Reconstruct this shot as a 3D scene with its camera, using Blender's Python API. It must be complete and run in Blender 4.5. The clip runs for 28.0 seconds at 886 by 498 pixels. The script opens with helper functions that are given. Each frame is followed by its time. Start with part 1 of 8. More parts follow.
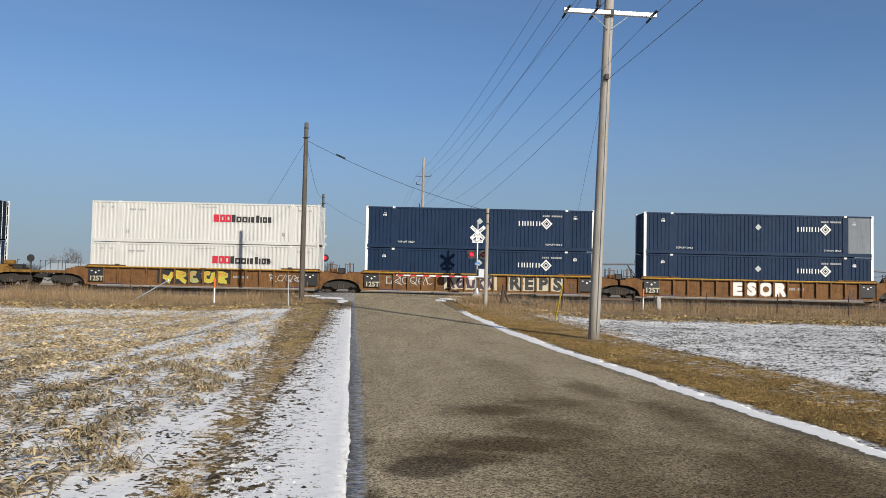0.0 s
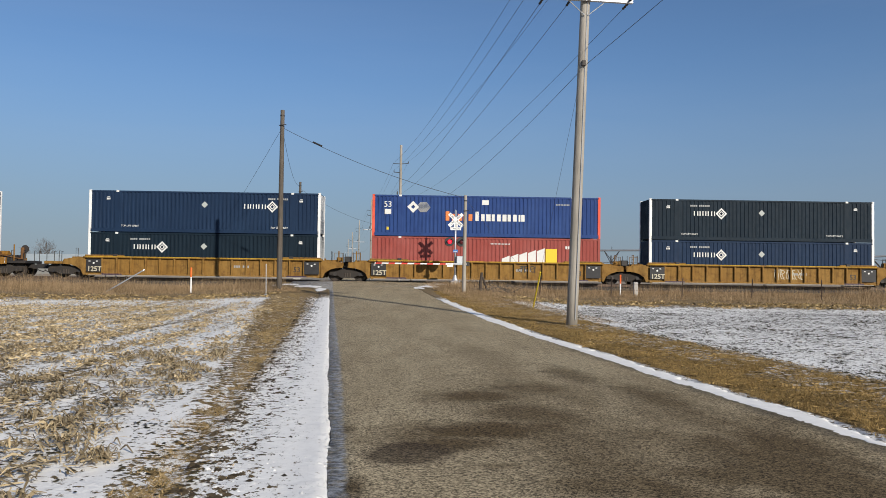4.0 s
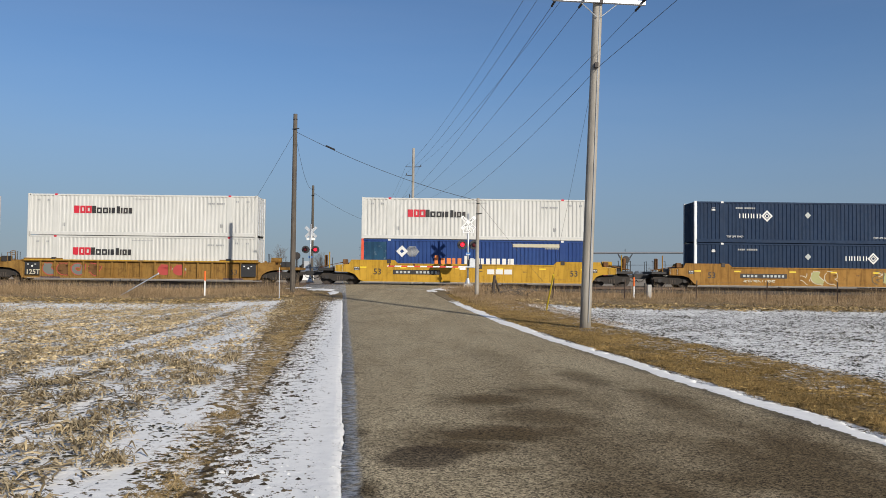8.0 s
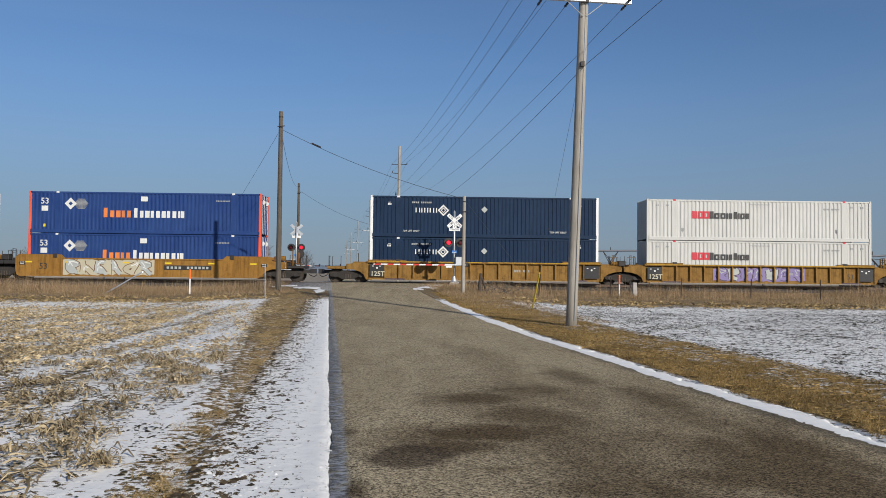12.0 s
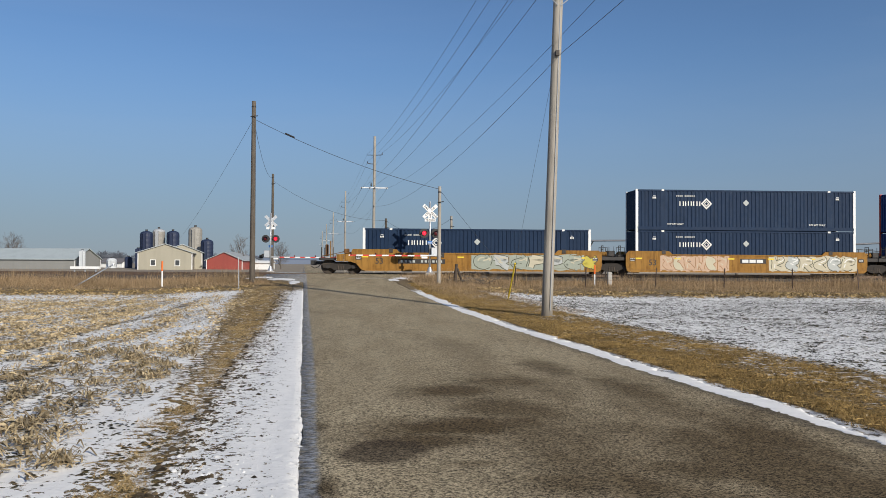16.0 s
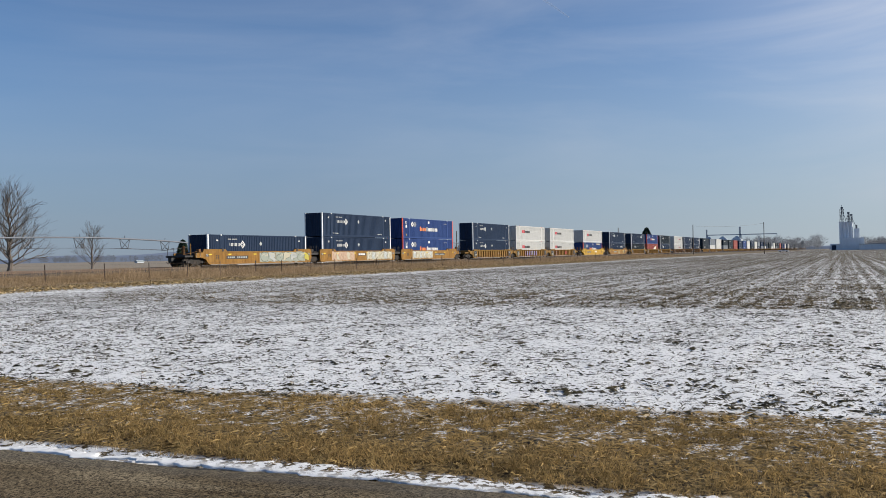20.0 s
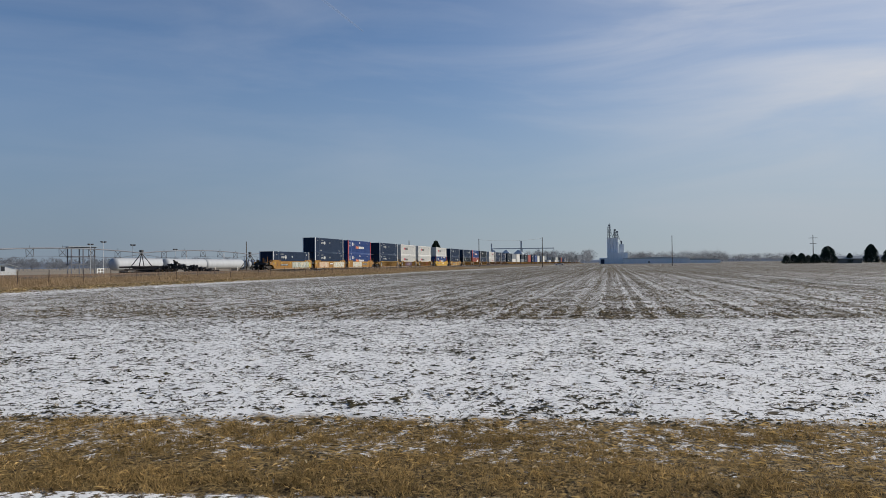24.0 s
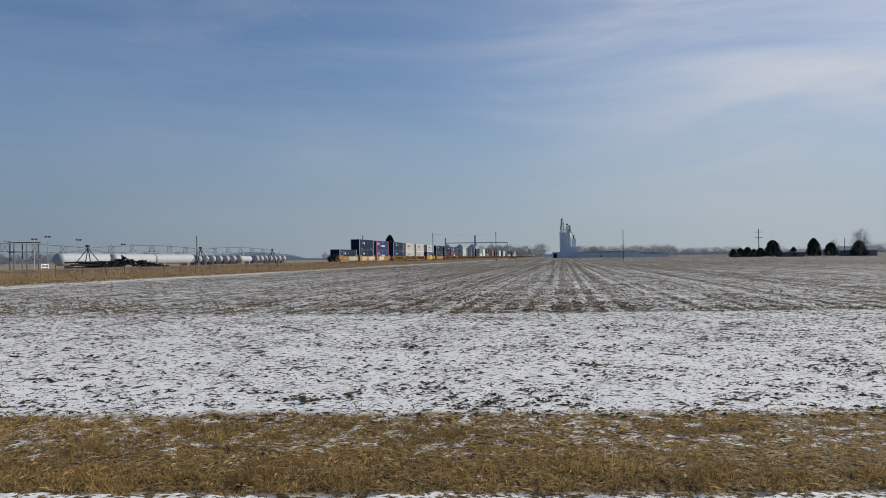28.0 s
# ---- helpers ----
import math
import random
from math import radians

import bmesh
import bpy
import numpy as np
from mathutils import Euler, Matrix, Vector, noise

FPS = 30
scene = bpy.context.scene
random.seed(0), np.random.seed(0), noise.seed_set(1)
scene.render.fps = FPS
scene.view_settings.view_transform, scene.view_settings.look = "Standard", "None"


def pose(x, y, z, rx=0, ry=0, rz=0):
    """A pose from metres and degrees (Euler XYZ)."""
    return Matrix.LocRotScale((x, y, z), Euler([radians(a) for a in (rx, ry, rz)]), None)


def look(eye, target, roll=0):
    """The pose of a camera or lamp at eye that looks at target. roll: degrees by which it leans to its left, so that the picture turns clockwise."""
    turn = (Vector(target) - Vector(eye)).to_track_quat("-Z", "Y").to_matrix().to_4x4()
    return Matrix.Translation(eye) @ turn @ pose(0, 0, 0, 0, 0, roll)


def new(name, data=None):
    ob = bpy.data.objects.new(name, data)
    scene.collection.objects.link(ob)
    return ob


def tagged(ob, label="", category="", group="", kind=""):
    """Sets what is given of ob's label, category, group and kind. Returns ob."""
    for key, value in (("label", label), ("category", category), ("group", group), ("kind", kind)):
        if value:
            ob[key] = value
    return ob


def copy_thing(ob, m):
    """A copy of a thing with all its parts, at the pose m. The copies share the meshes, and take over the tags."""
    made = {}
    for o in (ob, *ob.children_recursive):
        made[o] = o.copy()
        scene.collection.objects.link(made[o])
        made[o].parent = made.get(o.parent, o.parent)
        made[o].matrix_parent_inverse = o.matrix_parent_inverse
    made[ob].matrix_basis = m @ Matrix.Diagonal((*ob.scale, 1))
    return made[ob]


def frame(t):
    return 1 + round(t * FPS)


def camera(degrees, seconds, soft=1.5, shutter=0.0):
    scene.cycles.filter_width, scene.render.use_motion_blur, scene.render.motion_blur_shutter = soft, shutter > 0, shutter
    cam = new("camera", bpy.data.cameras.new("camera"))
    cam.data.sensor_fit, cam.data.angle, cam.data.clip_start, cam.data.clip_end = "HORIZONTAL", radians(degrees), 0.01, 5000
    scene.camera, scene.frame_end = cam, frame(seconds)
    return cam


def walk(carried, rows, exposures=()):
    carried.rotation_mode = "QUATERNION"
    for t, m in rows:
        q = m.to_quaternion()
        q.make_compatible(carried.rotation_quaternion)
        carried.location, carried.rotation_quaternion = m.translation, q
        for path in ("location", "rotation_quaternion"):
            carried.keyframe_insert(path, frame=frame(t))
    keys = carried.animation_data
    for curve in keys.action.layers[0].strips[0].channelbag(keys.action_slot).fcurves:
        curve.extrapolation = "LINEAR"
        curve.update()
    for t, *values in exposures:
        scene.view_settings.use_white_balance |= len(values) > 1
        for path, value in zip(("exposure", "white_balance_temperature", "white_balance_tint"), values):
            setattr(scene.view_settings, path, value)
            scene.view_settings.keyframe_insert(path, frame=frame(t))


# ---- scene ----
# The eye stands on the pavement's edge at the origin; y is ahead, the track runs along x.
cam = camera(57.66, 28.0, soft=0.5)
PATH = [
    (0.0, 0.000, 0.001, 1.645, -0.27, 2.57, -1.25),
    (0.5, -0.004, 0.006, 1.644, -0.64, 2.31, -1.36),
    (1.0, -0.006, 0.003, 1.636, -1.20, 2.43, -1.59),
    (1.5, -0.007, 0.012, 1.638, -1.78, 2.40, -1.87),
    (2.0, -0.005, 0.017, 1.632, -2.25, 1.98, -2.06),
    (2.5, -0.007, 0.015, 1.637, -2.69, 1.65, -1.74),
    (3.0, -0.004, 0.022, 1.638, -2.89, 1.50, -1.20),
    (3.5, -0.009, 0.020, 1.636, -2.01, 1.78, -0.98),
    (5.5, -0.011, 0.028, 1.635, -1.68, 1.38, -0.61),
    (6.0, -0.012, 0.034, 1.635, -1.49, 1.74, -0.61),
    (6.5, -0.010, 0.031, 1.635, -1.48, 1.56, -0.43),
    (7.0, -0.014, 0.036, 1.635, -1.93, 1.42, -0.50),
    (7.5, -0.016, 0.033, 1.636, -1.83, 1.71, -0.54),
    (8.0, -0.016, 0.030, 1.638, -0.92, 1.91, -0.65),
    (8.5, -0.013, 0.039, 1.639, -1.36, 1.76, -0.69),
    (9.0, -0.022, 0.034, 1.644, -1.79, 1.71, -0.70),
    (9.5, -0.017, 0.033, 1.645, -1.22, 2.01, -0.78),
    (10.0, -0.020, 0.026, 1.646, -1.79, 2.16, -0.74),
    (10.5, -0.021, 0.031, 1.646, -2.62, 2.07, -0.70),
    (11.0, -0.021, 0.034, 1.647, -2.68, 1.98, -0.61),
    (11.5, -0.023, 0.036, 1.651, -1.82, 1.86, -0.64),
    (13.5, -0.062, -0.011, 1.660, -2.44, 1.44, -0.53),
    (14.0, -0.045, 0.062, 1.657, -2.20, 1.33, -0.48),
    (14.5, -0.005, 0.171, 1.649, -1.07, 1.35, -0.42),
    (15.0, 0.007, 0.207, 1.645, -1.80, 1.28, -0.35),
    (15.5, 0.002, 0.193, 1.654, -2.58, 1.22, -0.38),
    (16.0, 0.006, 0.191, 1.656, -3.61, 1.11, -0.33),
    (16.3, 0.009, 0.175, 1.655, -7.13, 1.10, -0.33),
    (16.5, 0.010, 0.163, 1.654, -12.25, 1.09, -0.32),
    (17.0, 0.011, 0.152, 1.650, -23.70, 0.95, -0.39),
    (17.5, -0.021, 0.067, 1.662, -34.16, -0.17, -0.62),
    (18.0, -0.036, -0.009, 1.673, -40.52, -0.79, 1.04),
    (18.5, -0.059, -0.047, 1.686, -47.45, -1.07, 0.88),
    (19.0, -0.046, -0.072, 1.687, -53.76, 0.01, 0.73),
    (19.5, 0.077, -0.036, 1.656, -58.64, 0.72, 1.22),
    (20.0, 0.061, -0.073, 1.669, -63.67, 0.46, 1.03),
    (20.5, 0.049, -0.090, 1.678, -67.30, 0.45, 0.82),
    (21.0, 0.035, -0.101, 1.684, -70.39, 1.36, 0.63),
    (21.5, 0.027, -0.115, 1.686, -70.89, 1.26, 0.49),
    (22.0, 0.013, -0.133, 1.692, -72.82, 1.24, 0.39),
    (22.5, 0.007, -0.147, 1.692, -75.74, 1.17, 0.40),
    (24.5, -0.009, -0.173, 1.696, -78.55, 1.02, 0.66),
    (25.0, -0.003, -0.173, 1.694, -78.84, 0.93, 0.66),
    (25.5, -0.008, -0.175, 1.691, -79.08, 0.91, 0.46),
    (26.0, 0.002, -0.173, 1.691, -79.35, 0.85, 0.41),
    (26.5, -0.006, -0.179, 1.692, -79.82, 0.80, 0.49),
    (27.0, -0.011, -0.187, 1.697, -81.22, 0.72, 0.62),
    (27.5, -0.011, -0.187, 1.696, -81.42, 0.74, 0.67),
    (28.0, -0.014, -0.183, 1.700, -81.64, 0.63, 0.77),
]
walk(cam, [(t, pose(x, y, z, 90 + pitch, roll, yaw)) for t, x, y, z, yaw, pitch, roll in PATH],
     exposures=[(0.0, -0.06, 6500, 10), (3.0, -0.13, 6500, 10), (8.0, -0.15, 6480, 10), (9.0, -0.33, 6280, 10), (10.0, -0.34, 6250, 10), (11.0, -0.35, 6200, 10), (12.0, -0.26, 6300, 10), (14.0, -0.13, 6420, 10), (16.0, -0.14, 6450, 10), (17.0, -0.08, 6380, 10), (18.0, 0.06, 6380, 10), (19.0, 0.09, 6350, 10), (20.0, 0.04, 6350, 10), (21.0, -0.1, 6330, 10), (22.0, -0.13, 6380, 10), (25.0, -0.22, 6380, 10), (28.0, -0.22, 6400, 10)])

# ---- daylight: low winter sun behind the right shoulder, clear sky with thin cirrus ----
SUN_WAY = Vector((-0.58, 1.0, -0.53)).normalized()
SUN_EL = math.asin(-SUN_WAY.z)
SUN_AZ = math.atan2(-SUN_WAY.x, -SUN_WAY.y)


def make_world():
    w = bpy.data.worlds.new("winter_sky")
    scene.world = w
    w.use_nodes = True
    nt = w.node_tree
    nt.nodes.clear()
    out = nt.nodes.new("ShaderNodeOutputWorld")
    bg = nt.nodes.new("ShaderNodeBackground")
    sky = nt.nodes.new("ShaderNodeTexSky")
    sky.sky_type = "NISHITA"
    sky.sun_disc = False
    sky.sun_elevation = SUN_EL
    sky.sun_rotation = SUN_AZ
    sky.altitude = 200
    sky.air_density = 1.0
    sky.dust_density = 0.15
    sky.ozone_density = 3.0
    # thin cirrus streaks, denser towards the sun's side
    tc = nt.nodes.new("ShaderNodeTexCoord")
    mp = nt.nodes.new("ShaderNodeMapping")
    mp.inputs["Scale"].default_value = (1.0, 1.6, 9.0)
    mp.inputs["Rotation"].default_value = (0.05, 0.10, 0.5)
    nz = nt.nodes.new("ShaderNodeTexNoise")
    nz.inputs["Scale"].default_value = 1.7
    nz.inputs["Detail"].default_value = 7
    nz.inputs["Roughness"].default_value = 0.55
    nz.inputs["Distortion"].default_value = 0.6
    rmp = nt.nodes.new("ShaderNodeMapRange")
    rmp.inputs["From Min"].default_value = 0.40
    rmp.inputs["From Max"].default_value = 0.80
    rmp.inputs["To Max"].default_value = 0.32
    rmp.inputs["To Min"].default_value = 0.09
    dot = nt.nodes.new("ShaderNodeVectorMath")
    dot.operation = "DOT_PRODUCT"
    dot.inputs[1].default_value = (0.9, -0.42, 0.1)
    side = nt.nodes.new("ShaderNodeMapRange")
    side.inputs["From Min"].default_value = 0.05
    side.inputs["From Max"].default_value = 1.0
    side.inputs["To Min"].default_value = 0.16
    mul = nt.nodes.new("ShaderNodeMath")
    mul.operation = "MULTIPLY"
    mix = nt.nodes.new("ShaderNodeMix")
    mix.data_type = "RGBA"
    mix.inputs["B"].default_value = (9.2, 9.2, 9.5, 1)
    lk = nt.links.new
    lk(tc.outputs["Generated"], mp.inputs["Vector"])
    lk(mp.outputs[0], nz.inputs["Vector"])
    lk(nz.outputs["Fac"], rmp.inputs["Value"])
    lk(tc.outputs["Generated"], dot.inputs[0])
    lk(dot.outputs["Value"], side.inputs["Value"])
    lk(rmp.outputs[0], mul.inputs[0])
    lk(side.outputs[0], mul.inputs[1])
    # a broad thin veil high on the far right
    veil_dot = nt.nodes.new("ShaderNodeVectorMath")
    veil_dot.operation = "DOT_PRODUCT"
    veil_dot.inputs[1].default_value = Vector((0.82, -0.48, 0.42)).normalized()
    veil = nt.nodes.new("ShaderNodeMapRange")
    veil.interpolation_type = "SMOOTHSTEP"
    veil.inputs["From Min"].default_value = 0.74
    veil.inputs["From Max"].default_value = 1.0
    veil.inputs["To Max"].default_value = 0.95
    vn = nt.nodes.new("ShaderNodeMath")
    vn.operation = "MULTIPLY_ADD"
    lk(tc.outputs["Generated"], veil_dot.inputs[0])
    lk(veil_dot.outputs["Value"], veil.inputs["Value"])
    lk(veil.outputs[0], vn.inputs[0])
    lk(nz.outputs["Fac"], vn.inputs[1])
    lk(mul.outputs[0], vn.inputs[2])
    lk(vn.outputs[0], mix.inputs["Factor"])
    tone = nt.nodes.new("ShaderNodeMix")
    tone.data_type, tone.blend_type = "RGBA", "MULTIPLY"
    tone.inputs["Factor"].default_value = 1.0
    tone.inputs["B"].default_value = (0.825, 1.0, 1.19, 1)
    lk(sky.outputs[0], tone.inputs["A"])
    lk(tone.outputs["Result"], mix.inputs["A"])
    # pale blue-grey haze low over the land
    sep = nt.nodes.new("ShaderNodeSeparateXYZ")
    low = nt.nodes.new("ShaderNodeMapRange")
    low.interpolation_type = "SMOOTHSTEP"
    low.inputs["From Min"].default_value = 0.0
    low.inputs["From Max"].default_value = 0.28
    low.inputs["To Min"].default_value = 0.8
    low.inputs["To Max"].default_value = 0.0
    haze = nt.nodes.new("ShaderNodeMix")
    haze.data_type = "RGBA"
    tint = nt.nodes.new("ShaderNodeMix")
    tint.data_type = "RGBA"
    tint.inputs["A"].default_value = (2.6, 3.25, 4.4, 1)
    tint.inputs["B"].default_value = (5.0, 5.7, 6.4, 1)
    sunward = nt.nodes.new("ShaderNodeMapRange")
    sunward.inputs["From Min"].default_value = 0.5
    sunward.inputs["From Max"].default_value = 1.0
    lk(dot.outputs["Value"], sunward.inputs["Value"])
    lk(sunward.outputs[0], tint.inputs["Factor"])
    lk(tint.outputs["Result"], haze.inputs["B"])
    lk(tc.outputs["Generated"], sep.inputs[0])
    lk(sep.outputs["Z"], low.inputs["Value"])
    lk(low.outputs[0], haze.inputs["Factor"])
    lk(mix.outputs["Result"], haze.inputs["A"])
    lk(haze.outputs["Result"], bg.inputs["Color"])
    bg.inputs["Strength"].default_value = 0.085
    lk(bg.outputs[0], out.inputs[0])


make_world()
sun = new("sun", bpy.data.lights.new("sun", "SUN"))
sun.data.energy, sun.data.angle, sun.data.color = 5.25, radians(0.53), (1.0, 0.93, 0.82)
sun.matrix_world = look((0, 0, 60), Vector((0, 0, 60)) + SUN_WAY)
scene.view_settings.exposure = -0.1

# ---- materials ----
class Net:
    """A small writer of node materials."""

    def __init__(self, name):
        self.m = bpy.data.materials.new(name)
        self.m.use_nodes = True
        self.t = self.m.node_tree
        self.b = self.t.nodes["Principled BSDF"]
        self.geo = None

    def node(self, kind, **kw):
        n = self.t.nodes.new(kind)
        for k, v in kw.items():
            n.inputs[k].default_value = v
        return n

    def put(self, a, socket):
        if isinstance(a, bpy.types.NodeSocket):
            self.t.links.new(a, socket)
        else:
            socket.default_value = a

    def pos(self):
        if not self.geo:
            self.geo = self.node("ShaderNodeNewGeometry")
        return self.geo.outputs["Position"]

    def local(self):
        return self.node("ShaderNodeTexCoord").outputs["Object"]

    def island(self):
        self.pos()
        return self.geo.outputs["Random Per Island"]

    def rnd(self):
        return self.node("ShaderNodeObjectInfo").outputs["Random"]

    def math(self, op, a, b=0.0, clamp=False):
        n = self.t.nodes.new("ShaderNodeMath")
        n.operation, n.use_clamp = op, clamp
        self.put(a, n.inputs[0])
        self.put(b, n.inputs[1])
        return n.outputs[0]

    def dot(self, v, c):
        n = self.t.nodes.new("ShaderNodeVectorMath")
        n.operation = "DOT_PRODUCT"
        self.put(v, n.inputs[0])
        n.inputs[1].default_value = c
        return n.outputs["Value"]

    def scaled(self, v, s, rot=(0, 0, 0)):
        n = self.t.nodes.new("ShaderNodeMapping")
        self.put(v, n.inputs["Vector"])
        n.inputs["Scale"].default_value = s
        n.inputs["Rotation"].default_value = rot
        return n.outputs[0]

    def noise(self, v, scale, detail=4, rough=0.55, dist=0.0):
        n = self.node("ShaderNodeTexNoise", Scale=scale, Detail=detail, Roughness=rough, Distortion=dist)
        self.put(v, n.inputs["Vector"])
        return n.outputs["Fac"]

    def voronoi(self, v, scale, feature="F1"):
        n = self.node("ShaderNodeTexVoronoi", Scale=scale)
        n.feature = feature
        self.put(v, n.inputs["Vector"])
        return n

    def range(self, a, lo, hi, to0=0.0, to1=1.0, smooth=False):
        n = self.t.nodes.new("ShaderNodeMapRange")
        if smooth:
            n.interpolation_type = "SMOOTHSTEP"
        self.put(a, n.inputs["Value"])
        for k, v in (("From Min", lo), ("From Max", hi), ("To Min", to0), ("To Max", to1)):
            self.put(v, n.inputs[k])
        return n.outputs[0]

    def mix(self, f, a, b, blend="MIX"):
        n = self.t.nodes.new("ShaderNodeMix")
        n.data_type, n.blend_type = "RGBA", blend
        self.put(f, n.inputs["Factor"])
        for s, c in (("A", a), ("B", b)):
            self.put(c if isinstance(c, bpy.types.NodeSocket) else (*c, 1.0), n.inputs[s])
        return n.outputs["Result"]

    def xyz(self, v):
        n = self.t.nodes.new("ShaderNodeSeparateXYZ")
        self.put(v, n.inputs[0])
        return n.outputs

    def done(self, color, rough=0.8, metal=0.0, bump=None, depth=0.01, strength=0.6, spec=None):
        self.put(color if isinstance(color, bpy.types.NodeSocket) else (*color, 1.0), self.b.inputs["Base Color"])
        self.put(rough, self.b.inputs["Roughness"])
        self.put(metal, self.b.inputs["Metallic"])
        if spec is not None:
            self.put(spec, self.b.inputs["Specular IOR Level"])
        if bump is not None:
            n = self.node("ShaderNodeBump", Strength=strength, Distance=depth)
            self.put(bump, n.inputs["Height"])
            self.t.links.new(n.outputs[0], self.b.inputs["Normal"])
        return self.m


def worn(name, color, rough=0.6, metal=0.0, grime=(0.12, 0.08, 0.05), amount=0.35, scale=1.2, vertical=False, spots=0.5):
    """Painted or raw surface with blotches, fine grain and grime in its object's own space."""
    n = Net(name)
    v = n.local()
    if vertical:
        v = n.scaled(v, (1.0, 1.0, 0.18))
    big = n.noise(v, scale, 5, 0.6)
    fine = n.noise(n.local(), scale * 22, 3, 0.6)
    c = n.mix(n.range(big, 0.45, 0.8, 0, amount), color, grime)
    c = n.mix(n.range(fine, 0.3, 0.75, 0, 0.22), c, tuple(x * spots for x in color))
    r = n.range(fine, 0.2, 0.8, max(rough - 0.1, 0), min(rough + 0.12, 1))
    return n.done(c, r, metal, fine, 0.003, 0.35)


R_AZ = radians(-6.2)
RIGHT = (math.cos(R_AZ), -math.sin(R_AZ), 0)
ALONG = (math.sin(R_AZ), math.cos(R_AZ), 0)
ROAD_W = 5.45


def at(p, q):
    """Plan position of p metres right of the pavement's left edge and q metres along the road."""
    return p * RIGHT[0] + q * ALONG[0], p * RIGHT[1] + q * ALONG[1]


def ground_material():
    n = Net("snowy_ground")
    P = n.pos()
    p, q = n.dot(P, RIGHT), n.dot(P, ALONG)
    y = n.dot(P, (0.01016, 1, 0))
    wob = n.math("SUBTRACT", n.noise(P, 0.9, 4), 0.5)
    wob2 = n.math("SUBTRACT", n.noise(P, 0.12, 3), 0.5)
    fine = n.noise(P, 30, 4, 0.7)
    mid = n.noise(P, 5.5, 6, 0.7)
    big = n.noise(P, 0.55, 3, 0.5)
    pw = n.math("ADD", p, n.math("ADD", n.math("MULTIPLY", wob, 0.7), n.math("MULTIPLY", wob2, 0.7)))
    # pieces
    snow = n.mix(n.range(mid, 0.3, 0.75), (0.875, 0.86, 0.825), (0.75, 0.737, 0.71))
    soil = n.mix(fine, (0.010, 0.0085, 0.005), (0.065, 0.052, 0.028))
    straw = n.mix(n.noise(P, 48, 4, 0.75), (0.07, 0.048, 0.022), (0.46, 0.345, 0.185))
    turf = n.mix(n.range(n.noise(P, 21, 6, 0.78), 0.43, 0.60), (0.02, 0.013, 0.005), (0.37, 0.245, 0.09))
    # ploughed field on the right: a snowy headland, then rows along x with more soil bare
    streak = n.noise(n.scaled(P, (1.25, 0.8, 1.0), (0, 0, -R_AZ)), 5.2, 6, 0.72)
    crumbs = n.noise(P, 15, 5, 0.75)
    rows = n.noise(n.scaled(P, (0.006, 1.5, 1.0)), 1.0, 3, 0.7)
    far = n.range(n.math("ADD", p, n.math("MULTIPLY", wob, 0.8)), 23.7, 24.9)
    need = n.math("ADD", n.math("ADD", n.range(p, 8, 24, 0.581, 0.555), n.range(y, 35.5, 39.5, 0.0, 0.06)), n.range(q, 8, 40, 0.0, -0.018))
    need = n.math("SUBTRACT", need, n.math("MULTIPLY", n.math("MULTIPLY", far, n.range(q, 0, 30, 1.0, 0.45)), n.range(rows, 0.32, 0.66, -0.012, 0.072)))
    need = n.math("SUBTRACT", need, n.range(big, 0.3, 0.7, -0.02, 0.03))
    need = n.math("SUBTRACT", need, n.range(p, 45, 130, 0.0, 0.045))
    bare = n.range(streak, need, n.math("ADD", need, 0.008))
    wide = n.noise(P, 1.15, 7, 0.72)
    patchy = n.math("ADD", need, n.range(p, 14, 34, 0.06, 0.055))
    bare = n.math("MAXIMUM", bare, n.range(wide, patchy, n.math("ADD", patchy, 0.01)))
    bare = n.math("MAXIMUM", bare, n.range(crumbs, n.math("ADD", need, 0.01), n.math("ADD", need, 0.02)))
    earth = n.mix(n.range(n.noise(P, 3.1, 4, 0.7), 0.45, 0.7, n.math("MULTIPLY", far, 0.45), 0.75), soil, n.mix(fine, (0.035, 0.026, 0.012), (0.22, 0.165, 0.085)))
    field_r = n.mix(bare, snow, earth)
    # corn stubble on the left, rows along the road
    lanes = n.noise(n.scaled(P, (1.0, 0.09, 1.0), (0, 0, -R_AZ)), 1.1, 4, 0.65)
    chips = n.noise(P, 8.0, 6, 0.7)
    both = n.math("ADD", n.math("MULTIPLY", lanes, 0.42), n.math("MULTIPLY", chips, 0.70))
    low = n.range(p, -5.0, -2.0, 0.566, 0.62)
    low = n.math("ADD", low, n.range(n.math("ADD", y, n.math("MULTIPLY", wob2, 9.0)), 35.0, 38.5, 0.0, 0.06))
    cover = n.range(both, low, n.math("ADD", low, 0.01))
    field_l = n.mix(cover, snow, n.mix(n.range(fine, 0.44, 0.52), straw, soil))
    col = n.mix(n.range(p, 2.0, 3.0), field_l, field_r)
    # verges
    speck = n.range(n.noise(P, 11, 6, 0.72), n.range(p, -0.1, -0.9, 0.64, 0.525), n.range(p, -0.1, -0.9, 0.65, 0.535))
    edge_snow = n.mix(n.math("MULTIPLY", speck, n.range(p, -0.12, -0.2)), snow, n.mix(fine, soil, turf))
    col = n.mix(n.math("MULTIPLY", n.range(pw, -1.35, -1.15), n.range(pw, 1.0, 0.8)), col, edge_snow)
    lie = n.math("ADD", n.math("ADD", p, n.math("MULTIPLY", wob, 0.45)), n.range(q, 6, 40, 0.0, 0.25))
    lo = n.range(q, 10, 34, -1.72, -2.9)
    hi = n.range(q, 10, 34, -0.92, -0.62)
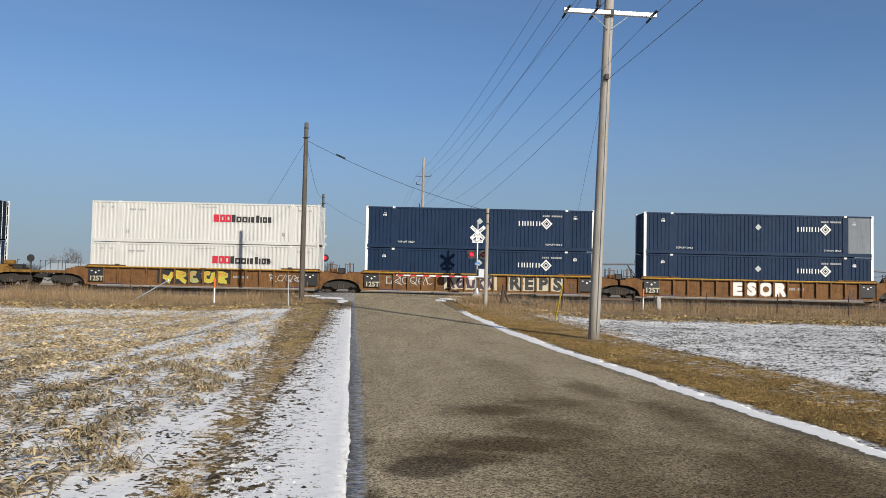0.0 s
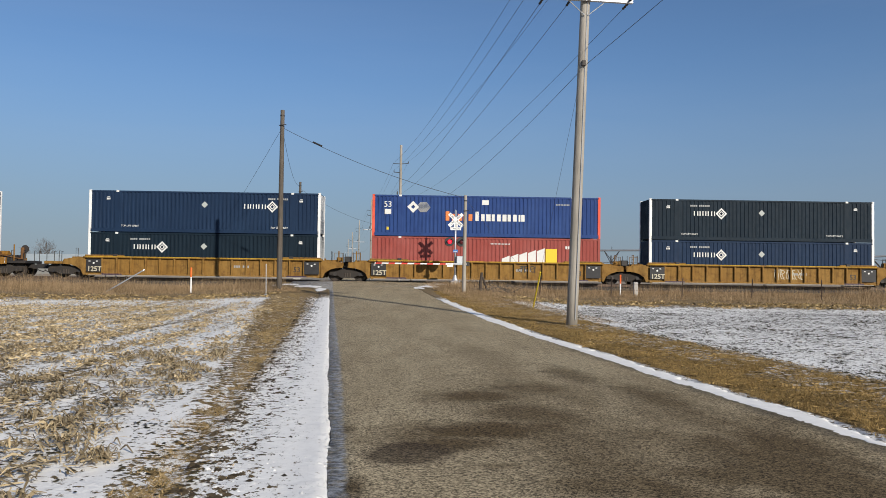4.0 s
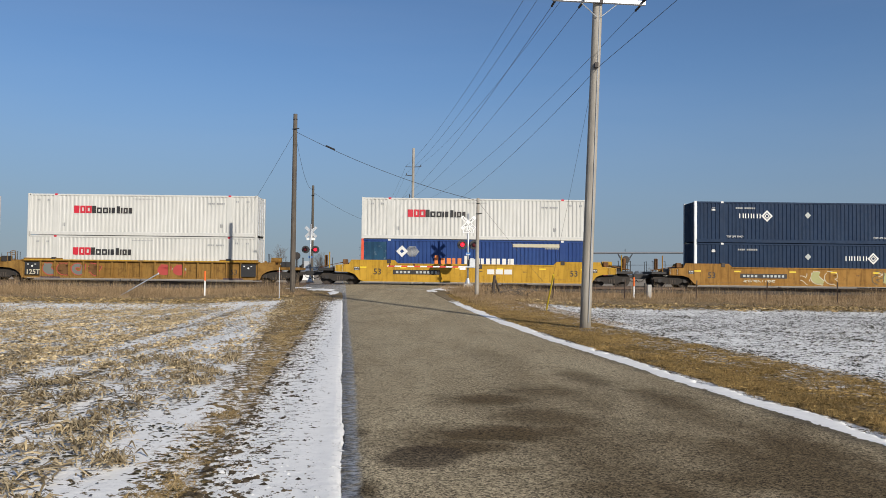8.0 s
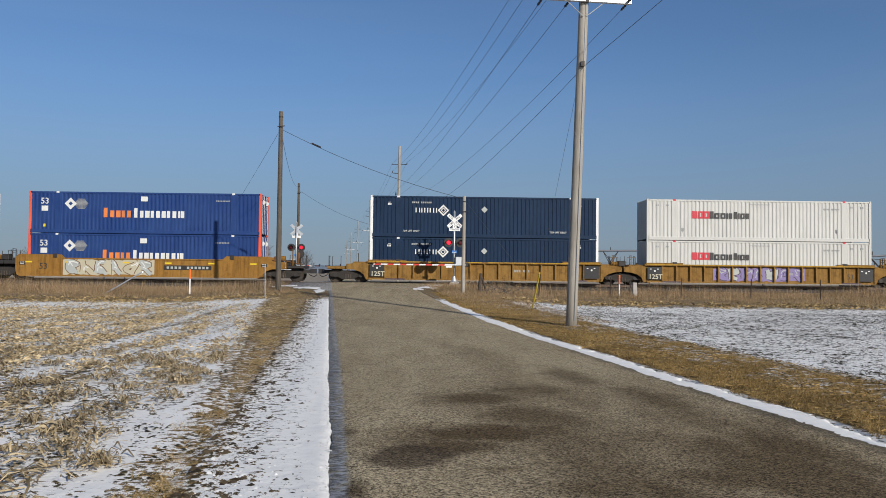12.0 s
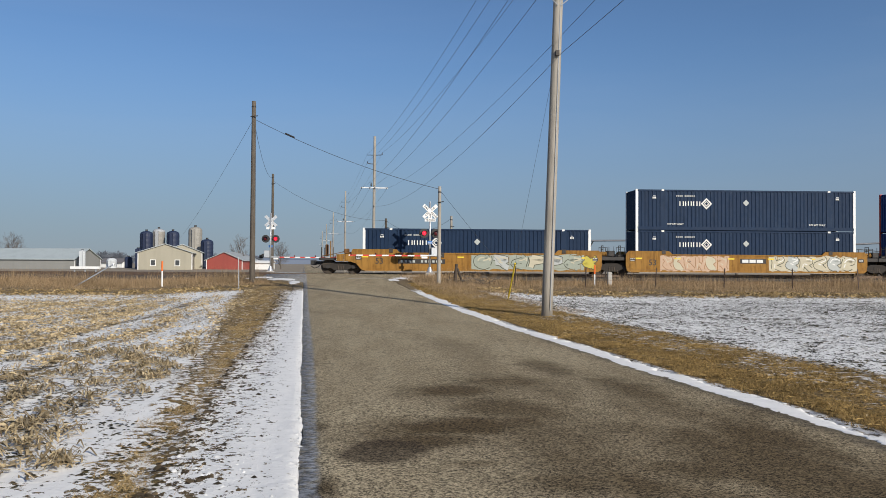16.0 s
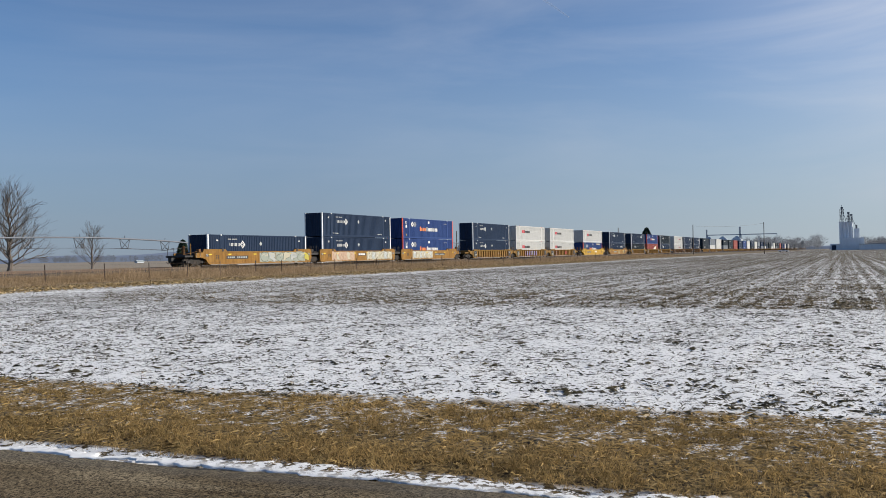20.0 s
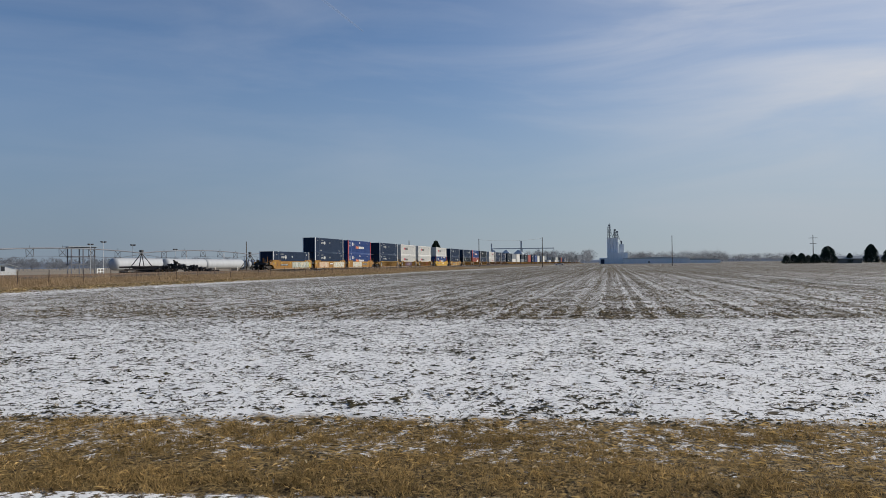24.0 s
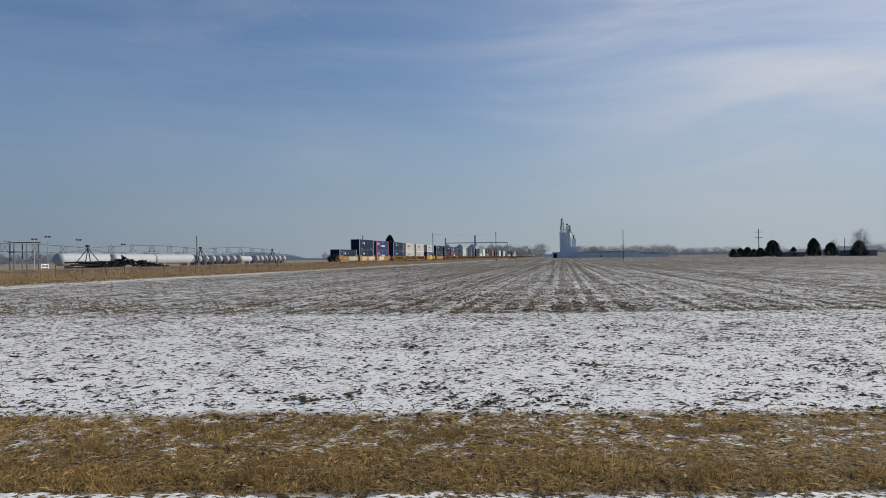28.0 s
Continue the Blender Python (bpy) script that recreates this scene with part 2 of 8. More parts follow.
    turf_l = n.math("MULTIPLY", n.range(lie, lo, n.math("ADD", lo, 0.5), smooth=True), n.range(lie, hi, n.math("SUBTRACT", hi, 0.35), smooth=True))
    open_ = n.range(n.math("ADD", n.noise(P, 7, 6, 0.7), n.math("MULTIPLY", turf_l, n.range(q, 5, 22, 0.04, 0.13))), 0.54, 0.555)
    col = n.mix(n.math("MULTIPLY", open_, n.range(turf_l, 0.02, 0.12)), col, turf)
    turf_r = n.math("MULTIPLY", n.range(pw, 5.72, 5.85), n.range(pw, 8.95, 8.55))
    left_over = n.noise(P, 4.4, 6, 0.78)
    dusting = n.range(n.math("ADD", left_over, n.range(pw, 6.4, 7.4, -0.10, 0.01)), 0.52, 0.58)
    col = n.mix(turf_r, col, n.mix(n.math("MULTIPLY", dusting, n.range(fine, 0.62, 0.46)), turf, snow))
    near_r = n.range(q, 9, 2)
    edge_r = n.math("MULTIPLY", n.range(p, 5.0, 5.1), n.range(p, n.range(near_r, 0, 1, 5.98, 5.99), n.range(near_r, 0, 1, 5.93, 5.88)))
    bits = n.range(n.noise(P, 10, 6, 0.74), n.range(near_r, 0, 1, 0.54, 0.49), n.range(near_r, 0, 1, 0.57, 0.515))
    col = n.mix(edge_r, col, n.mix(n.math("MULTIPLY", bits, n.range(p, n.range(near_r, 0, 1, 5.6, 5.4), n.range(near_r, 0, 1, 5.85, 5.62))), snow, n.mix(0.5, soil, turf)))
    # tall-grass strips beside and beyond the track
    yw = n.math("ADD", y, n.math("ADD", n.math("MULTIPLY", wob, 1.8), n.math("MULTIPLY", wob2, 2.5)))
    litter = n.math("ADD", n.noise(P, 6, 6, 0.72), n.range(yw, 37.6, 41.8, -0.16, 0.16))
    strip = n.range(litter, 0.5, 0.54)
    far_field = n.mix(n.noise(P, 0.02, 4), (0.21, 0.175, 0.13), (0.36, 0.30, 0.22))
    col = n.mix(strip, col, n.mix(n.range(yw, 66, 72), n.mix(mid, (0.09, 0.064, 0.032), (0.26, 0.19, 0.10)), far_field))
    return n.done(col, 0.85, 0.0, n.math("ADD", mid, n.math("MULTIPLY", fine, 0.4)), 0.03, 0.5, 0.2)


def road_material():
    n = Net("old_asphalt")
    P = n.pos()
    p, q = n.dot(P, RIGHT), n.dot(P, ALONG)
    # stones of two sizes in a dark binder
    stones = n.voronoi(P, 55)
    grit = n.voronoi(P, 120)
    tone = n.math("ADD", n.math("MULTIPLY", n.dot(stones.outputs["Color"], (1, 0, 0)), 0.5), n.math("MULTIPLY", n.dot(grit.outputs["Color"], (1, 0, 0)), 0.5))
    lane = n.noise(n.scaled(P, (1.6, 0.35, 1), (0, 0, -R_AZ)), 0.7, 5, 0.6, 0.4)
    base = n.mix(n.range(tone, 0.22, 0.85), (0.045, 0.036, 0.022), (0.69, 0.57, 0.375))
    base = n.mix(n.range(lane, 0.42, 0.72, 0, 0.5), base, n.mix(tone, (0.03, 0.021, 0.011), (0.33, 0.245, 0.14)))
    pale = n.noise(n.scaled(P, (1.3, 0.3, 1), (0, 0, -R_AZ)), 1.1, 4, 0.6)
    base = n.mix(n.range(pale, 0.52, 0.72, 0, 0.4), base, n.mix(tone, (0.06, 0.05, 0.033), (0.58, 0.48, 0.32)))
    # broad brown stains left by melt water, with soft ragged rims
    warp = n.math("ADD", n.math("MULTIPLY", n.math("SUBTRACT", n.noise(P, 1.5, 5, 0.65), 0.5), 1.5), n.math("MULTIPLY", n.math("SUBTRACT", n.noise(P, 9, 3, 0.6), 0.5), 0.35))
    drift = n.noise(n.scaled(P, (0.8, 0.45, 1), (0, 0, 0.3)), 0.9, 5, 0.6, 0.5)
    damp = n.math("MULTIPLY", n.range(drift, 0.34, 0.60, 0.22, 0.85), n.math("MULTIPLY", n.range(q, 14.0, 7.5), n.range(p, 0.9, 2.2)))
    tongue = n.noise(n.scaled(P, (1.0, 0.30, 1), (0, 0, 0.35)), 0.95, 6, 0.62, 0.5)
    damp = n.math("MAXIMUM", damp, n.math("MULTIPLY", n.range(tongue, 0.36, 0.58, 0.25, 0.95), n.math("MULTIPLY", n.range(q, 6.8, 4.8), n.range(p, 0.9, 2.0))))
    damp = n.math("MAXIMUM", damp, n.math("MULTIPLY", n.range(q, 5.6, 3.6, 0, 0.45), n.range(p, 0.5, 1.5)))
    for cp, cq, rp, rq, k in ((1.6, 8.1, 1.15, 0.62, 0.95), (1.2, 7.55, 0.7, 0.4, 0.9), (2.3, 9.0, 0.8, 1.0, 0.8), (1.85, 10.3, 0.75, 0.6, 0.9), (2.7, 10.9, 0.8, 0.8, 0.7), (3.8, 12.4, 0.4, 1.5, 0.7), (4.25, 10.0, 0.5, 1.8, 0.8), (4.4, 7.2, 0.55, 1.5, 0.9), (4.8, 5.4, 0.5, 1.3, 0.8), (3.7, 7.2, 0.35, 0.8, 0.8), (3.3, 6.1, 0.8, 0.5, 0.85), (2.0, 5.9, 0.5, 0.45, 0.8), (2.9, 15.5, 0.5, 2.5, 0.35), (0.2, 6.2, 0.12, 0.3, 0.9), (0.2, 8.4, 0.12, 0.25, 0.6), (1.45, 6.62, 0.3, 0.14, 0.6)):
        e = n.math("SQRT", n.math("ADD", n.math("POWER", n.math("MULTIPLY", n.math("SUBTRACT", p, cp), 1 / rp), 2), n.math("POWER", n.math("MULTIPLY", n.math("SUBTRACT", q, cq), 1 / rq), 2)))
        damp = n.math("MAXIMUM", damp, n.range(n.math("ADD", e, warp), 1.5, 0.25, 0.0, k, True))
    base = n.mix(n.math("MULTIPLY", damp, 0.95), base, n.mix(n.range(tone, 0.25, 0.8), (0.011, 0.007, 0.003), (0.130, 0.086, 0.038)))
    # one oily patch with a firmer rim
    dx = n.math("SUBTRACT", p, 0.74)
    dy = n.math("SUBTRACT", q, 7.22)
    dd = n.math("SQRT", n.math("ADD", n.math("POWER", n.math("MULTIPLY", dx, 1.05), 2), n.math("POWER", n.math("MULTIPLY", dy, 1.0), 2)))
    dd = n.math("ADD", dd, n.math("MULTIPLY", n.math("SUBTRACT", n.noise(P, 2.2, 4), 0.5), 0.35))
    base = n.mix(n.range(dd, 0.5, 0.36, 0, 0.8), base, n.mix(n.range(tone, 0.3, 0.8), (0.012, 0.009, 0.006), (0.13, 0.095, 0.06)))
    # hairline cracks, mostly across the road
    hair = n.math("ABSOLUTE", n.math("SUBTRACT", n.noise(n.scaled(P, (0.35, 1.0, 1), (0, 0, -R_AZ)), 0.8, 6, 0.55, 0.4), 0.5))
    where = n.math("MULTIPLY", n.range(q, 8, 12), n.range(n.noise(P, 0.5, 2), 0.45, 0.6, 0, 0.65))
    base = n.mix(n.math("MULTIPLY", n.range(hair, 0.0065, 0.001), where), base, (0.03, 0.024, 0.018))
    # crumbled edge strip with thin ice
    icy = n.range(n.math("ADD", p, n.math("MULTIPLY", n.math("SUBTRACT", n.noise(P, 3.5, 5, 0.7), 0.5), 0.16)), n.range(q, 5, 14, 0.16, 0.24), n.range(q, 5, 14, 0.12, 0.19))
    icy = n.math("MULTIPLY", icy, n.range(n.noise(P, 7, 4, 0.7), 0.4, 0.55, 0.35, 1.0))
    ice = n.mix(n.range(n.noise(n.scaled(P, (3, 5, 1), (0, 0, -R_AZ)), 3.0, 6, 0.75), 0.44, 0.58), (0.13, 0.14, 0.15), (0.56, 0.57, 0.59))
    base = n.mix(n.math("MULTIPLY", icy, 0.85), base, ice)
    # wet margin under the melting snow on the right
    rim = n.math("MULTIPLY", n.range(n.math("ADD", p, n.math("MULTIPLY", n.math("SUBTRACT", n.noise(P, 1.3, 4, 0.6), 0.5), 0.5)), 5.05, 5.25), n.range(q, 26, 14))
    base = n.mix(n.math("MULTIPLY", rim, 0.7), base, n.mix(tone, (0.02, 0.017, 0.013), (0.16, 0.14, 0.11)))
    return n.done(base, n.range(tone, 0, 1, 0.85, 1.0), 0.0, tone, 0.008, 0.8, 0.08)


def blade_material(name, dark, light, rough=0.7, through_light=0.0):
    """Dry leaves and stalks; through_light is the share of light that passes through a thin blade."""
    n = Net(name)
    c = n.mix(n.island(), dark, light)
    c = n.mix(n.range(n.noise(n.pos(), 0.7, 3), 0.35, 0.7, 0, 0.5), c, tuple(x * 0.6 for x in dark))
    if through_light:
        back = n.node("ShaderNodeBsdfTranslucent")
        both = n.node("ShaderNodeMixShader", Fac=through_light)
        n.put(c, back.inputs["Color"])
        n.put(n.b.outputs[0], both.inputs[1])
        n.put(back.outputs[0], both.inputs[2])
        n.put(both.outputs[0], n.t.nodes["Material Output"].inputs["Surface"])
    return n.done(c, rough, 0, spec=0.2)


def wood_material(name, a, b):
    n = Net(name)
    v = n.scaled(n.local(), (14, 14, 0.55))
    g = n.noise(v, 1.6, 6, 0.7, 0.3)
    c = n.mix(n.range(g, 0.3, 0.7), a, b)
    c = n.mix(n.range(n.noise(n.local(), 0.7, 3), 0.45, 0.7, 0, 0.45), c, tuple(x * 0.55 for x in a))
    return n.done(c, 0.85, 0, g, 0.012, 0.7, 0.2)


def paint_material(name, color, rough=0.5, streak=0.35, rust=(0.16, 0.07, 0.03), rust_at=0.66, fade=None):
    """Train paint: faded in patches, streaked downwards, rusting in spots."""
    n = Net(name)
    L = n.local()
    fade = fade or tuple(min(1, x * 1.25 + 0.02) for x in color)
    blot = n.noise(L, 0.55, 4, 0.6)
    run = n.noise(n.scaled(L, (5.0, 5.0, 0.35)), 1.2, 5, 0.65)
    spot = n.noise(L, 3.2, 6, 0.7)
    shift = n.math("MULTIPLY", n.math("SUBTRACT", n.rnd(), 0.5), 0.16)
    c = n.mix(n.math("ADD", n.range(blot, 0.35, 0.7, 0, 0.8), shift, True), color, fade)
    c = n.mix(n.range(run, 0.47, 0.7, 0, streak), c, tuple(x * 0.35 for x in color))
    c = n.mix(n.range(spot, rust_at - 0.03, rust_at + 0.17, 0, 0.6), c, rust)
    return n.done(c, n.range(spot, 0.3, 0.7, rough - 0.08, rough + 0.2), 0, spot, 0.002, 0.3, 0.2)


def glow_material(name, color, power):
    n = Net(name)
    n.b.inputs["Emission Color"].default_value = (*color, 1)
    n.b.inputs["Emission Strength"].default_value = power
    return n.done(tuple(x * 0.4 for x in color), 0.3)


M = {
    "ground": ground_material(),
    "road": road_material(),
    "pole": wood_material("weathered_pole_wood", (0.25, 0.225, 0.19), (0.42, 0.385, 0.33)),
    "pole_dark": wood_material("dark_pole_wood", (0.062, 0.053, 0.043), (0.155, 0.132, 0.108)),
    "tie": wood_material("creosoted_tie", (0.05, 0.038, 0.03), (0.10, 0.08, 0.065)),
    "galv": worn("galvanised_steel", (0.52, 0.54, 0.56), 0.45, 0.6, (0.25, 0.24, 0.23), 0.3),
    "steel_dark": worn("dark_steel", (0.035, 0.033, 0.032), 0.6, 0.3, (0.09, 0.06, 0.04), 0.5),
    "rail": worn("rail_steel", (0.12, 0.085, 0.065), 0.5, 0.5, (0.16, 0.09, 0.05), 0.5),
    "truck": worn("grimy_truck_steel", (0.042, 0.034, 0.028), 0.75, 0.1, (0.11, 0.08, 0.055), 0.6, 2.0),
    "truck_dark": worn("greasy_black_steel", (0.032, 0.027, 0.023), 0.92, 0, (0.05, 0.038, 0.028), 0.5),
    "cabinet_grey": worn("cabinet_paint", (0.46, 0.46, 0.44), 0.55, 0, (0.3, 0.29, 0.26), 0.3),
    "galv_dull": worn("dull_galvanised_pipe", (0.16, 0.17, 0.19), 0.6, 0.2, (0.1, 0.09, 0.08), 0.4),
    "pale_edge": worn("pale_sill_edge", (0.36, 0.33, 0.28), 0.9, 0, (0.12, 0.09, 0.06), 0.7, 2.0),
    "placard": worn("faded_placard", (0.42, 0.45, 0.43), 0.6, 0, (0.25, 0.26, 0.25), 0.4),
    "wire": worn("wire", (0.03, 0.03, 0.032), 0.5, 0.2),
    "black": worn("black_paint", (0.018, 0.018, 0.02), 0.6, 0, (0.05, 0.045, 0.04), 0.4),
    "white": worn("white_paint", (0.80, 0.80, 0.78), 0.5, 0, (0.4, 0.37, 0.32), 0.2),
    "white_mark": worn("white_lettering", (0.70, 0.70, 0.67), 0.55, 0, (0.5, 0.48, 0.45), 0.25),
    "red_mark": worn("red_lettering", (0.55, 0.02, 0.04), 0.5, 0, (0.4, 0.05, 0.05), 0.2),
    "black_mark": worn("black_lettering", (0.02, 0.02, 0.022), 0.55, 0),
    "orange_mark": worn("orange_lettering", (0.75, 0.22, 0.05), 0.55, 0),
    "grey_mark": worn("grey_lettering", (0.32, 0.33, 0.33), 0.55, 0),
    "yellow": worn("yellow_paint", (0.75, 0.55, 0.02), 0.5, 0, (0.4, 0.3, 0.05), 0.2),
    "orange": worn("orange_paint", (0.85, 0.16, 0.02), 0.5, 0),
    "red": worn("red_reflective", (0.60, 0.03, 0.02), 0.45, 0),
    "blue_sign": worn("blue_sign", (0.02, 0.16, 0.50), 0.4, 0),
    "concrete": worn("concrete", (0.42, 0.40, 0.37), 0.85, 0, (0.25, 0.23, 0.2), 0.4),
    "lamp_red": glow_material("red_signal_lamp", (1.0, 0.02, 0.05), 1.5),
    "lamp_dim": glow_material("dim_red_signal_lamp", (0.16, 0.005, 0.01), 0.05),
    "worn_line": worn("worn_line_paint", (0.46, 0.44, 0.40), 0.8, 0, (0.2, 0.17, 0.13), 0.9, 2.5),
    "umax": paint_material("navy_container_paint", (0.008, 0.023, 0.056), 0.55, 0.3, rust_at=0.85, fade=(0.012, 0.031, 0.070)),
    "umax_dark": paint_material("dark_slate_container_paint", (0.005, 0.014, 0.024), 0.55, 0.3, rust_at=0.85, fade=(0.008, 0.020, 0.033)),
    "xpo": paint_material("white_container_paint", (0.53, 0.525, 0.49), 0.5, 0.16, (0.36, 0.32, 0.26), 0.74, (0.59, 0.585, 0.555)),
    "pacer": paint_material("royal_blue_container_paint", (0.016, 0.045, 0.165), 0.5, 0.3, rust_at=0.74, fade=(0.028, 0.066, 0.20)),
    "teal_panel": paint_material("teal_panel_paint", (0.012, 0.05, 0.10), 0.5, 0.5, (0.28, 0.32, 0.33), 0.6, (0.03, 0.10, 0.16)),
    "coral": paint_material("faded_red_container_paint", (0.28, 0.062, 0.05), 0.55, 0.3, rust_at=0.7, fade=(0.33, 0.10, 0.085)),
    "redpost": paint_material("orange_red_post_paint", (0.62, 0.09, 0.05), 0.5, 0.2),
    "grey_box": paint_material("grey_container_paint", (0.16, 0.18, 0.20), 0.5, 0.3),
    "car_ochre": paint_material("ochre_wagon_paint", (0.225, 0.118, 0.027), 0.7, 0.7, (0.08, 0.038, 0.017), 0.53, (0.285, 0.165, 0.045)),
    "car_brown": paint_material("rusty_brown_wagon_paint", (0.145, 0.074, 0.032), 0.72, 0.5, (0.065, 0.03, 0.015), 0.52, (0.205, 0.10, 0.036)),
    "car_yellow": paint_material("bright_yellow_wagon_paint", (0.40, 0.225, 0.018), 0.55, 0.5, (0.15, 0.075, 0.025), 0.58, (0.52, 0.31, 0.04)),
    "car_orange": paint_material("faded_orange_wagon_paint", (0.245, 0.118, 0.022), 0.62, 0.65, (0.10, 0.045, 0.02), 0.56, (0.33, 0.175, 0.04)),
    "grass_tall": blade_material("tall_dry_grass", (0.19, 0.127, 0.066), (0.74, 0.535, 0.315), 0.7, 0.35),
    "grass_short": blade_material("matted_dry_grass", (0.10, 0.067, 0.026), (0.76, 0.52, 0.205), 0.7, 0.40),
    "grass_mat": blade_material("flattened_brown_grass", (0.17, 0.12, 0.055), (0.70, 0.51, 0.25), 0.7, 0.2),
    "husk": blade_material("corn_residue", (0.15, 0.11, 0.058), (0.76, 0.60, 0.36)),
    "clod": blade_material("dark_soil_clods", (0.012, 0.011, 0.005), (0.10, 0.08, 0.036)),
    "weed": blade_material("olive_field_weeds", (0.025, 0.026, 0.008), (0.26, 0.22, 0.085)),
    "row_earth": blade_material("ploughed_row_earth", (0.022, 0.018, 0.010), (0.27, 0.205, 0.11)),
    "crumb": blade_material("brown_turf_crumbs", (0.03, 0.022, 0.012), (0.17, 0.125, 0.07)),
    "snow_lump": blade_material("crusted_snow", (0.74, 0.73, 0.71), (0.88, 0.87, 0.84)),
    "bark": wood_material("grey_bark", (0.09, 0.075, 0.06), (0.19, 0.16, 0.135)),
    "needles": blade_material("evergreen_needles", (0.010, 0.022, 0.014), (0.032, 0.055, 0.030)),
    "needles_brown": blade_material("winter_brown_needles", (0.022, 0.018, 0.014), (0.075, 0.058, 0.04)),
    "ballast": worn("grey_ballast", (0.068, 0.056, 0.046), 0.9, 0, (0.05, 0.04, 0.031), 0.6, 3.0),
}

# ---- mesh helpers ----
def part(name, bm, material, parent=None, label="", smooth=False):
    """Links a bmesh as one mesh object under a thing or a part."""
    me = bpy.data.meshes.new(name)
    bm.to_mesh(me)
    bm.free()
    me.materials.append(M[material] if isinstance(material, str) else material)
    if smooth:
        me.polygons.foreach_set("use_smooth", [True] * len(me.polygons))
    return share(name, me, parent, label)


def share(name, me, parent=None, label="", m=None):
    ob = new(name, me)
    ob.parent = parent
    if m is not None:
        ob.matrix_basis = m
    if label:
        ob["label"] = label
    return ob


def thing(name, label, category, group="", m=None, kind=""):
    ob = new(name)
    ob.empty_display_size = 0.2
    if m is not None:
        ob.matrix_basis = m
    return tagged(ob, label, category, group, kind)


def box(bm, x0, x1, y0, y1, z0, z1, m=None):
    c = [Vector(v) for v in ((x0, y0, z0), (x1, y0, z0), (x1, y1, z0), (x0, y1, z0), (x0, y0, z1), (x1, y0, z1), (x1, y1, z1), (x0, y1, z1))]
    v = [bm.verts.new(m @ a if m else a) for a in c]
    for f in ((3, 2, 1, 0), (4, 5, 6, 7), (0, 1, 5, 4), (1, 2, 6, 5), (2, 3, 7, 6), (3, 0, 4, 7)):
        bm.faces.new([v[i] for i in f])
    return bm


def bbox(*a, bevel=0.01):
    bm = box(bmesh.new(), *a)
    bmesh.ops.bevel(bm, geom=bm.edges[:], offset=bevel, segments=1, affect="EDGES")
    return bm


def tube(bm, pts, radii, sides=8, cap=True):
    """A round bar along points; one radius or one for each point."""
    pts = [Vector(p) for p in pts]
    if not hasattr(radii, "__len__"):
        radii = [radii] * len(pts)
    rings = []
    for i, p in enumerate(pts):
        d = (pts[min(i + 1, len(pts) - 1)] - pts[max(i - 1, 0)]).normalized()
        a = d.orthogonal().normalized() if abs(d.z) < 0.9 else Vector((1, 0, 0)).cross(d).normalized()
        b = d.cross(a)
        rings.append([bm.verts.new(p + radii[i] * (math.cos(2 * math.pi * k / sides) * a + math.sin(2 * math.pi * k / sides) * b)) for k in range(sides)])
    for r, s in zip(rings, rings[1:]):
        # the ring that starts nearest keeps the skin from twisting
        off = min(range(sides), key=lambda k: (s[k].co - r[0].co).length)
        for k in range(sides):
            bm.faces.new((r[k], r[(k + 1) % sides], s[(k + 1 + off) % sides], s[(k + off) % sides]))
    if cap:
        bm.faces.new(rings[0][::-1])
        bm.faces.new(rings[-1])
    return bm


def plate(bm, outline, y0, y1):
    """An outline in x and z, given counter-clockwise as seen from -y, extruded from y0 to y1."""
    a = [bm.verts.new((x, y0, z)) for x, z in outline]
    b = [bm.verts.new((x, y1, z)) for x, z in outline]
    bm.faces.new(a)
    bm.faces.new(b[::-1])
    for i in range(len(a)):
        j = (i + 1) % len(a)
        bm.faces.new((a[j], a[i], b[i], b[j]))
    return bm


def disc(bm, x, y, z, r, depth, sides=20, axis="y"):
    if axis == "y":
        return tube(bm, [(x, y, z), (x, y + depth, z)], r, sides)
    return tube(bm, [(x, y, z), (x, y, z + depth)], r, sides)


def loose(name, verts, faces, material, label, category, kind="stuff"):
    """One object from arrays of loose pieces."""
    me = bpy.data.meshes.new(name)
    v = np.asarray(verts, np.float32).reshape(-1, 3)
    faces = [np.asarray(f, np.int32) for f in faces]
    sizes = np.concatenate([np.full(len(f), f.shape[1], np.int32) for f in faces])
    loops = np.concatenate([f.reshape(-1) for f in faces])
    me.vertices.add(len(v))
    me.vertices.foreach_set("co", v.reshape(-1))
    me.loops.add(len(loops))
    me.loops.foreach_set("vertex_index", loops)
    me.polygons.add(len(sizes))
    me.polygons.foreach_set("loop_start", np.concatenate([[0], np.cumsum(sizes)[:-1]]).astype(np.int32))
    me.update(calc_edges=True)
    me.materials.append(M[material])
    return tagged(new(name, me), label, category, kind=kind)


TEXTS = {}


def letters(word, height, material, fat=0.012):
    """A mesh of the built-in font, standing upright and facing -y, centred on its origin."""
    key = (word, height, material, fat)
    if key not in TEXTS:
        cu = bpy.data.curves.new("lettering", "FONT")
        cu.body, cu.size, cu.align_x, cu.align_y = word, height / 0.72, "CENTER", "CENTER"
        cu.extrude, cu.offset, cu.resolution_u = 0.003, fat * height, 3
        ob = bpy.data.objects.new("lettering", cu)
        scene.collection.objects.link(ob)
        me = bpy.data.meshes.new_from_object(ob.evaluated_get(bpy.context.evaluated_depsgraph_get()))
        bpy.data.objects.remove(ob)
        me.transform(pose(0, 0, 0, 90))
        me.materials.clear()
        me.materials.append(M[material])
        TEXTS[key] = me
    return TEXTS[key]


# ---- terrain ----
TRACK_Y, TRACK_TURN, RAIL = 58.0, -0.582, 0.99


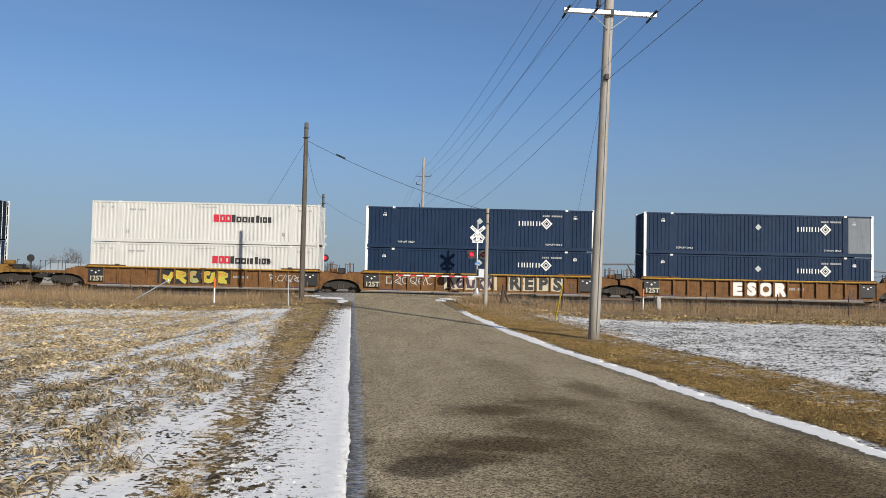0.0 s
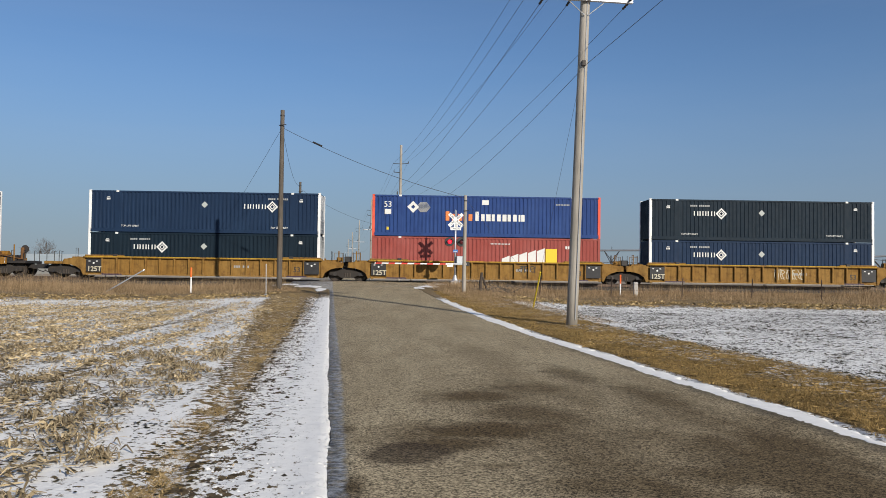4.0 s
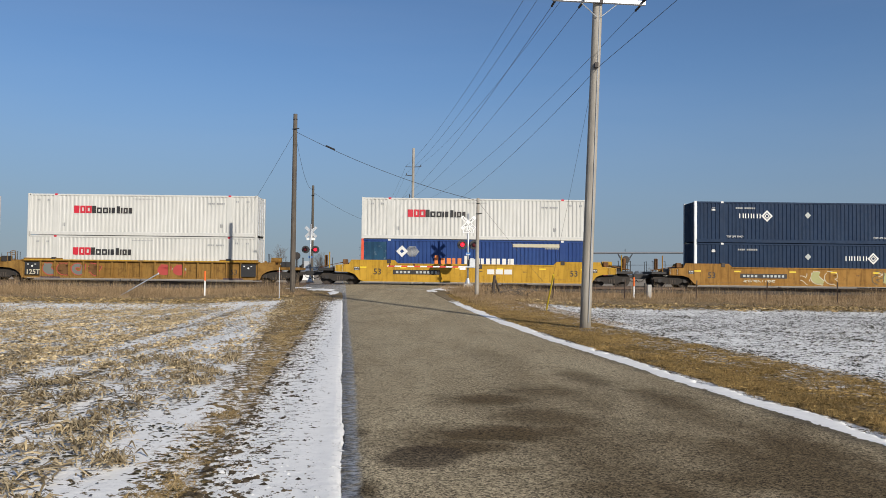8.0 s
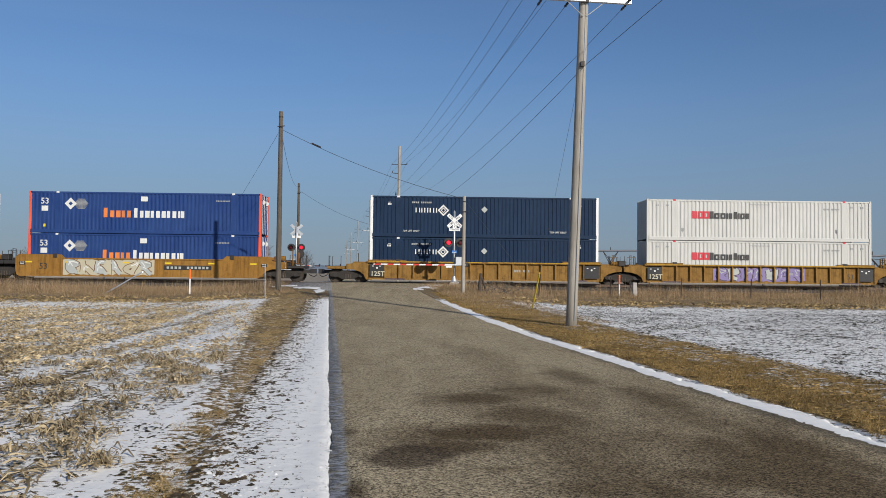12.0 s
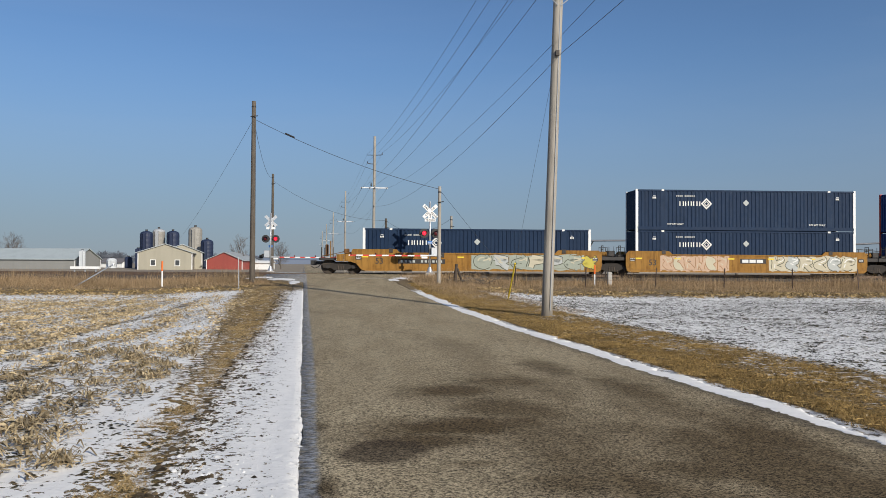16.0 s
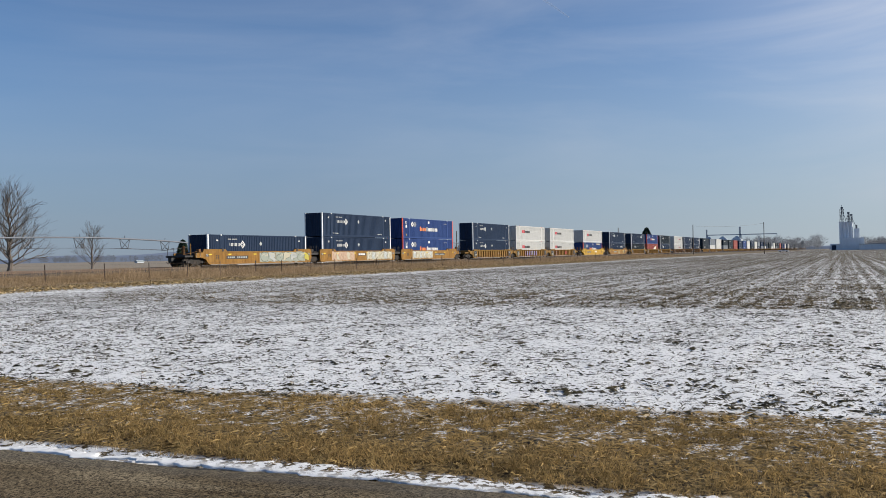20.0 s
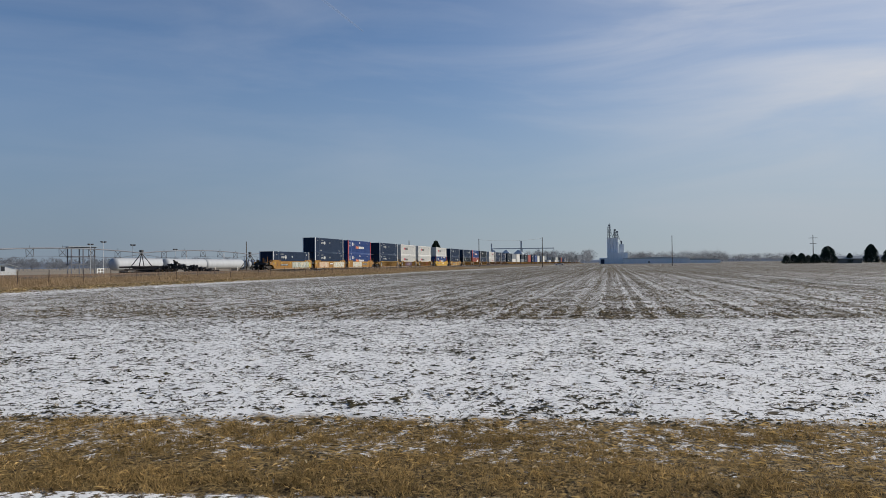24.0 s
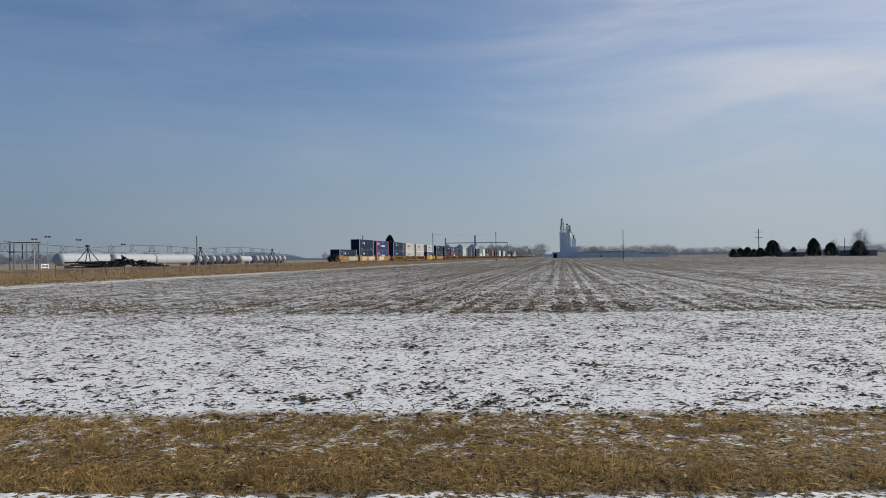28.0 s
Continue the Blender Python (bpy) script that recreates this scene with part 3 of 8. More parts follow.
def terrain(x, y):
    x, y = np.asarray(x, float), np.asarray(y, float)
    yt = y + 0.01016 * x
    p = x * RIGHT[0] + y * RIGHT[1]
    road = np.interp(yt, [22, 28, 37, 43, 49, 53.5, 56, 66, 72, 95, 130], [0, 0.06, 0.25, 0.45, 0.68, 0.89, 0.93, 0.93, 0.87, 0.3, 0])
    land = np.interp(yt, [36, 41, 46, 51, 54, 55, 66, 70, 90], [0, 0.12, 0.27, 0.46, 0.58, 0.60, 0.60, 0.4, 0.0])
    d = np.clip((np.abs(p - 2.7) - 4.6) / 7.0, 0, 1)
    s = d * d * (3 - 2 * d)
    return road * (1 - s) + land * s


def ease(a):
    a = np.clip(a, 0, 1)
    return a * a * (3 - 2 * a)


def flare_l(q):
    """How far the pavement widens to the left where it meets the tracks."""
    return 2.5 * ease((q - 46.5) / 5) * ease((74 - q) / 6)


def flare_r(q):
    return 1.5 * ease((q - 48.0) / 5) * ease((74 - q) / 6)


def ht(x, y):
    return float(terrain(x, y))


def build_ground():
    def line(step, grow, reach, start=0.0):
        v, s = [start], step
        while v[-1] < reach:
            v.append(v[-1] + s)
            s *= grow
        return v
    xs = np.array([-a for a in line(0.13, 1.045, 4300)[:0:-1]] + line(0.13, 1.036, 4300))
    ys = np.array([-a for a in line(0.3, 1.09, 4300)[:0:-1]] + line(0.13, 1.028, 4300))
    gx, gy = np.meshgrid(xs, ys)
    z = terrain(gx, gy)
    p = gx * RIGHT[0] + gy * RIGHT[1]
    rng = np.random.default_rng(3)
    # clods and tufts raise the fields and verges; the road bed stays flat and low
    near = np.exp(-((gx ** 2 + gy ** 2) / 40 ** 2))
    rough = rng.normal(0, 0.012, z.shape) + 0.012 * np.sin(gx * 3.1 + 2 * np.sin(gy * 0.9)) * np.sin(gy * 2.3)
    # the bed dips under the pavement and under the snow along its edges
    q = gx * ALONG[0] + gy * ALONG[1]
    off = np.clip(np.maximum(-0.45 - flare_l(q) - p, p - flare_r(q) - ROAD_W - 0.45) / 0.4, 0, 1)
    z = z + off * rough * near - 0.06 * (1 - off)
    n, m = gx.shape
    idx = np.arange(n * m).reshape(n, m)
    f = np.stack([idx[:-1, :-1], idx[:-1, 1:], idx[1:, 1:], idx[1:, :-1]], -1).reshape(-1, 4)
    me = bpy.data.meshes.new("ground")
    me.from_pydata(np.stack([gx, gy, z], -1).reshape(-1, 3).tolist(), [], f.tolist())
    me.materials.append(M["ground"])
    me.polygons.foreach_set("use_smooth", [True] * len(me.polygons))
    tagged(new("ground", me), "flat winter farmland with patchy snow, corn stubble and dry grass", "ground", kind="structure")


build_ground()


def build_road():
    qs = np.concatenate([np.arange(-40, 90, 0.8), np.arange(90, 1500, 12)])
    ps = np.array([-0.02, 0.0, 0.28, 1.2, 2.7, 4.2, 5.2, 5.45, 5.47])
    crown = np.array([-0.06, 0.0, 0.012, 0.035, 0.05, 0.035, 0.012, 0.0, -0.06])
    rng = np.random.default_rng(5)
    v = []
    for i, q in enumerate(qs):
        wob = 0.05 * math.sin(q * 0.9) + 0.04 * math.sin(q * 2.3 + 1) + rng.normal(0, 0.02)
        left, right = float(flare_l(q)), float(flare_r(q))
        for j, p in enumerate(ps):
            pp = p + (wob if j > 5 else (0.5 * wob if j < 2 else 0)) + (right if j > 5 else (-left if j < 2 else 0))
            x, y = at(pp, q)
            v.append((x, y, float(terrain(x, y)) + crown[j] + 0.004))
    k = len(ps)
    f = [(i * k + j, i * k + j + 1, (i + 1) * k + j + 1, (i + 1) * k + j) for i in range(len(qs) - 1) for j in range(k - 1)]
    me = bpy.data.meshes.new("road")
    me.from_pydata(v, [], f)
    me.materials.append(M["road"])
    me.polygons.foreach_set("use_smooth", [True] * len(me.polygons))
    tagged(new("road", me), "worn narrow asphalt country road with damp patches", "road", kind="structure")


build_road()


def build_snow_strips():
    """Ploughed-back snow along both edges of the pavement, thicker on the left."""
    qs = np.concatenate([np.arange(-30, 26, 0.05), np.arange(26, 51.5, 0.2)])
    rng = np.random.default_rng(8)

    def ragged(n, amp):
        w = np.zeros(n)
        for k in (2, 5, 14, 40):
            s = rng.normal(0, 1, n + k)
            w += np.convolve(s, np.ones(k) / k, "valid")[:n] * k ** 0.5 * 0.25
        return w * amp
    for name, inner, outer, sgn in (("left", 0.02, -1.3, -1), ("right", 5.27, 6.05, 1)):
        edge = inner + ragged(len(qs), 0.02 if sgn < 0 else 0.06)
        back = outer + ragged(len(qs), 0.03)
        if sgn > 0:
            back = 5.74 + 0.06 * np.sin(qs * 0.8) + 0.05 * np.sin(qs * 2.1 + 1) + ragged(len(qs), 0.08)
            thin = np.clip((np.sin(qs * 0.55 + 1) * np.sin(qs * 1.7) - 0.75) * 4, 0, 1)
            back -= thin * 0.2
            back += 0.22 * np.clip((8 - qs) / 6, 0, 1)
            edge = edge + 0.22 * ease((9.0 - qs) / 4.5) + rng.normal(0, 0.014, len(qs))
            back += rng.normal(0, 0.02, len(qs))
            back -= 0.10 * ease((8.0 - qs) / 3.5) + 0.10 * ease((14.0 - qs) / 6)
            back += ragged(len(qs), 0.05) * ease((30.0 - qs) / 12)
            edge, back = edge + flare_r(qs), back + flare_r(qs + 0.5) + 0.35 * ease((qs - 41) / 5)
        else:
            edge = edge - flare_l(qs)
            back = back - flare_l(qs + 0.6) - 0.4 * ease((qs - 44) / 4) + 0.75 * np.clip((qs - 14) / 26, 0, 1)
        fr = np.array([0.0, 0.03, 0.09, 0.18, 0.32, 0.48, 0.64, 0.8, 0.92, 1.0])
        up = np.array([-0.02, 0.026, 0.034, 0.036, 0.034, 0.03, 0.026, 0.02, 0.008, -0.05]) * (0.9 if sgn < 0 else 0.42)
        p = edge[:, None] + (back - edge)[:, None] * fr
        q = np.repeat(qs[:, None], len(fr), 1)
        x, y = p * RIGHT[0] + q * ALONG[0], p * RIGHT[1] + q * ALONG[1]
        if sgn > 0:
            up = up * (1 + 1.4 * np.clip((q - 25) / 20, 0, 1) - 0.35 * np.clip((8 - q) / 6, 0, 1))
        z = terrain(x, y) + up + rng.normal(0, 0.0012, x.shape) * (up > 0)
        n, k = x.shape
        idx = np.arange(n * k).reshape(n, k)
        f = np.stack([idx[:-1, :-1], idx[:-1, 1:], idx[1:, 1:], idx[1:, :-1]], -1).reshape(-1, 4)
        if sgn < 0:
            f = f[:, ::-1]
        ob = loose("roadside_snow", np.stack([x, y, z], -1), [f], "ground", "strip of crusted snow along the pavement's edge", "snow", "structure")
        ob.data.polygons.foreach_set("use_smooth", [True] * len(ob.data.polygons))


build_snow_strips()


def snow_patch(p, q, rp, rq, seed):
    """A thin ragged sheet of old snow."""
    r = random.Random(seed)
    bm = bmesh.new()
    n = 22
    rings = []
    for f, up in ((1.0, 0.0), (0.8, 0.035), (0.35, 0.05)):
        ring = []
        for k in range(n):
            t = 2 * math.pi * k / n
            w = f * (0.7 + 0.5 * r.random() if f > 0.5 else 1)
            x, y = at(p + rp * w * math.cos(t), q + rq * w * math.sin(t))
            ring.append(bm.verts.new((x, y, float(terrain(x, y)) + up + 0.012)))
        rings.append(ring)
    for a, b in zip(rings, rings[1:]):
        for k in range(n):
            bm.faces.new((a[k], a[(k + 1) % n], b[(k + 1) % n], b[k]))
    bm.faces.new(rings[-1])
    tagged(part("snow_patch", bm, "snow_lump"), "thin ragged patch of old snow at the road's mouth", "snow patch", "snow patches")


for i, (p, q, rp, rq) in enumerate(((-1.3, 49.6, 0.9, 1.1), (-2.7, 51.6, 0.8, 0.7), (-0.5, 46.6, 0.35, 1.6), (6.2, 50.2, 0.7, 1.0), (7.0, 52.4, 0.8, 0.7), (5.4, 48.6, 0.35, 1.2), (8.4, 51.0, 0.5, 0.8))):
    snow_patch(p, q, rp, rq, 60 + i)


def build_stop_line():
    """A worn painted line across the right-hand lane before the tracks."""
    v, f = [], []
    n = 24
    for k in range(n + 1):
        p = 2.7 + 2.9 * k / n
        for dq in (0.0, 0.32 - 0.012 * (k % 3)):
            x, y = at(p, 49.6 + 0.03 * k + dq)
            crown = float(np.interp(p, [1.2, 2.7, 4.2, 5.2, 5.45], [0.035, 0.05, 0.035, 0.012, 0.0]))
            v.append((x, y, ht(x, y) + crown + 0.014))
    for k in range(n):
        f.append((2 * k, 2 * k + 2, 2 * k + 3, 2 * k + 1))
    loose("stop_line", v, [f], "worn_line", "worn white painted stop line before the tracks", "road marking", "structure")


build_stop_line()


# ---- railway ----
def along_track(x, dy=0.0):
    """Plan point of the near track's centre line, dy metres beyond it."""
    return x, TRACK_Y + dy - 0.01016 * x


def build_track():
    bed = tagged(new("railway_bed"), "double-track railway on a low grey ballast bed", "railway", kind="structure")
    outline = [(-4.0, 0.2), (-2.1, 0.80), (6.4, 0.80), (8.4, 0.2)]
    bm = bmesh.new()
    rings = []
    rng = np.random.default_rng(11)
    for x in list(range(-700, -60, 40)) + list(range(-60, 160, 2)) + list(range(160, 2600, 40)):
        ring = []
        for dy, z in outline:
            px, py = along_track(x, dy)
            dip = 0.12 if -9 < x < 5 else 0
            ring.append(bm.verts.new((px, py + rng.normal(0, 0.08), z - dip + rng.normal(0, 0.02))))
        rings.append(ring)
    for a, b in zip(rings, rings[1:]):
        for k in range(3):
            bm.faces.new((a[k], b[k], b[k + 1], a[k + 1]))
    part("ballast", bm, "ballast", bed)
    prof = [(-0.07, 0), (0.07, 0), (0.07, 0.02), (0.015, 0.05), (0.015, 0.12), (0.036, 0.13), (0.036, 0.17), (-0.036, 0.17), (-0.036, 0.13), (-0.015, 0.12), (-0.015, 0.05), (-0.07, 0.02)]
    for dy in (-0.7525, 0.7525, 3.5475, 5.0525):
        bm = bmesh.new()
        ends = []
        for x in (-700, 2600):
            px, py = along_track(x, dy)
            ends.append([bm.verts.new((px, py + a, RAIL - 0.17 + b)) for a, b in prof])
        for k in range(len(prof)):
            j = (k + 1) % len(prof)
            bm.faces.new((ends[0][k], ends[0][j], ends[1][j], ends[1][k]))
        part("rail", bm, "rail", bed)
    bm = bbox(-0.115, 0.115, -1.3, 1.3, -0.17, 0, bevel=0.012)
    first = part("tie", bm, "tie", bed)
    first.matrix_basis = pose(*along_track(-60), RAIL - 0.172, 0, 0, TRACK_TURN)
    for i in range(1, 290):
        x = -60 + i * 0.56
        if -9 < x < 5:
            continue
        share("tie", first.data, bed, m=pose(*along_track(x), RAIL - 0.172 + 0.01 * math.sin(i * 7.7), 0, 0, TRACK_TURN))
    # concrete crossing panels between the rails
    for dy, w in ((0, 1.3), (4.3, 1.3), (2.15, 2.6)):
        for k in range(5):
            x0 = -8.6 + k * 2.42
            px, py = along_track(x0 + 1.2, dy)
            pn = part("crossing_panel", bbox(-1.19, 1.19, -w / 2, w / 2, -0.12, 0.0, bevel=0.015), "road", bed)
            pn.matrix_basis = pose(px, py, RAIL + 0.012, 0, 0, TRACK_TURN)


build_track()

# ---- the train ----
CL, CW, CH = 16.15, 2.59, 2.896
MOVERS = []  # (thing, metres along the train, lateral, height)


def bars(bm, x, z, widths, h, y=0.0, gap=0.06, low=()):
    """Letter-sized plain blocks in a row from x, on the line z; those in low are x-height only."""
    for i, w in enumerate(widths):
        hh = h * 0.7 if i in low else h
        if w > 0:
            box(bm, x, x + w, y - 0.004, y + 0.004, z, z + hh)
        x += abs(w) + gap
    return x


def stencil(parent, x, z, widths, h, y, gap, material):
    """A line of tiny plain bars, too small to tell apart."""
    tagged(part("stencil_marking", (lambda b: (bars(b, x, z, widths, h, y, gap), b)[1])(bmesh.new()), material, parent), kind="stuff")


def hollow(bm, x0, x1, z0, z1, w, y):
    """A flat upright frame with bars of width w."""
    rings = []
    for d, yy in ((0, y - 0.005), (w, y - 0.005), (w, y), (0, y)):
        rings.append([bm.verts.new((a, yy, b)) for a, b in ((x0 + d, z0 + d), (x1 - d, z0 + d), (x1 - d, z1 - d), (x0 + d, z1 - d))])
    for i in range(3):
        for k in range(4):
            j = (k + 1) % 4
            bm.faces.new((rings[i][k], rings[i][j], rings[i + 1][j], rings[i + 1][k]))
    for k in range(4):
        j = (k + 1) % 4
        bm.faces.new((rings[3][k], rings[3][j], rings[0][j], rings[0][k]))
    return bm


def rhomb(bm, x, z, r, inner=0.0, y=0.0):
    if not inner:
        return plate(bm, [(x - r, z), (x, z - r), (x + r, z), (x, z + r)], y - 0.004, y + 0.004)
    rings = []
    for s, yy in ((r, y - 0.005), (inner, y - 0.005), (inner, y), (r, y)):
        rings.append([bm.verts.new((x + s * math.cos(t), yy, z + s * math.sin(t))) for t in (0, math.pi / 2, math.pi, 1.5 * math.pi)])
    for i in range(4):
        for k in range(4):
            j = (k + 1) % 4
            bm.faces.new((rings[i][k], rings[i][j], rings[(i + 1) % 4][j], rings[(i + 1) % 4][k]))
    return bm


def corrugated(bm, x0, x1, z0, z1, y, out, period=0.275, depth=0.036):
    """A pressed steel wall of trapezoid waves; out is -1 for the side facing -y."""
    n = max(1, round((x1 - x0) / period))
    w = (x1 - x0) / n
    cols = []
    for i in range(n):
        for fx, d in ((0.0, 0), (0.36, 0), (0.5, 1), (0.86, 1)):
            cols.append((x0 + (i + fx) * w, y - out * d * depth))
    cols.append((x1, y))
    lo = [bm.verts.new((a, b, z0)) for a, b in cols]
    hi = [bm.verts.new((a, b, z1)) for a, b in cols]
    for i in range(len(cols) - 1):
        f = (lo[i], lo[i + 1], hi[i + 1], hi[i])
        bm.faces.new(f if out < 0 else f[::-1])


def text_on(word, height, material, parent, x, z, y, label="", fat=0.012):
    return share("lettering", letters(word, height, material, fat), parent, label, pose(x, y, z))


def build_container(style):
    """style: paint, post paint, look of the markings."""
    paint, post, look_of, label = style
    c = thing("freight_container", label, "container", "containers of the freight train")
    hl, hw = CL / 2, CW / 2
    for out in (-1, 1):
        bm = bmesh.new()
        for a, b in ((-hl + 0.16, -6.28), (-5.92, 5.92), (6.28, hl - 0.16)):
            corrugated(bm, a, b, 0.17, CH - 0.11, out * (hw - 0.012), out)
        part("side_wall", bm, paint, c)
        for x in (-6.1, 6.1):
            part("lift_post", bbox(x - 0.19, x + 0.19, *sorted((out * (hw - 0.005), out * (hw - 0.1))), 0.15, CH - 0.06, bevel=0.008), paint, c)
            part("lift_fitting", bbox(x - 0.1, x + 0.1, *sorted((out * (hw + 0.004), out * (hw - 0.16))), CH - 0.12, CH + 0.012, bevel=0.008), "red_mark" if look_of == "white" else "white_mark", c)
        part("bottom_rail", bbox(-hl + 0.12, hl - 0.12, *sorted((out * hw, out * (hw - 0.12))), 0.0, 0.24, bevel=0.01), paint, c)
        part("top_rail", bbox(-hl + 0.12, hl - 0.12, *sorted((out * hw, out * (hw - 0.08))), CH - 0.13, CH - 0.01, bevel=0.01), paint, c)
        for x in (-1, 1):
            part("corner_post", bbox(*sorted((x * hl, x * (hl - 0.19))), *sorted((out * hw, out * (hw - 0.16))), -0.02, CH + 0.02, bevel=0.012), post, c)
    bm = bmesh.new()
    # roof with shallow cross waves
    n = 60
    for i in range(n):
        a, b = -hl + 0.1 + (CL - 0.2) * i / n, -hl + 0.1 + (CL - 0.2) * (i + 1) / n
        box(bm, a + 0.03, b - 0.03, -hw + 0.06, hw - 0.06, CH - 0.05, CH - 0.012)
    box(bm, -hl + 0.05, hl - 0.05, -hw + 0.05, hw - 0.05, CH - 0.09, CH - 0.03)
    part("roof", bm, paint, c)
    part("floor", box(bmesh.new(), -hl + 0.1, hl - 0.1, -hw + 0.1, hw - 0.1, 0.1, 0.16), "steel_dark", c)
    # plain front end
    bm = bmesh.new()
    cols = [(-hw + 0.1, 0)]
    for k in range(9):
        y0 = -hw + 0.15 + k * 0.256
        cols += [(y0, 0), (y0 + 0.04, 1), (y0 + 0.17, 1), (y0 + 0.21, 0)]
    cols.append((hw - 0.1, 0))
    lo = [bm.verts.new((-hl + 0.055 - 0.036 * d, yy, 0.05)) for yy, d in cols]
    hi = [bm.verts.new((-hl + 0.055 - 0.036 * d, yy, CH - 0.05)) for yy, d in cols]
    for k in range(len(cols) - 1):
        bm.faces.new((lo[k + 1], lo[k], hi[k], hi[k + 1]))
    part("front_wall", bm, paint, c)
    # two door leaves with locking bars
    for s in (-1, 1):
        y0, y1 = sorted((s * 0.01, s * (hw - 0.15)))
        leaf = part("door", bbox(hl - 0.09, hl - 0.035, y0, y1, 0.12, CH - 0.12, bevel=0.008), paint, c)
        for yy in (0.32, 0.88):
            bm = bmesh.new()
            tube(bm, [(hl - 0.01, s * yy, 0.08), (hl - 0.01, s * yy, CH - 0.08)], 0.022, 6)
            box(bm, hl - 0.03, hl + 0.02, s * yy - 0.06, s * yy + 0.06, 1.0, 1.06)
            for zz in (0.4, 1.9, 2.5):
                box(bm, hl - 0.035, hl + 0.005, s * yy - 0.05, s * yy + 0.05, zz, zz + 0.07)
            part("locking_bar", bm, "galv", leaf)
        for zz in (0.35, 1.0, 1.8, 2.5):
            part("hinge", box(bmesh.new(), hl - 0.06, hl - 0.015, s * (hw - 0.2) - 0.07, s * (hw - 0.2) + 0.07, zz, zz + 0.1), "white_mark" if post == "white" else paint, leaf)
        if look_of in ("blue", "blue_old"):
            part("placard", disc(bmesh.new(), hl - 0.03, s * 0.6, 2.35, 0.16, 0.01, 16), "white_mark", leaf)
    # markings on both long sides, read from outside
    for out in (-1, 1):
        if out > 0:
            continue
        Y = -hw - 0.002
        if look_of in ("navy_left", "navy_right", "navy_mix"):
            x0 = {"navy_left": -4.9, "navy_right": 2.72, "navy_mix": 2.62}[look_of]
            x = x0
            for w, gap, hh in ((0.075, 0.17, 0.33), (0.075, 0.09, 0.33), (0.075, 0.13, 0.33), (0.075, 0.13, 0.33), (0.075, 0.1, 0.33), (0.075, 0.17, 0.33), (0.075, 0.13, 0.33), (0.075, 0.09, 0.33)):
                part("mark_bar", box(bmesh.new(), x, x + w, Y - 0.004, Y, 1.73, 1.73 + hh), "white_mark", c, "plain white bar of a company mark")
                x += w + gap
            part("logo_diamond", rhomb(bmesh.new(), x0 + 1.97, 1.90, 0.41, 0.27, Y), "white_mark", c, "white diamond outline mark")
            part("logo_core", rhomb(bmesh.new(), x0 + 1.97, 1.90, 0.20, 0.12, Y), "white_mark", c)
            part("diamond_placard", rhomb(bmesh.new(), -0.03, 1.98, 0.23, 0, Y), "placard", c)
            stencil(c, {"navy_left": -5.15, "navy_right": 4.4, "navy_mix": -5.0}[look_of], 2.38, [0.1] * 4 + [-0.08] + [0.1] * 6, 0.12, Y, 0.03, "grey_mark")
            for x in (-5.2, 5.2):
                text_on("TOP LIFT ONLY", 0.125, "white_mark", c, x, 0.42, Y)
            for x in (-6.72, 6.72):
                stencil(c, x - 0.13, 2.24, [0.07, 0.06, 0.07], 0.13, Y, 0.025, "white_mark")
                stencil(c, x - 0.1, 2.42, [0.2], 0.03, Y, 0.02, "white_mark")
        elif look_of in ("white", "white_right"):
            x0 = 0.55 if look_of == "white_right" else -4.86
            z0 = 1.55
            x = x0
            for w, hole in ((0.44, False), (0.37, True), (0.41, True)):
                bm = hollow(bmesh.new(), x, x + w, z0, z0 + 0.52, 0.13, Y) if hole else box(bmesh.new(), x + 0.03, x + w - 0.03, Y - 0.004, Y, z0, z0 + 0.52)
                part("mark_frame", bm, "red_mark", c, "plain red shape of a company mark")
                x += w + 0.03
            x = x0 + 1.30
            for i, (w, hh) in enumerate(((0.27, 0.52), (0.36, 0.4), (0.36, 0.4), (0.12, 0.4), (0.30, 0.4), (0.22, 0.5), (0.12, 0.4), (0.30, 0.4), (0.30, 0.4))):
                bm = hollow(bmesh.new(), x, x + w, z0, z0 + hh, 0.11, Y) if i in (1, 2, 7) else box(bmesh.new(), x, x + w * (0.78 if i in (4, 8) else 1), Y - 0.004, Y, z0, z0 + hh)
                part("mark_frame", bm, "black_mark", c, "plain black shape of a company mark")
                x += w + 0.065
            stencil(c, 4.6 if x0 < 0 else -5.4, 2.26, [0.09] * 4 + [-0.08] + [0.09] * 5, 0.11, Y, 0.03, "grey_mark")
            stencil(c, -0.7, 2.56, [0.07] * 15, 0.045, Y, 0.03, "grey_mark")
            for x in (-5.5, 5.55):
                stencil(c, x - 0.1, 0.62, [0.06, 0.08], 0.24, Y, 0.05, "grey_mark")
            for x in (-7.3, -6.6, 6.65, 7.4):
                stencil(c, x - 0.1, 2.4, [0.08, 0.07], 0.12, Y, 0.04, "grey_mark")
        elif look_of in ("blue", "blue_old"):
            if look_of == "blue":
                text_on("53", 0.42, "white_mark", c, -6.98, 2.2, Y)
                part("white_square", bbox(-7.2, -6.74, Y - 0.004, Y, 1.52, 1.88, bevel=0.002), "white_mark", c)
                part("yellow_tag", bbox(-7.05, -6.9, Y - 0.004, Y, 0.42, 0.62, bevel=0.002), "yellow", c)
            else:
                part("patched_panel", box(bmesh.new(), -7.85, -6.3, Y - 0.003, Y, 0.26, 2.7), "teal_panel", c, "dull teal repaired wall panel")
                part("paper_strip", bbox(2.6, 5.9, Y - 0.006, Y, 2.42, 2.66, bevel=0.002), "cream", c, "torn pale paper strip")
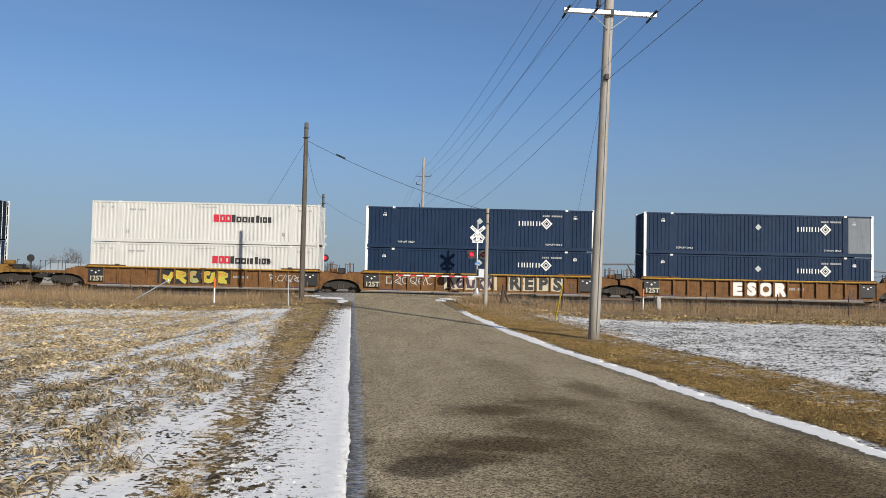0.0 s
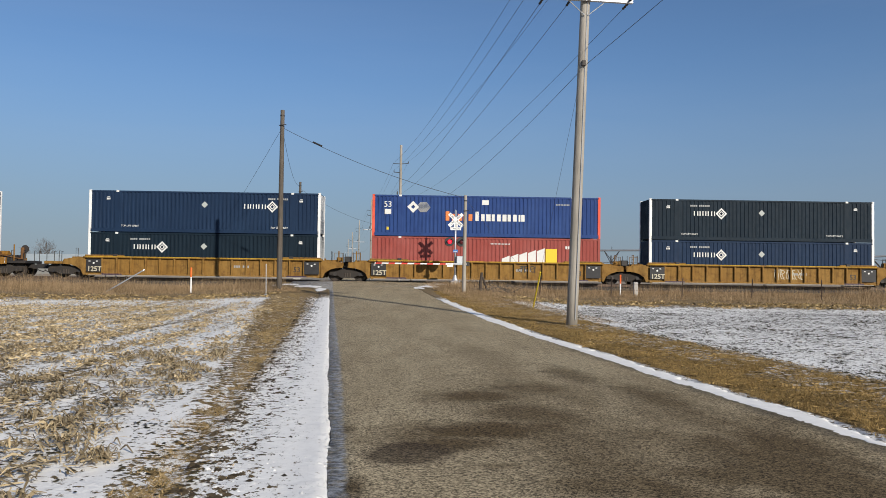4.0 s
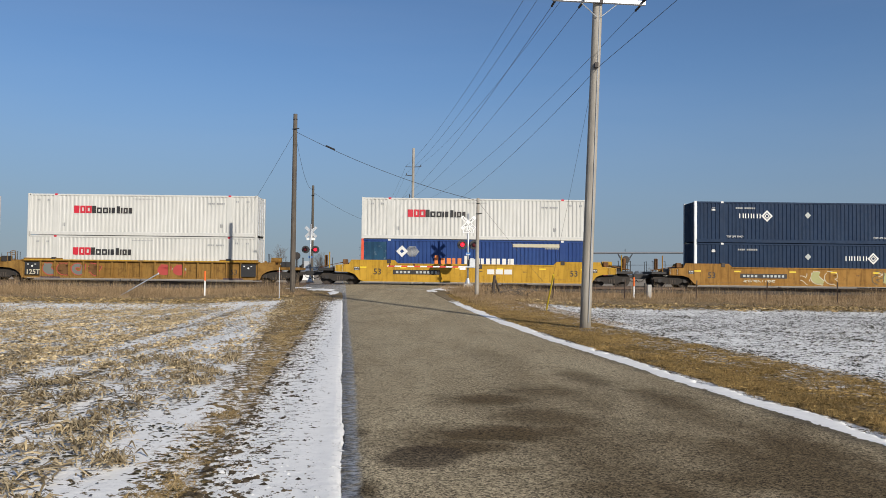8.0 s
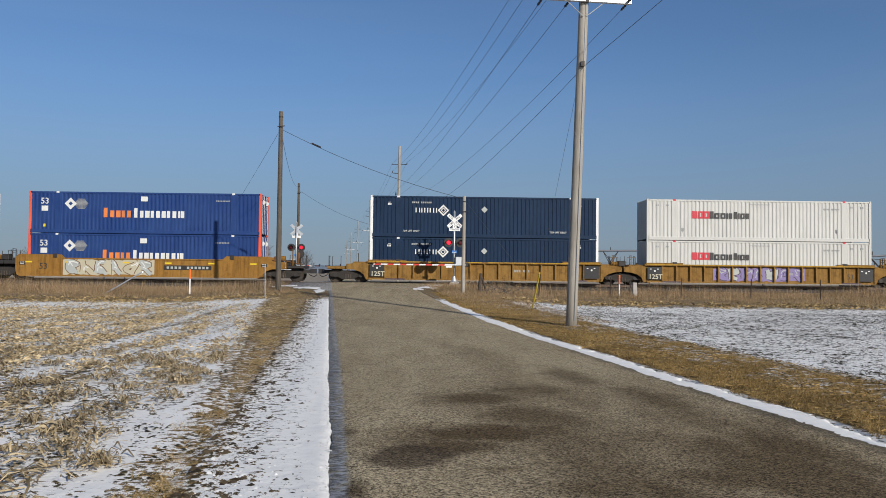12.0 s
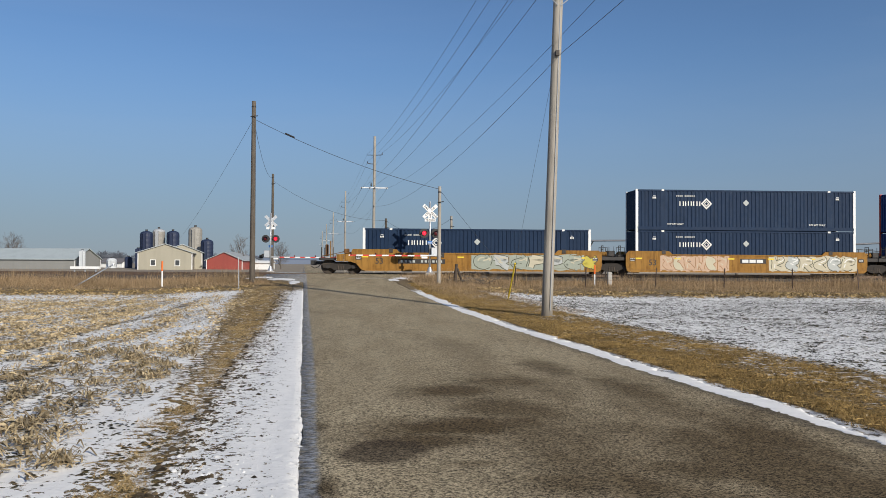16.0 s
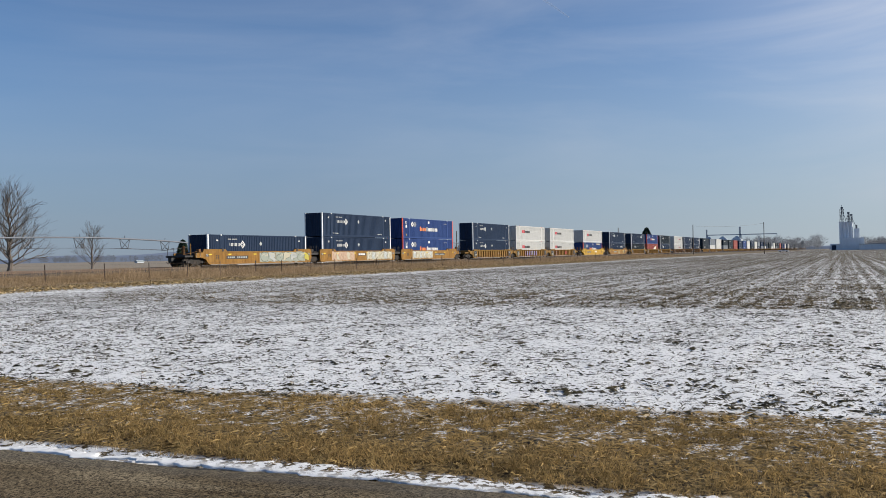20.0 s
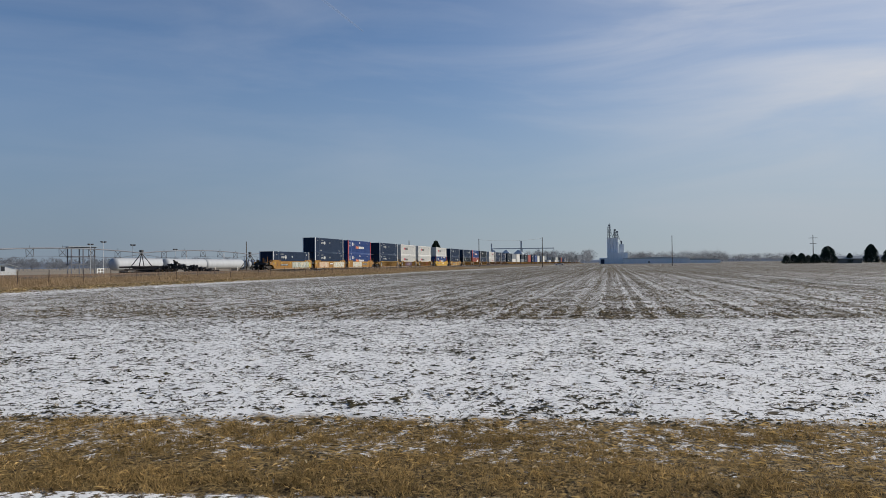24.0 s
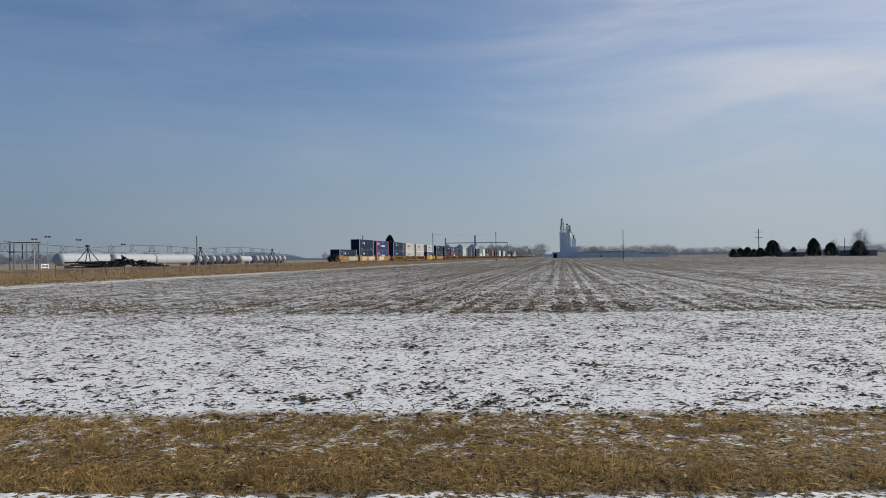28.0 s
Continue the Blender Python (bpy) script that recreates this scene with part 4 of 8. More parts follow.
            part("logo_diamond", rhomb(bmesh.new(), -5.2, 2.05, 0.42, 0.15, Y), "white_mark", c, "white diamond mark")
            for k in range(9):
                z = 1.70 + k * 0.08
                part("speed_line", box(bmesh.new(), -5.1 + 0.08 + abs(k - 4) * 0.075, -3.98 - abs(k - 4) * 0.06, Y - 0.003, Y, z, z + 0.05), "grey_mark", c)
            for x, sizes, paint_of in ((-2.9, (0.42, 0.38, 0.36, 0.34, 0.36), "orange_mark"), (-0.8, (0.38, 0.33, 0.36, 0.34, 0.36, 0.33, 0.36, 0.36, 0.15, 0.4), "white_mark")):
                for i, w in enumerate(sizes):
                    hh = 0.66 if i == 0 else 0.48
                    bm = box(bmesh.new(), x, x + w * (0.62 + 0.12 * (i % 3)), Y - 0.004, Y, 1.12, 1.12 + hh)
                    part("mark_frame", bm, paint_of, c, "plain shape of a company mark")
                    x += w + 0.03
            part("white_square", bbox(-0.33, 0.14, Y - 0.004, Y, 2.26, 2.6, bevel=0.002), "white_mark", c)
            stencil(c, 4.9, 2.3, [0.08] * 9, 0.09, Y, 0.03, "grey_mark")
        elif look_of == "coral":
            bm = bmesh.new()
            for k in range(5):
                a = 1.1 + k * 0.62
                plate(bm, [(a, 1.05), (a + 0.55, 1.05), (a + 0.55, 1.5 + 0.14 * (k + 1)), (a, 1.42 + 0.14 * k)], Y - 0.004, Y)
            part("emblem_cream", bm, "white_mark", c, "cream striped emblem")
            part("emblem_yellow", bbox(4.2, 5.0, Y - 0.004, Y, 1.05, 2.15, bevel=0.002), "yellow", c, "yellow block of the emblem")
            stencil(c, 5.6, 2.15, [0.12] * 3, 0.2, Y, 0.04, "white_mark")
            stencil(c, 0.3, 2.42, [0.07] * 14, 0.07, Y, 0.03, "white_mark")
    return c


STYLES = {
    "navy_l": ("umax", "white", "navy_left", "navy blue corrugated freight container with white posts and marks"),
    "navy_r": ("umax", "white", "navy_right", "navy blue corrugated freight container with white posts and marks"),
    "navy_m": ("umax", "white", "navy_mix", "navy blue corrugated freight container with white posts and marks"),
    "slate_l": ("umax_dark", "white", "navy_left", "dark slate corrugated freight container with white posts"),
    "white_l": ("xpo", "xpo", "white", "white corrugated freight container with red and black marks"),
    "white_r": ("xpo", "xpo", "white_right", "white corrugated freight container with red and black marks"),
    "blue": ("pacer", "redpost", "blue", "royal blue freight container with orange-red corner posts"),
    "blue_old": ("pacer", "redpost", "blue_old", "royal blue freight container with a dull repaired panel"),
    "coral": ("coral", "coral", "coral", "faded red freight container with a cream and yellow emblem"),
}
POOL = {}


def container(kind):
    if kind not in POOL:
        POOL[kind] = build_container(STYLES[kind])
        return POOL[kind]
    return copy_thing(POOL[kind], Matrix.Identity(4))


def build_truck(parent, x):
    t = part("truck", bbox(x - 0.28, x + 0.28, -1.15, 1.15, 0.42, 0.72, bevel=0.04), "truck_dark", parent)
    for dx in (-0.89, 0.89):
        bm = bmesh.new()
        tube(bm, [(x + dx, -1.05, 0.46), (x + dx, 1.05, 0.46)], 0.08, 8)
        part("axle", bm, "truck", t)
        for y in (-0.79, 0.79):
            bm = bmesh.new()
            s = 1 if y > 0 else -1
            tube(bm, [(x + dx, y - s * 0.09, 0.48), (x + dx, y - s * 0.055, 0.48), (x + dx, y - s * 0.05, 0.465), (x + dx, y + s * 0.06, 0.455)], [0.52, 0.52, 0.475, 0.465], 24)
            part("wheel", bm, "truck", t)
    for s in (-1, 1):
        y0, y1 = sorted((s * 0.96, s * 1.14))
        bm = plate(bmesh.new(), [(x - 1.25, 0.42), (x - 1.05, 0.36), (x - 0.7, 0.38), (x - 0.42, 0.22), (x + 0.42, 0.22), (x + 0.7, 0.38), (x + 1.05, 0.36), (x + 1.25, 0.42), (x + 1.25, 0.62), (x + 0.8, 0.66), (x + 0.4, 0.82), (x - 0.4, 0.82), (x - 0.8, 0.66), (x - 1.25, 0.62)], y0, y1)
        part("side_frame", bm, "truck_dark", t)
        for dx in (-0.89, 0.89):
            part("bearing_cap", disc(bmesh.new(), x + dx, s * 1.13 - 0.05, 0.48, 0.14, 0.1, 12), "steel_dark", t)
        for k in (-0.17, 0.0, 0.17):
            part("spring", tube(bmesh.new(), [(x + k, s * 1.1, 0.26), (x + k, s * 1.1, 0.56)], 0.075, 8), "truck", t)
    return t


def build_wagon(ribbed, paint, left, right, label, number=None, right_mark=True):
    """One unit of a well wagon; left and right: 'joint' over a shared truck or 'coupler' at the end of a set."""
    c = thing("well_wagon", label, "rail wagon", "well wagons of the freight train")
    for s in (-1, 1):
        yo = s * 1.50
        if ribbed:
            wall = part("side_wall", box(bmesh.new(), -8.2, 8.2, *sorted((s * 1.30, s * 1.35)), 0.24, 1.46), paint, c)
            for k in range(15):
                x = k - 7.0
                if s < 0:
                    part("rib", bbox(x - 0.055, x + 0.055, *sorted((s * 1.35, yo)), 0.30, 1.38, bevel=0.012), paint, c)
            part("top_chord", bbox(-8.3, 8.3, *sorted((s * 1.30, s * 1.53)), 1.38, 1.50, bevel=0.015), paint, c)
            part("bottom_sill", bbox(-8.1, 8.1, *sorted((s * 1.34, s * 1.51)), 0.17, 0.30, bevel=0.015), paint, c)
            for e in (-1, 1):
                a, b = sorted((e * 5.5, e * 8.2))
                part("corner_guide", bbox(a, b, *sorted((s * 1.34, s * 1.46)), 1.50, 1.60, bevel=0.015), paint, c)
                arch = [(8.2, 0.2), (8.32, 0.2)] + [(8.32 + 1.25 * (1 - math.cos(t)), 0.2 + 0.72 * math.sin(t)) for t in (0.5, 0.9, 1.25, 1.57)] + [(9.72, 0.92), (9.72, 1.22), (9.3, 1.34), (8.2, 1.42)]
                if e < 0:
                    arch = [(-x, z) for x, z in arch][::-1]
                part("end_wing", plate(bmesh.new(), arch, *sorted((s * 1.30, s * 1.42))), paint, c)
        else:
            line = []
            for e in (1, -1):
                if (left if e < 0 else right) == "joint":
                    h = [(8.55, 0.2), (8.75, 0.32), (8.82, 0.7), (8.82, 1.5), (8.6, 1.72), (5.7, 1.72), (5.45, 1.48)]
                else:
                    h = [(7.8, 0.2), (8.15, 0.3), (8.5, 0.7), (8.9, 0.84), (9.9, 0.88), (9.9, 1.34), (8.9, 1.40), (8.75, 1.72), (5.7, 1.72), (5.45, 1.48)]
                line += h if e > 0 else [(-x, z) for x, z in h[::-1]]
            part("side_wall", plate(bmesh.new(), line, *sorted((s * 1.34, s * 1.47))), paint, c)
            part("bottom_sill", bbox(-7.7, 7.7, *sorted((s * 1.34, s * 1.52)), 0.17, 0.27, bevel=0.015), paint, c)
            part("top_chord", bbox(-5.5, 5.5, *sorted((s * 1.34, s * 1.51)), 1.40, 1.49, bevel=0.015), paint, c)
            for x in (-6.6, -2.2, 2.2, 6.6):
                if s < 0:
                    part("seam_plate", box(bmesh.new(), x - 0.02, x + 0.02, -1.478, -1.468, 0.3, 1.44), paint, c)
        for x in (-6.1, 6.1):
            part("cone_bracket", bbox(x - 0.14, x + 0.14, *sorted((s * 1.30, s * 1.5)), 1.48, 1.66 if ribbed else 1.78, bevel=0.02), "steel_dark", c)
    part("sill_edge", box(bmesh.new(), -7.9, 7.9, -1.524, -1.512, 0.165, 0.205), "pale_edge", c, "pale lower edge")
    bm = bmesh.new()
    for k in range(7):
        x = -7.8 + k * 2.6
        box(bm, x - 0.12, x + 0.12, -1.36, 1.36, 0.16, 0.282)
    box(bm, -8.2, 8.2, -0.5, 0.5, 0.2, 0.281)
    part("well_floor", bm, paint, c)
    for e in (-1, 1):
        a, b = sorted((e * 8.2, e * 9.72))
        part("end_platform", bbox(a, b, -1.30, 1.30, 1.02, 1.30, bevel=0.03), paint if ribbed else "steel_dark", c)
        part("end_wall", bbox(*sorted((e * 8.14, e * 8.26)), -1.36, 1.36, 0.3, 1.44, bevel=0.02), paint, c)
        part("end_beam", bbox(*sorted((e * 8.4, e * 9.3)), -0.95, 0.95, 1.30, 1.46, bevel=0.03), paint if ribbed else "steel_dark", c)
    for e, kind in ((-1, left), (1, right)):
        if kind == "joint":
            if e < 0:
                build_truck(c, -9.76)
                part("joint_casting", bbox(-10.15, -9.35, -0.5, 0.5, 0.72, 1.34, bevel=0.06), "steel_dark", c)
                for px in (-9.15, -10.4):
                    bm = bmesh.new()
                    for py in (-1.2, -0.75):
                        tube(bm, [(px, py, 1.25), (px, py, 2.1)], 0.025, 6)
                    for pz in (1.5, 1.8, 2.08):
                        tube(bm, [(px, -1.2, pz), (px, -0.75, pz)], 0.02, 6)
                    tube(bm, [(px - 0.3, -1.22, 1.3), (px - 0.3, -1.22, 1.95), (px + 0.3, -1.22, 1.95), (px + 0.3, -1.22, 1.3)], 0.022, 6)
                    part("end_ladder", bm, paint if ribbed else "steel_dark", c)
                part("brake_gear", bbox(-10.0, -9.5, -1.05, -0.4, 1.32, 1.72, bevel=0.04), "steel_dark", c)
                part("air_reservoir", tube(bmesh.new(), [(-10.55, -0.9, 1.5), (-10.1, -0.9, 1.5)], 0.16, 12), paint, c)
                for y in (-0.75, 0.6):
                    part("handrail", tube(bmesh.new(), [(-9.5, y, 1.3), (-9.5, y, 2.05)], 0.02, 6), "steel_dark", c)
                    part("handrail", tube(bmesh.new(), [(-10.1, y, 1.3), (-10.1, y, 1.95)], 0.02, 6), "steel_dark", c)
        else:
            build_truck(c, e * 9.6)
            part("end_frame", bbox(*sorted((e * 9.6, e * 11.1)), -1.25, 1.25, 0.92, 1.12, bevel=0.03), paint if ribbed else "steel_dark", c)
            bm = box(bmesh.new(), *sorted((e * 10.6, e * 11.5)), -0.13, 0.13, 0.62, 0.86)
            box(bm, *sorted((e * 11.4, e * 11.8)), -0.22, 0.2, 0.58, 0.92)
            part("coupler", bm, "steel_dark", c)
            bm = tube(bmesh.new(), [(e * 11.1, 0.35, 0.7), (e * 11.3, 0.4, 0.45), (e * 11.6, 0.42, 0.35), (e * 11.8, 0.4, 0.5)], 0.03, 6)
            part("brake_hose", bm, "black", c)
            for xx, yy in ((10.1, -1.15), (10.95, -1.15), (11.05, 0.2), (10.95, 1.15)):
                bm = tube(bmesh.new(), [(e * xx, yy, 1.1), (e * xx, yy, 1.85)], 0.022, 6)
                tube(bm, [(e * xx, yy, 1.83), (e * xx, yy + 0.3, 1.83)], 0.018, 6)
                part("handrail", bm, "steel_dark", c)
            if e > 0:
                bm = bmesh.new()
                disc(bm, e * 10.75, -0.6, 1.95, 0.27, 0.05, 16)
                tube(bm, [(e * 10.75, -0.5, 1.1), (e * 10.75, -0.5, 2.0)], 0.05, 6)
                part("brake_wheel", bm, "steel_dark", c)
                part("brake_cylinder", tube(bmesh.new(), [(e * 9.0, -0.7, 1.6), (e * 9.7, -0.7, 1.6)], 0.2, 12), paint, c)
                part("tool_box", bbox(e * 9.75, e * 10.4, -1.1, -0.4, 1.12, 1.5, bevel=0.03), "steel_dark", c)
    # load panels and stencils on the visible side
    Y = -1.505 if ribbed else -1.476
    if ribbed:
        for x in (-7.55, 7.55):
            part("load_panel", bbox(x - 0.52, x + 0.52, -1.512, -1.49, 0.42, 1.30, bevel=0.004), "black", c)
            bm = bmesh.new()
            bars(bm, x - 0.35, 1.12, [0.12, -0.3, 0.12], 0.06, -1.516, 0.04)
            disc(bm, x, -1.52, 1.02, 0.07, 0.005, 10)
            part("stencil_marking", bm, "white_mark", c)
        text_on("125T", 0.34, "cream", c, -7.5, 0.60, -1.516, "", 0.03)
        text_on("53", 0.36, "black_mark", c, 6.5, 0.72, -1.356)
    else:
        text_on("53", 0.42, "black_mark", c, -6.9, 0.88, Y - 0.004)
        if right_mark:
            text_on("53", 0.42, "black_mark", c, 6.9, 0.88, Y - 0.004)
    if not ribbed:
        # yellow reflector strips along the side
        for x in (-7.9, -5.1, -1.2, 1.7, 4.7, 7.6):
            part("reflector", box(bmesh.new(), x - 0.23, x + 0.23, Y - 0.006, Y, 1.14, 1.24), "yellow", c)
        if number:
            x = number
            part("number_field", bbox(x, x + 3.3, Y - 0.006, Y, 0.72, 1.04, bevel=0.002), "steel_dark", c)
            x += 0.2
            for w in [0.17] * 4 + [-0.2] + [0.16] * 6:
                if w > 0:
                    part("number_bar", box(bmesh.new(), x, x + w, Y - 0.012, Y - 0.004, 0.80, 0.96), "placard", c)
                x += abs(w) + 0.105
        # door-like inspection panels, end data plates and bolts along the sill
        for x in (-6.9, 6.9):
            part("panel_frame", hollow(bmesh.new(), x - 0.42, x + 0.42, 0.36, 1.38, 0.025, Y), paint, c)
        for x in (-8.35, 8.35):
            part("data_plate", bbox(x - 0.2, x + 0.2, Y - 0.01, Y, 0.98, 1.22, bevel=0.004), "steel_dark", c)
            stencil(c, x - 0.15, 1.13, [0.07, 0.07, 0.07], 0.05, Y - 0.014, 0.04, "white_mark")
            stencil(c, x - 0.15, 1.03, [0.28], 0.03, Y - 0.014, 0.04, "white_mark")
        for x in (-4.4, 0.2, 3.3):
            stencil(c, x, 0.95, [0.07] * 3, 0.05, Y, 0.03, "steel_dark")
        for e, end in ((-1, left), (1, right)):
            if end != "joint":
                for xx in (9.35, 9.85):
                    part("grab_iron", tube(bmesh.new(), [(e * xx, -1.49, 0.9), (e * xx, -1.55, 0.95), (e * xx, -1.55, 1.25), (e * xx, -1.49, 1.3)], 0.018, 6), "galv", c)
                part("pipe_run", tube(bmesh.new(), [(e * 8.6, -1.2, 1.45), (e * 9.4, -1.2, 1.52), (e * 10.4, -1.15, 1.3), (e * 11.0, -0.9, 1.2)], 0.035, 6), "car_brown", c)
                part("valve_box", bbox(*sorted((e * 9.0, e * 9.35)), -1.35, -1.0, 1.40, 1.74, bevel=0.03), "car_brown", c)
                part("hand_brake", bbox(*sorted((e * 10.5, e * 10.72)), -0.75, -0.45, 1.2, 2.05, bevel=0.05), "car_brown", c)
                part("end_stanchion", tube(bmesh.new(), [(e * 10.3, -1.2, 0.95), (e * 10.3, -1.2, 2.25)], 0.045, 6), paint, c)
    else:
        for x in (-6.3, 6.5):
            part("maroon_plate", box(bmesh.new(), x - 0.7, x + 0.7, -1.518, -1.508, 0.19, 0.30), "maroon", c)
        for e in (-1, 1):
            part("chord_lip", box(bmesh.new(), *sorted((e * 0.2, e * 8.1)), -1.545, -1.53, 1.44, 1.50), "car_yellow", c)
            part("cable_post", tube(bmesh.new(), [(e * 8.9, -1.25, 1.3), (e * 8.9, -1.25, 2.05), (e * 8.9, -0.9, 2.05), (e * 8.9, -0.9, 1.3)], 0.022, 6), "steel_dark", c)
        x = 2.1
        for w in [0.12] * 3 + [-0.1] + [0.12] * 3:
            if w > 0:
                part("number_bar", box(bmesh.new(), x, x + w, -1.358, -1.352, 0.82, 0.98), "grey_mark", c)
            x += abs(w) + 0.04
    return c


def brush(bm, pts, width, y):
    """A flat stroke of even width along a curved line."""
    pts = [Vector((a, 0, b)) for a, b in pts]
    rim = []
    for i, p in enumerate(pts):
        d = pts[min(i + 1, len(pts) - 1)] - pts[max(i - 1, 0)]
        n = Vector((-d.z, 0, d.x)).normalized() * width / 2
        rim.append((bm.verts.new((p.x + n.x, y, p.z + n.z)), bm.verts.new((p.x - n.x, y, p.z - n.z))))
    for (a, b), (c, d) in zip(rim, rim[1:]):
        bm.faces.new((b, d, c, a))


def spray_strokes(r, cx, cz, hx, hz):
    """Bent strokes of one sprayed figure, with no letter meant."""
    def curve(fn, n=9):
        return [fn(k / n) for k in range(n + 1)]
    lean = r.uniform(-0.25, 0.25)
    put = lambda u, v: (cx + hx * (u + lean * v), cz + hz * v)
    kinds = [
        lambda: curve(lambda f: put(-0.75 + 0.15 * math.sin(3 * f), -1 + 2 * f)),
        lambda: curve(lambda f: put(0.7 + 0.2 * math.sin(4 * f + 1), 1 - 2 * f)),
        lambda: curve(lambda f: put(-0.7 + 1.5 * math.sin(math.pi * f), 0.95 - 1.0 * f)),
        lambda: curve(lambda f: put(0.75 * math.cos(1 + 4.6 * f), 0.85 * math.sin(1 + 4.6 * f)), 14),
        lambda: curve(lambda f: put(-0.8 + 1.6 * f, 0.9 * math.cos(math.pi * (f * 1.1)))),
        lambda: curve(lambda f: put(0.75 * math.sin(2 * math.pi * f + 0.6), 0.95 - 1.9 * f), 12),
        lambda: curve(lambda f: put(-0.6 + 1.5 * f, -0.1 - 0.85 * f + 0.2 * math.sin(5 * f))),
    ]
    return [kinds[k]() for k in r.sample(range(len(kinds)), r.choice((2, 3, 3)))]


def spray(parent, x0, x1, z0, z1, fill, line, seed, y, letters_n=5, backing=None, accent=None, name="graffiti", thin=False):
    """A sprayed piece: fat bent strokes in one paint with dark rims; thin: a scrawl of single lines."""
    r = random.Random(seed)
    if backing:
        n = 26
        top = [(x0 - 0.15 + (x1 - x0 + 0.3) * k / n, z1 + r.uniform(-0.14, 0.05)) for k in range(n + 1)]
        low = [(x0 - 0.15 + (x1 - x0 + 0.3) * k / n, z0 + r.uniform(-0.03, 0.1)) for k in range(n + 1)]
        part(name + "_backing", plate(bmesh.new(), low + top[::-1], y - 0.003, y), backing, parent)
    w = (x1 - x0) / letters_n
    for i in range(letters_n):
        cx, cz = x0 + (i + 0.5) * w, (z0 + z1) / 2
        wide = 0.045 if thin else min(0.30 * w, 0.36 * (z1 - z0)) * r.uniform(0.85, 1.15)
        hx, hz = max(w * 0.52 - wide * 0.3, 0.1), (z1 - z0) / 2 - wide / 2 - 0.03
        strokes = spray_strokes(r, cx, cz, hx, hz)
        rim, body, shine = bmesh.new(), bmesh.new(), bmesh.new()
        for k, pts in enumerate(strokes):
            if not thin:
                brush(rim, pts, wide + 0.10, y - 0.0042 - 0.0007 * k - 0.0003 * (i % 2))
            brush(body, pts, wide, y - 0.0072 - 0.0007 * k - 0.0003 * (i % 2))
            cut = pts[1:len(pts) // 2]
            if len(cut) > 1:
                brush(shine, [(a + wide * 0.2, b + wide * 0.1) for a, b in cut], wide * 0.22, y - 0.0102 - 0.0007 * k)
        if thin:
            rim.free()
            part(name + "_scrawl", body, line, parent)
            shine.free()
            continue
        part(name + "_rim", rim, line, parent)
        part(name + "_figure", body, fill if isinstance(fill, str) else fill[i % len(fill)], parent)
        if accent:
            part(name + "_highlight", shine, accent, parent)
        else:
            shine.free()


for key, col in {"cream": (0.50, 0.455, 0.33), "silver": (0.42, 0.44, 0.42), "lilac": (0.22, 0.17, 0.36), "pale_pink": (0.50, 0.34, 0.23), "spray_tan": (0.30, 0.16, 0.07), "sage": (0.30, 0.33, 0.27), "faded_teal": (0.16, 0.17, 0.15), "spray_yellow": (0.50, 0.42, 0.05), "spray_orange": (0.6, 0.2, 0.05), "spray_red": (0.42, 0.06, 0.05), "olive": (0.06, 0.06, 0.035), "moss": (0.34, 0.33, 0.13), "maroon": (0.055, 0.03, 0.05)}.items():
    M[key] = worn("spray_" + key, col, 0.55, 0, tuple(x * 0.6 for x in col), 0.3)

OCHRE = "ochre-yellow ribbed steel well wagon with rust stains"
BROWN = "rusty brown ribbed steel well wagon with graffiti"
ORANGE = "faded orange smooth-sided well wagon with graffiti"
YELLOW = "bright yellow smooth-sided well wagon"
# (offset, ribbed, paint, left end, right end, label, lower, upper)
UNITS = [
    (-19.37, False, "car_orange", "coupler", "joint", ORANGE, "navy_l", None),
    (0.0, False, "car_orange", "joint", "joint", ORANGE, "navy_l", "navy_l"),
    (19.47, False, "car_orange", "joint", "coupler", ORANGE, "blue", "blue"),
    (43.24, True, "car_ochre", "coupler", "joint", OCHRE, "navy_l", "navy_l"),
    (62.82, True, "car_ochre", "joint", "joint", OCHRE, "white_l", "white_l"),
    (82.27, True, "car_ochre", "joint", "coupler", OCHRE, "white_l", "white_l"),
    (105.75, False, "car_yellow", "coupler", "coupler", YELLOW, "blue_old", "white_l"),
    (129.25, False, "car_orange", "coupler", "coupler", "rust-orange smooth-sided well wagon with scrawled paint", "navy_m", "navy_l"),
    (152.75, True, "car_ochre", "coupler", "joint", OCHRE, "slate_l", "navy_r"),
    (172.53, True, "car_ochre", "joint", "joint", OCHRE, "coral", "blue"),
    (192.16, True, "car_ochre", "joint", "coupler", OCHRE, "navy_l", "slate_l"),
    (215.57, True, "car_brown", "coupler", "joint", BROWN, "white_r", "white_r"),
    (234.99, True, "car_brown", "joint", "joint", BROWN, "navy_r", "navy_r"),
    (254.61, True, "car_brown", "joint", "coupler", BROWN, "navy_r", "navy_r"),
]
WAGONS = []
for off, ribbed, paint, left, right, label, lower, upper in UNITS:
    wagon = build_wagon(ribbed, paint, left, right, label, {-19.37: -5.6, 19.47: 1.4, 105.75: -5.8, 129.25: -4.9}.get(off), off > 100)
    WAGONS.append(wagon)
    MOVERS.append((wagon, off, 0.0, 0.0))
    for kind, z in ((lower, 0.30), (upper, 0.30 + CH + 0.038)):
        if kind:
            LAST_TOP = container(kind)
            MOVERS.append((LAST_TOP, off, 0.0, z))

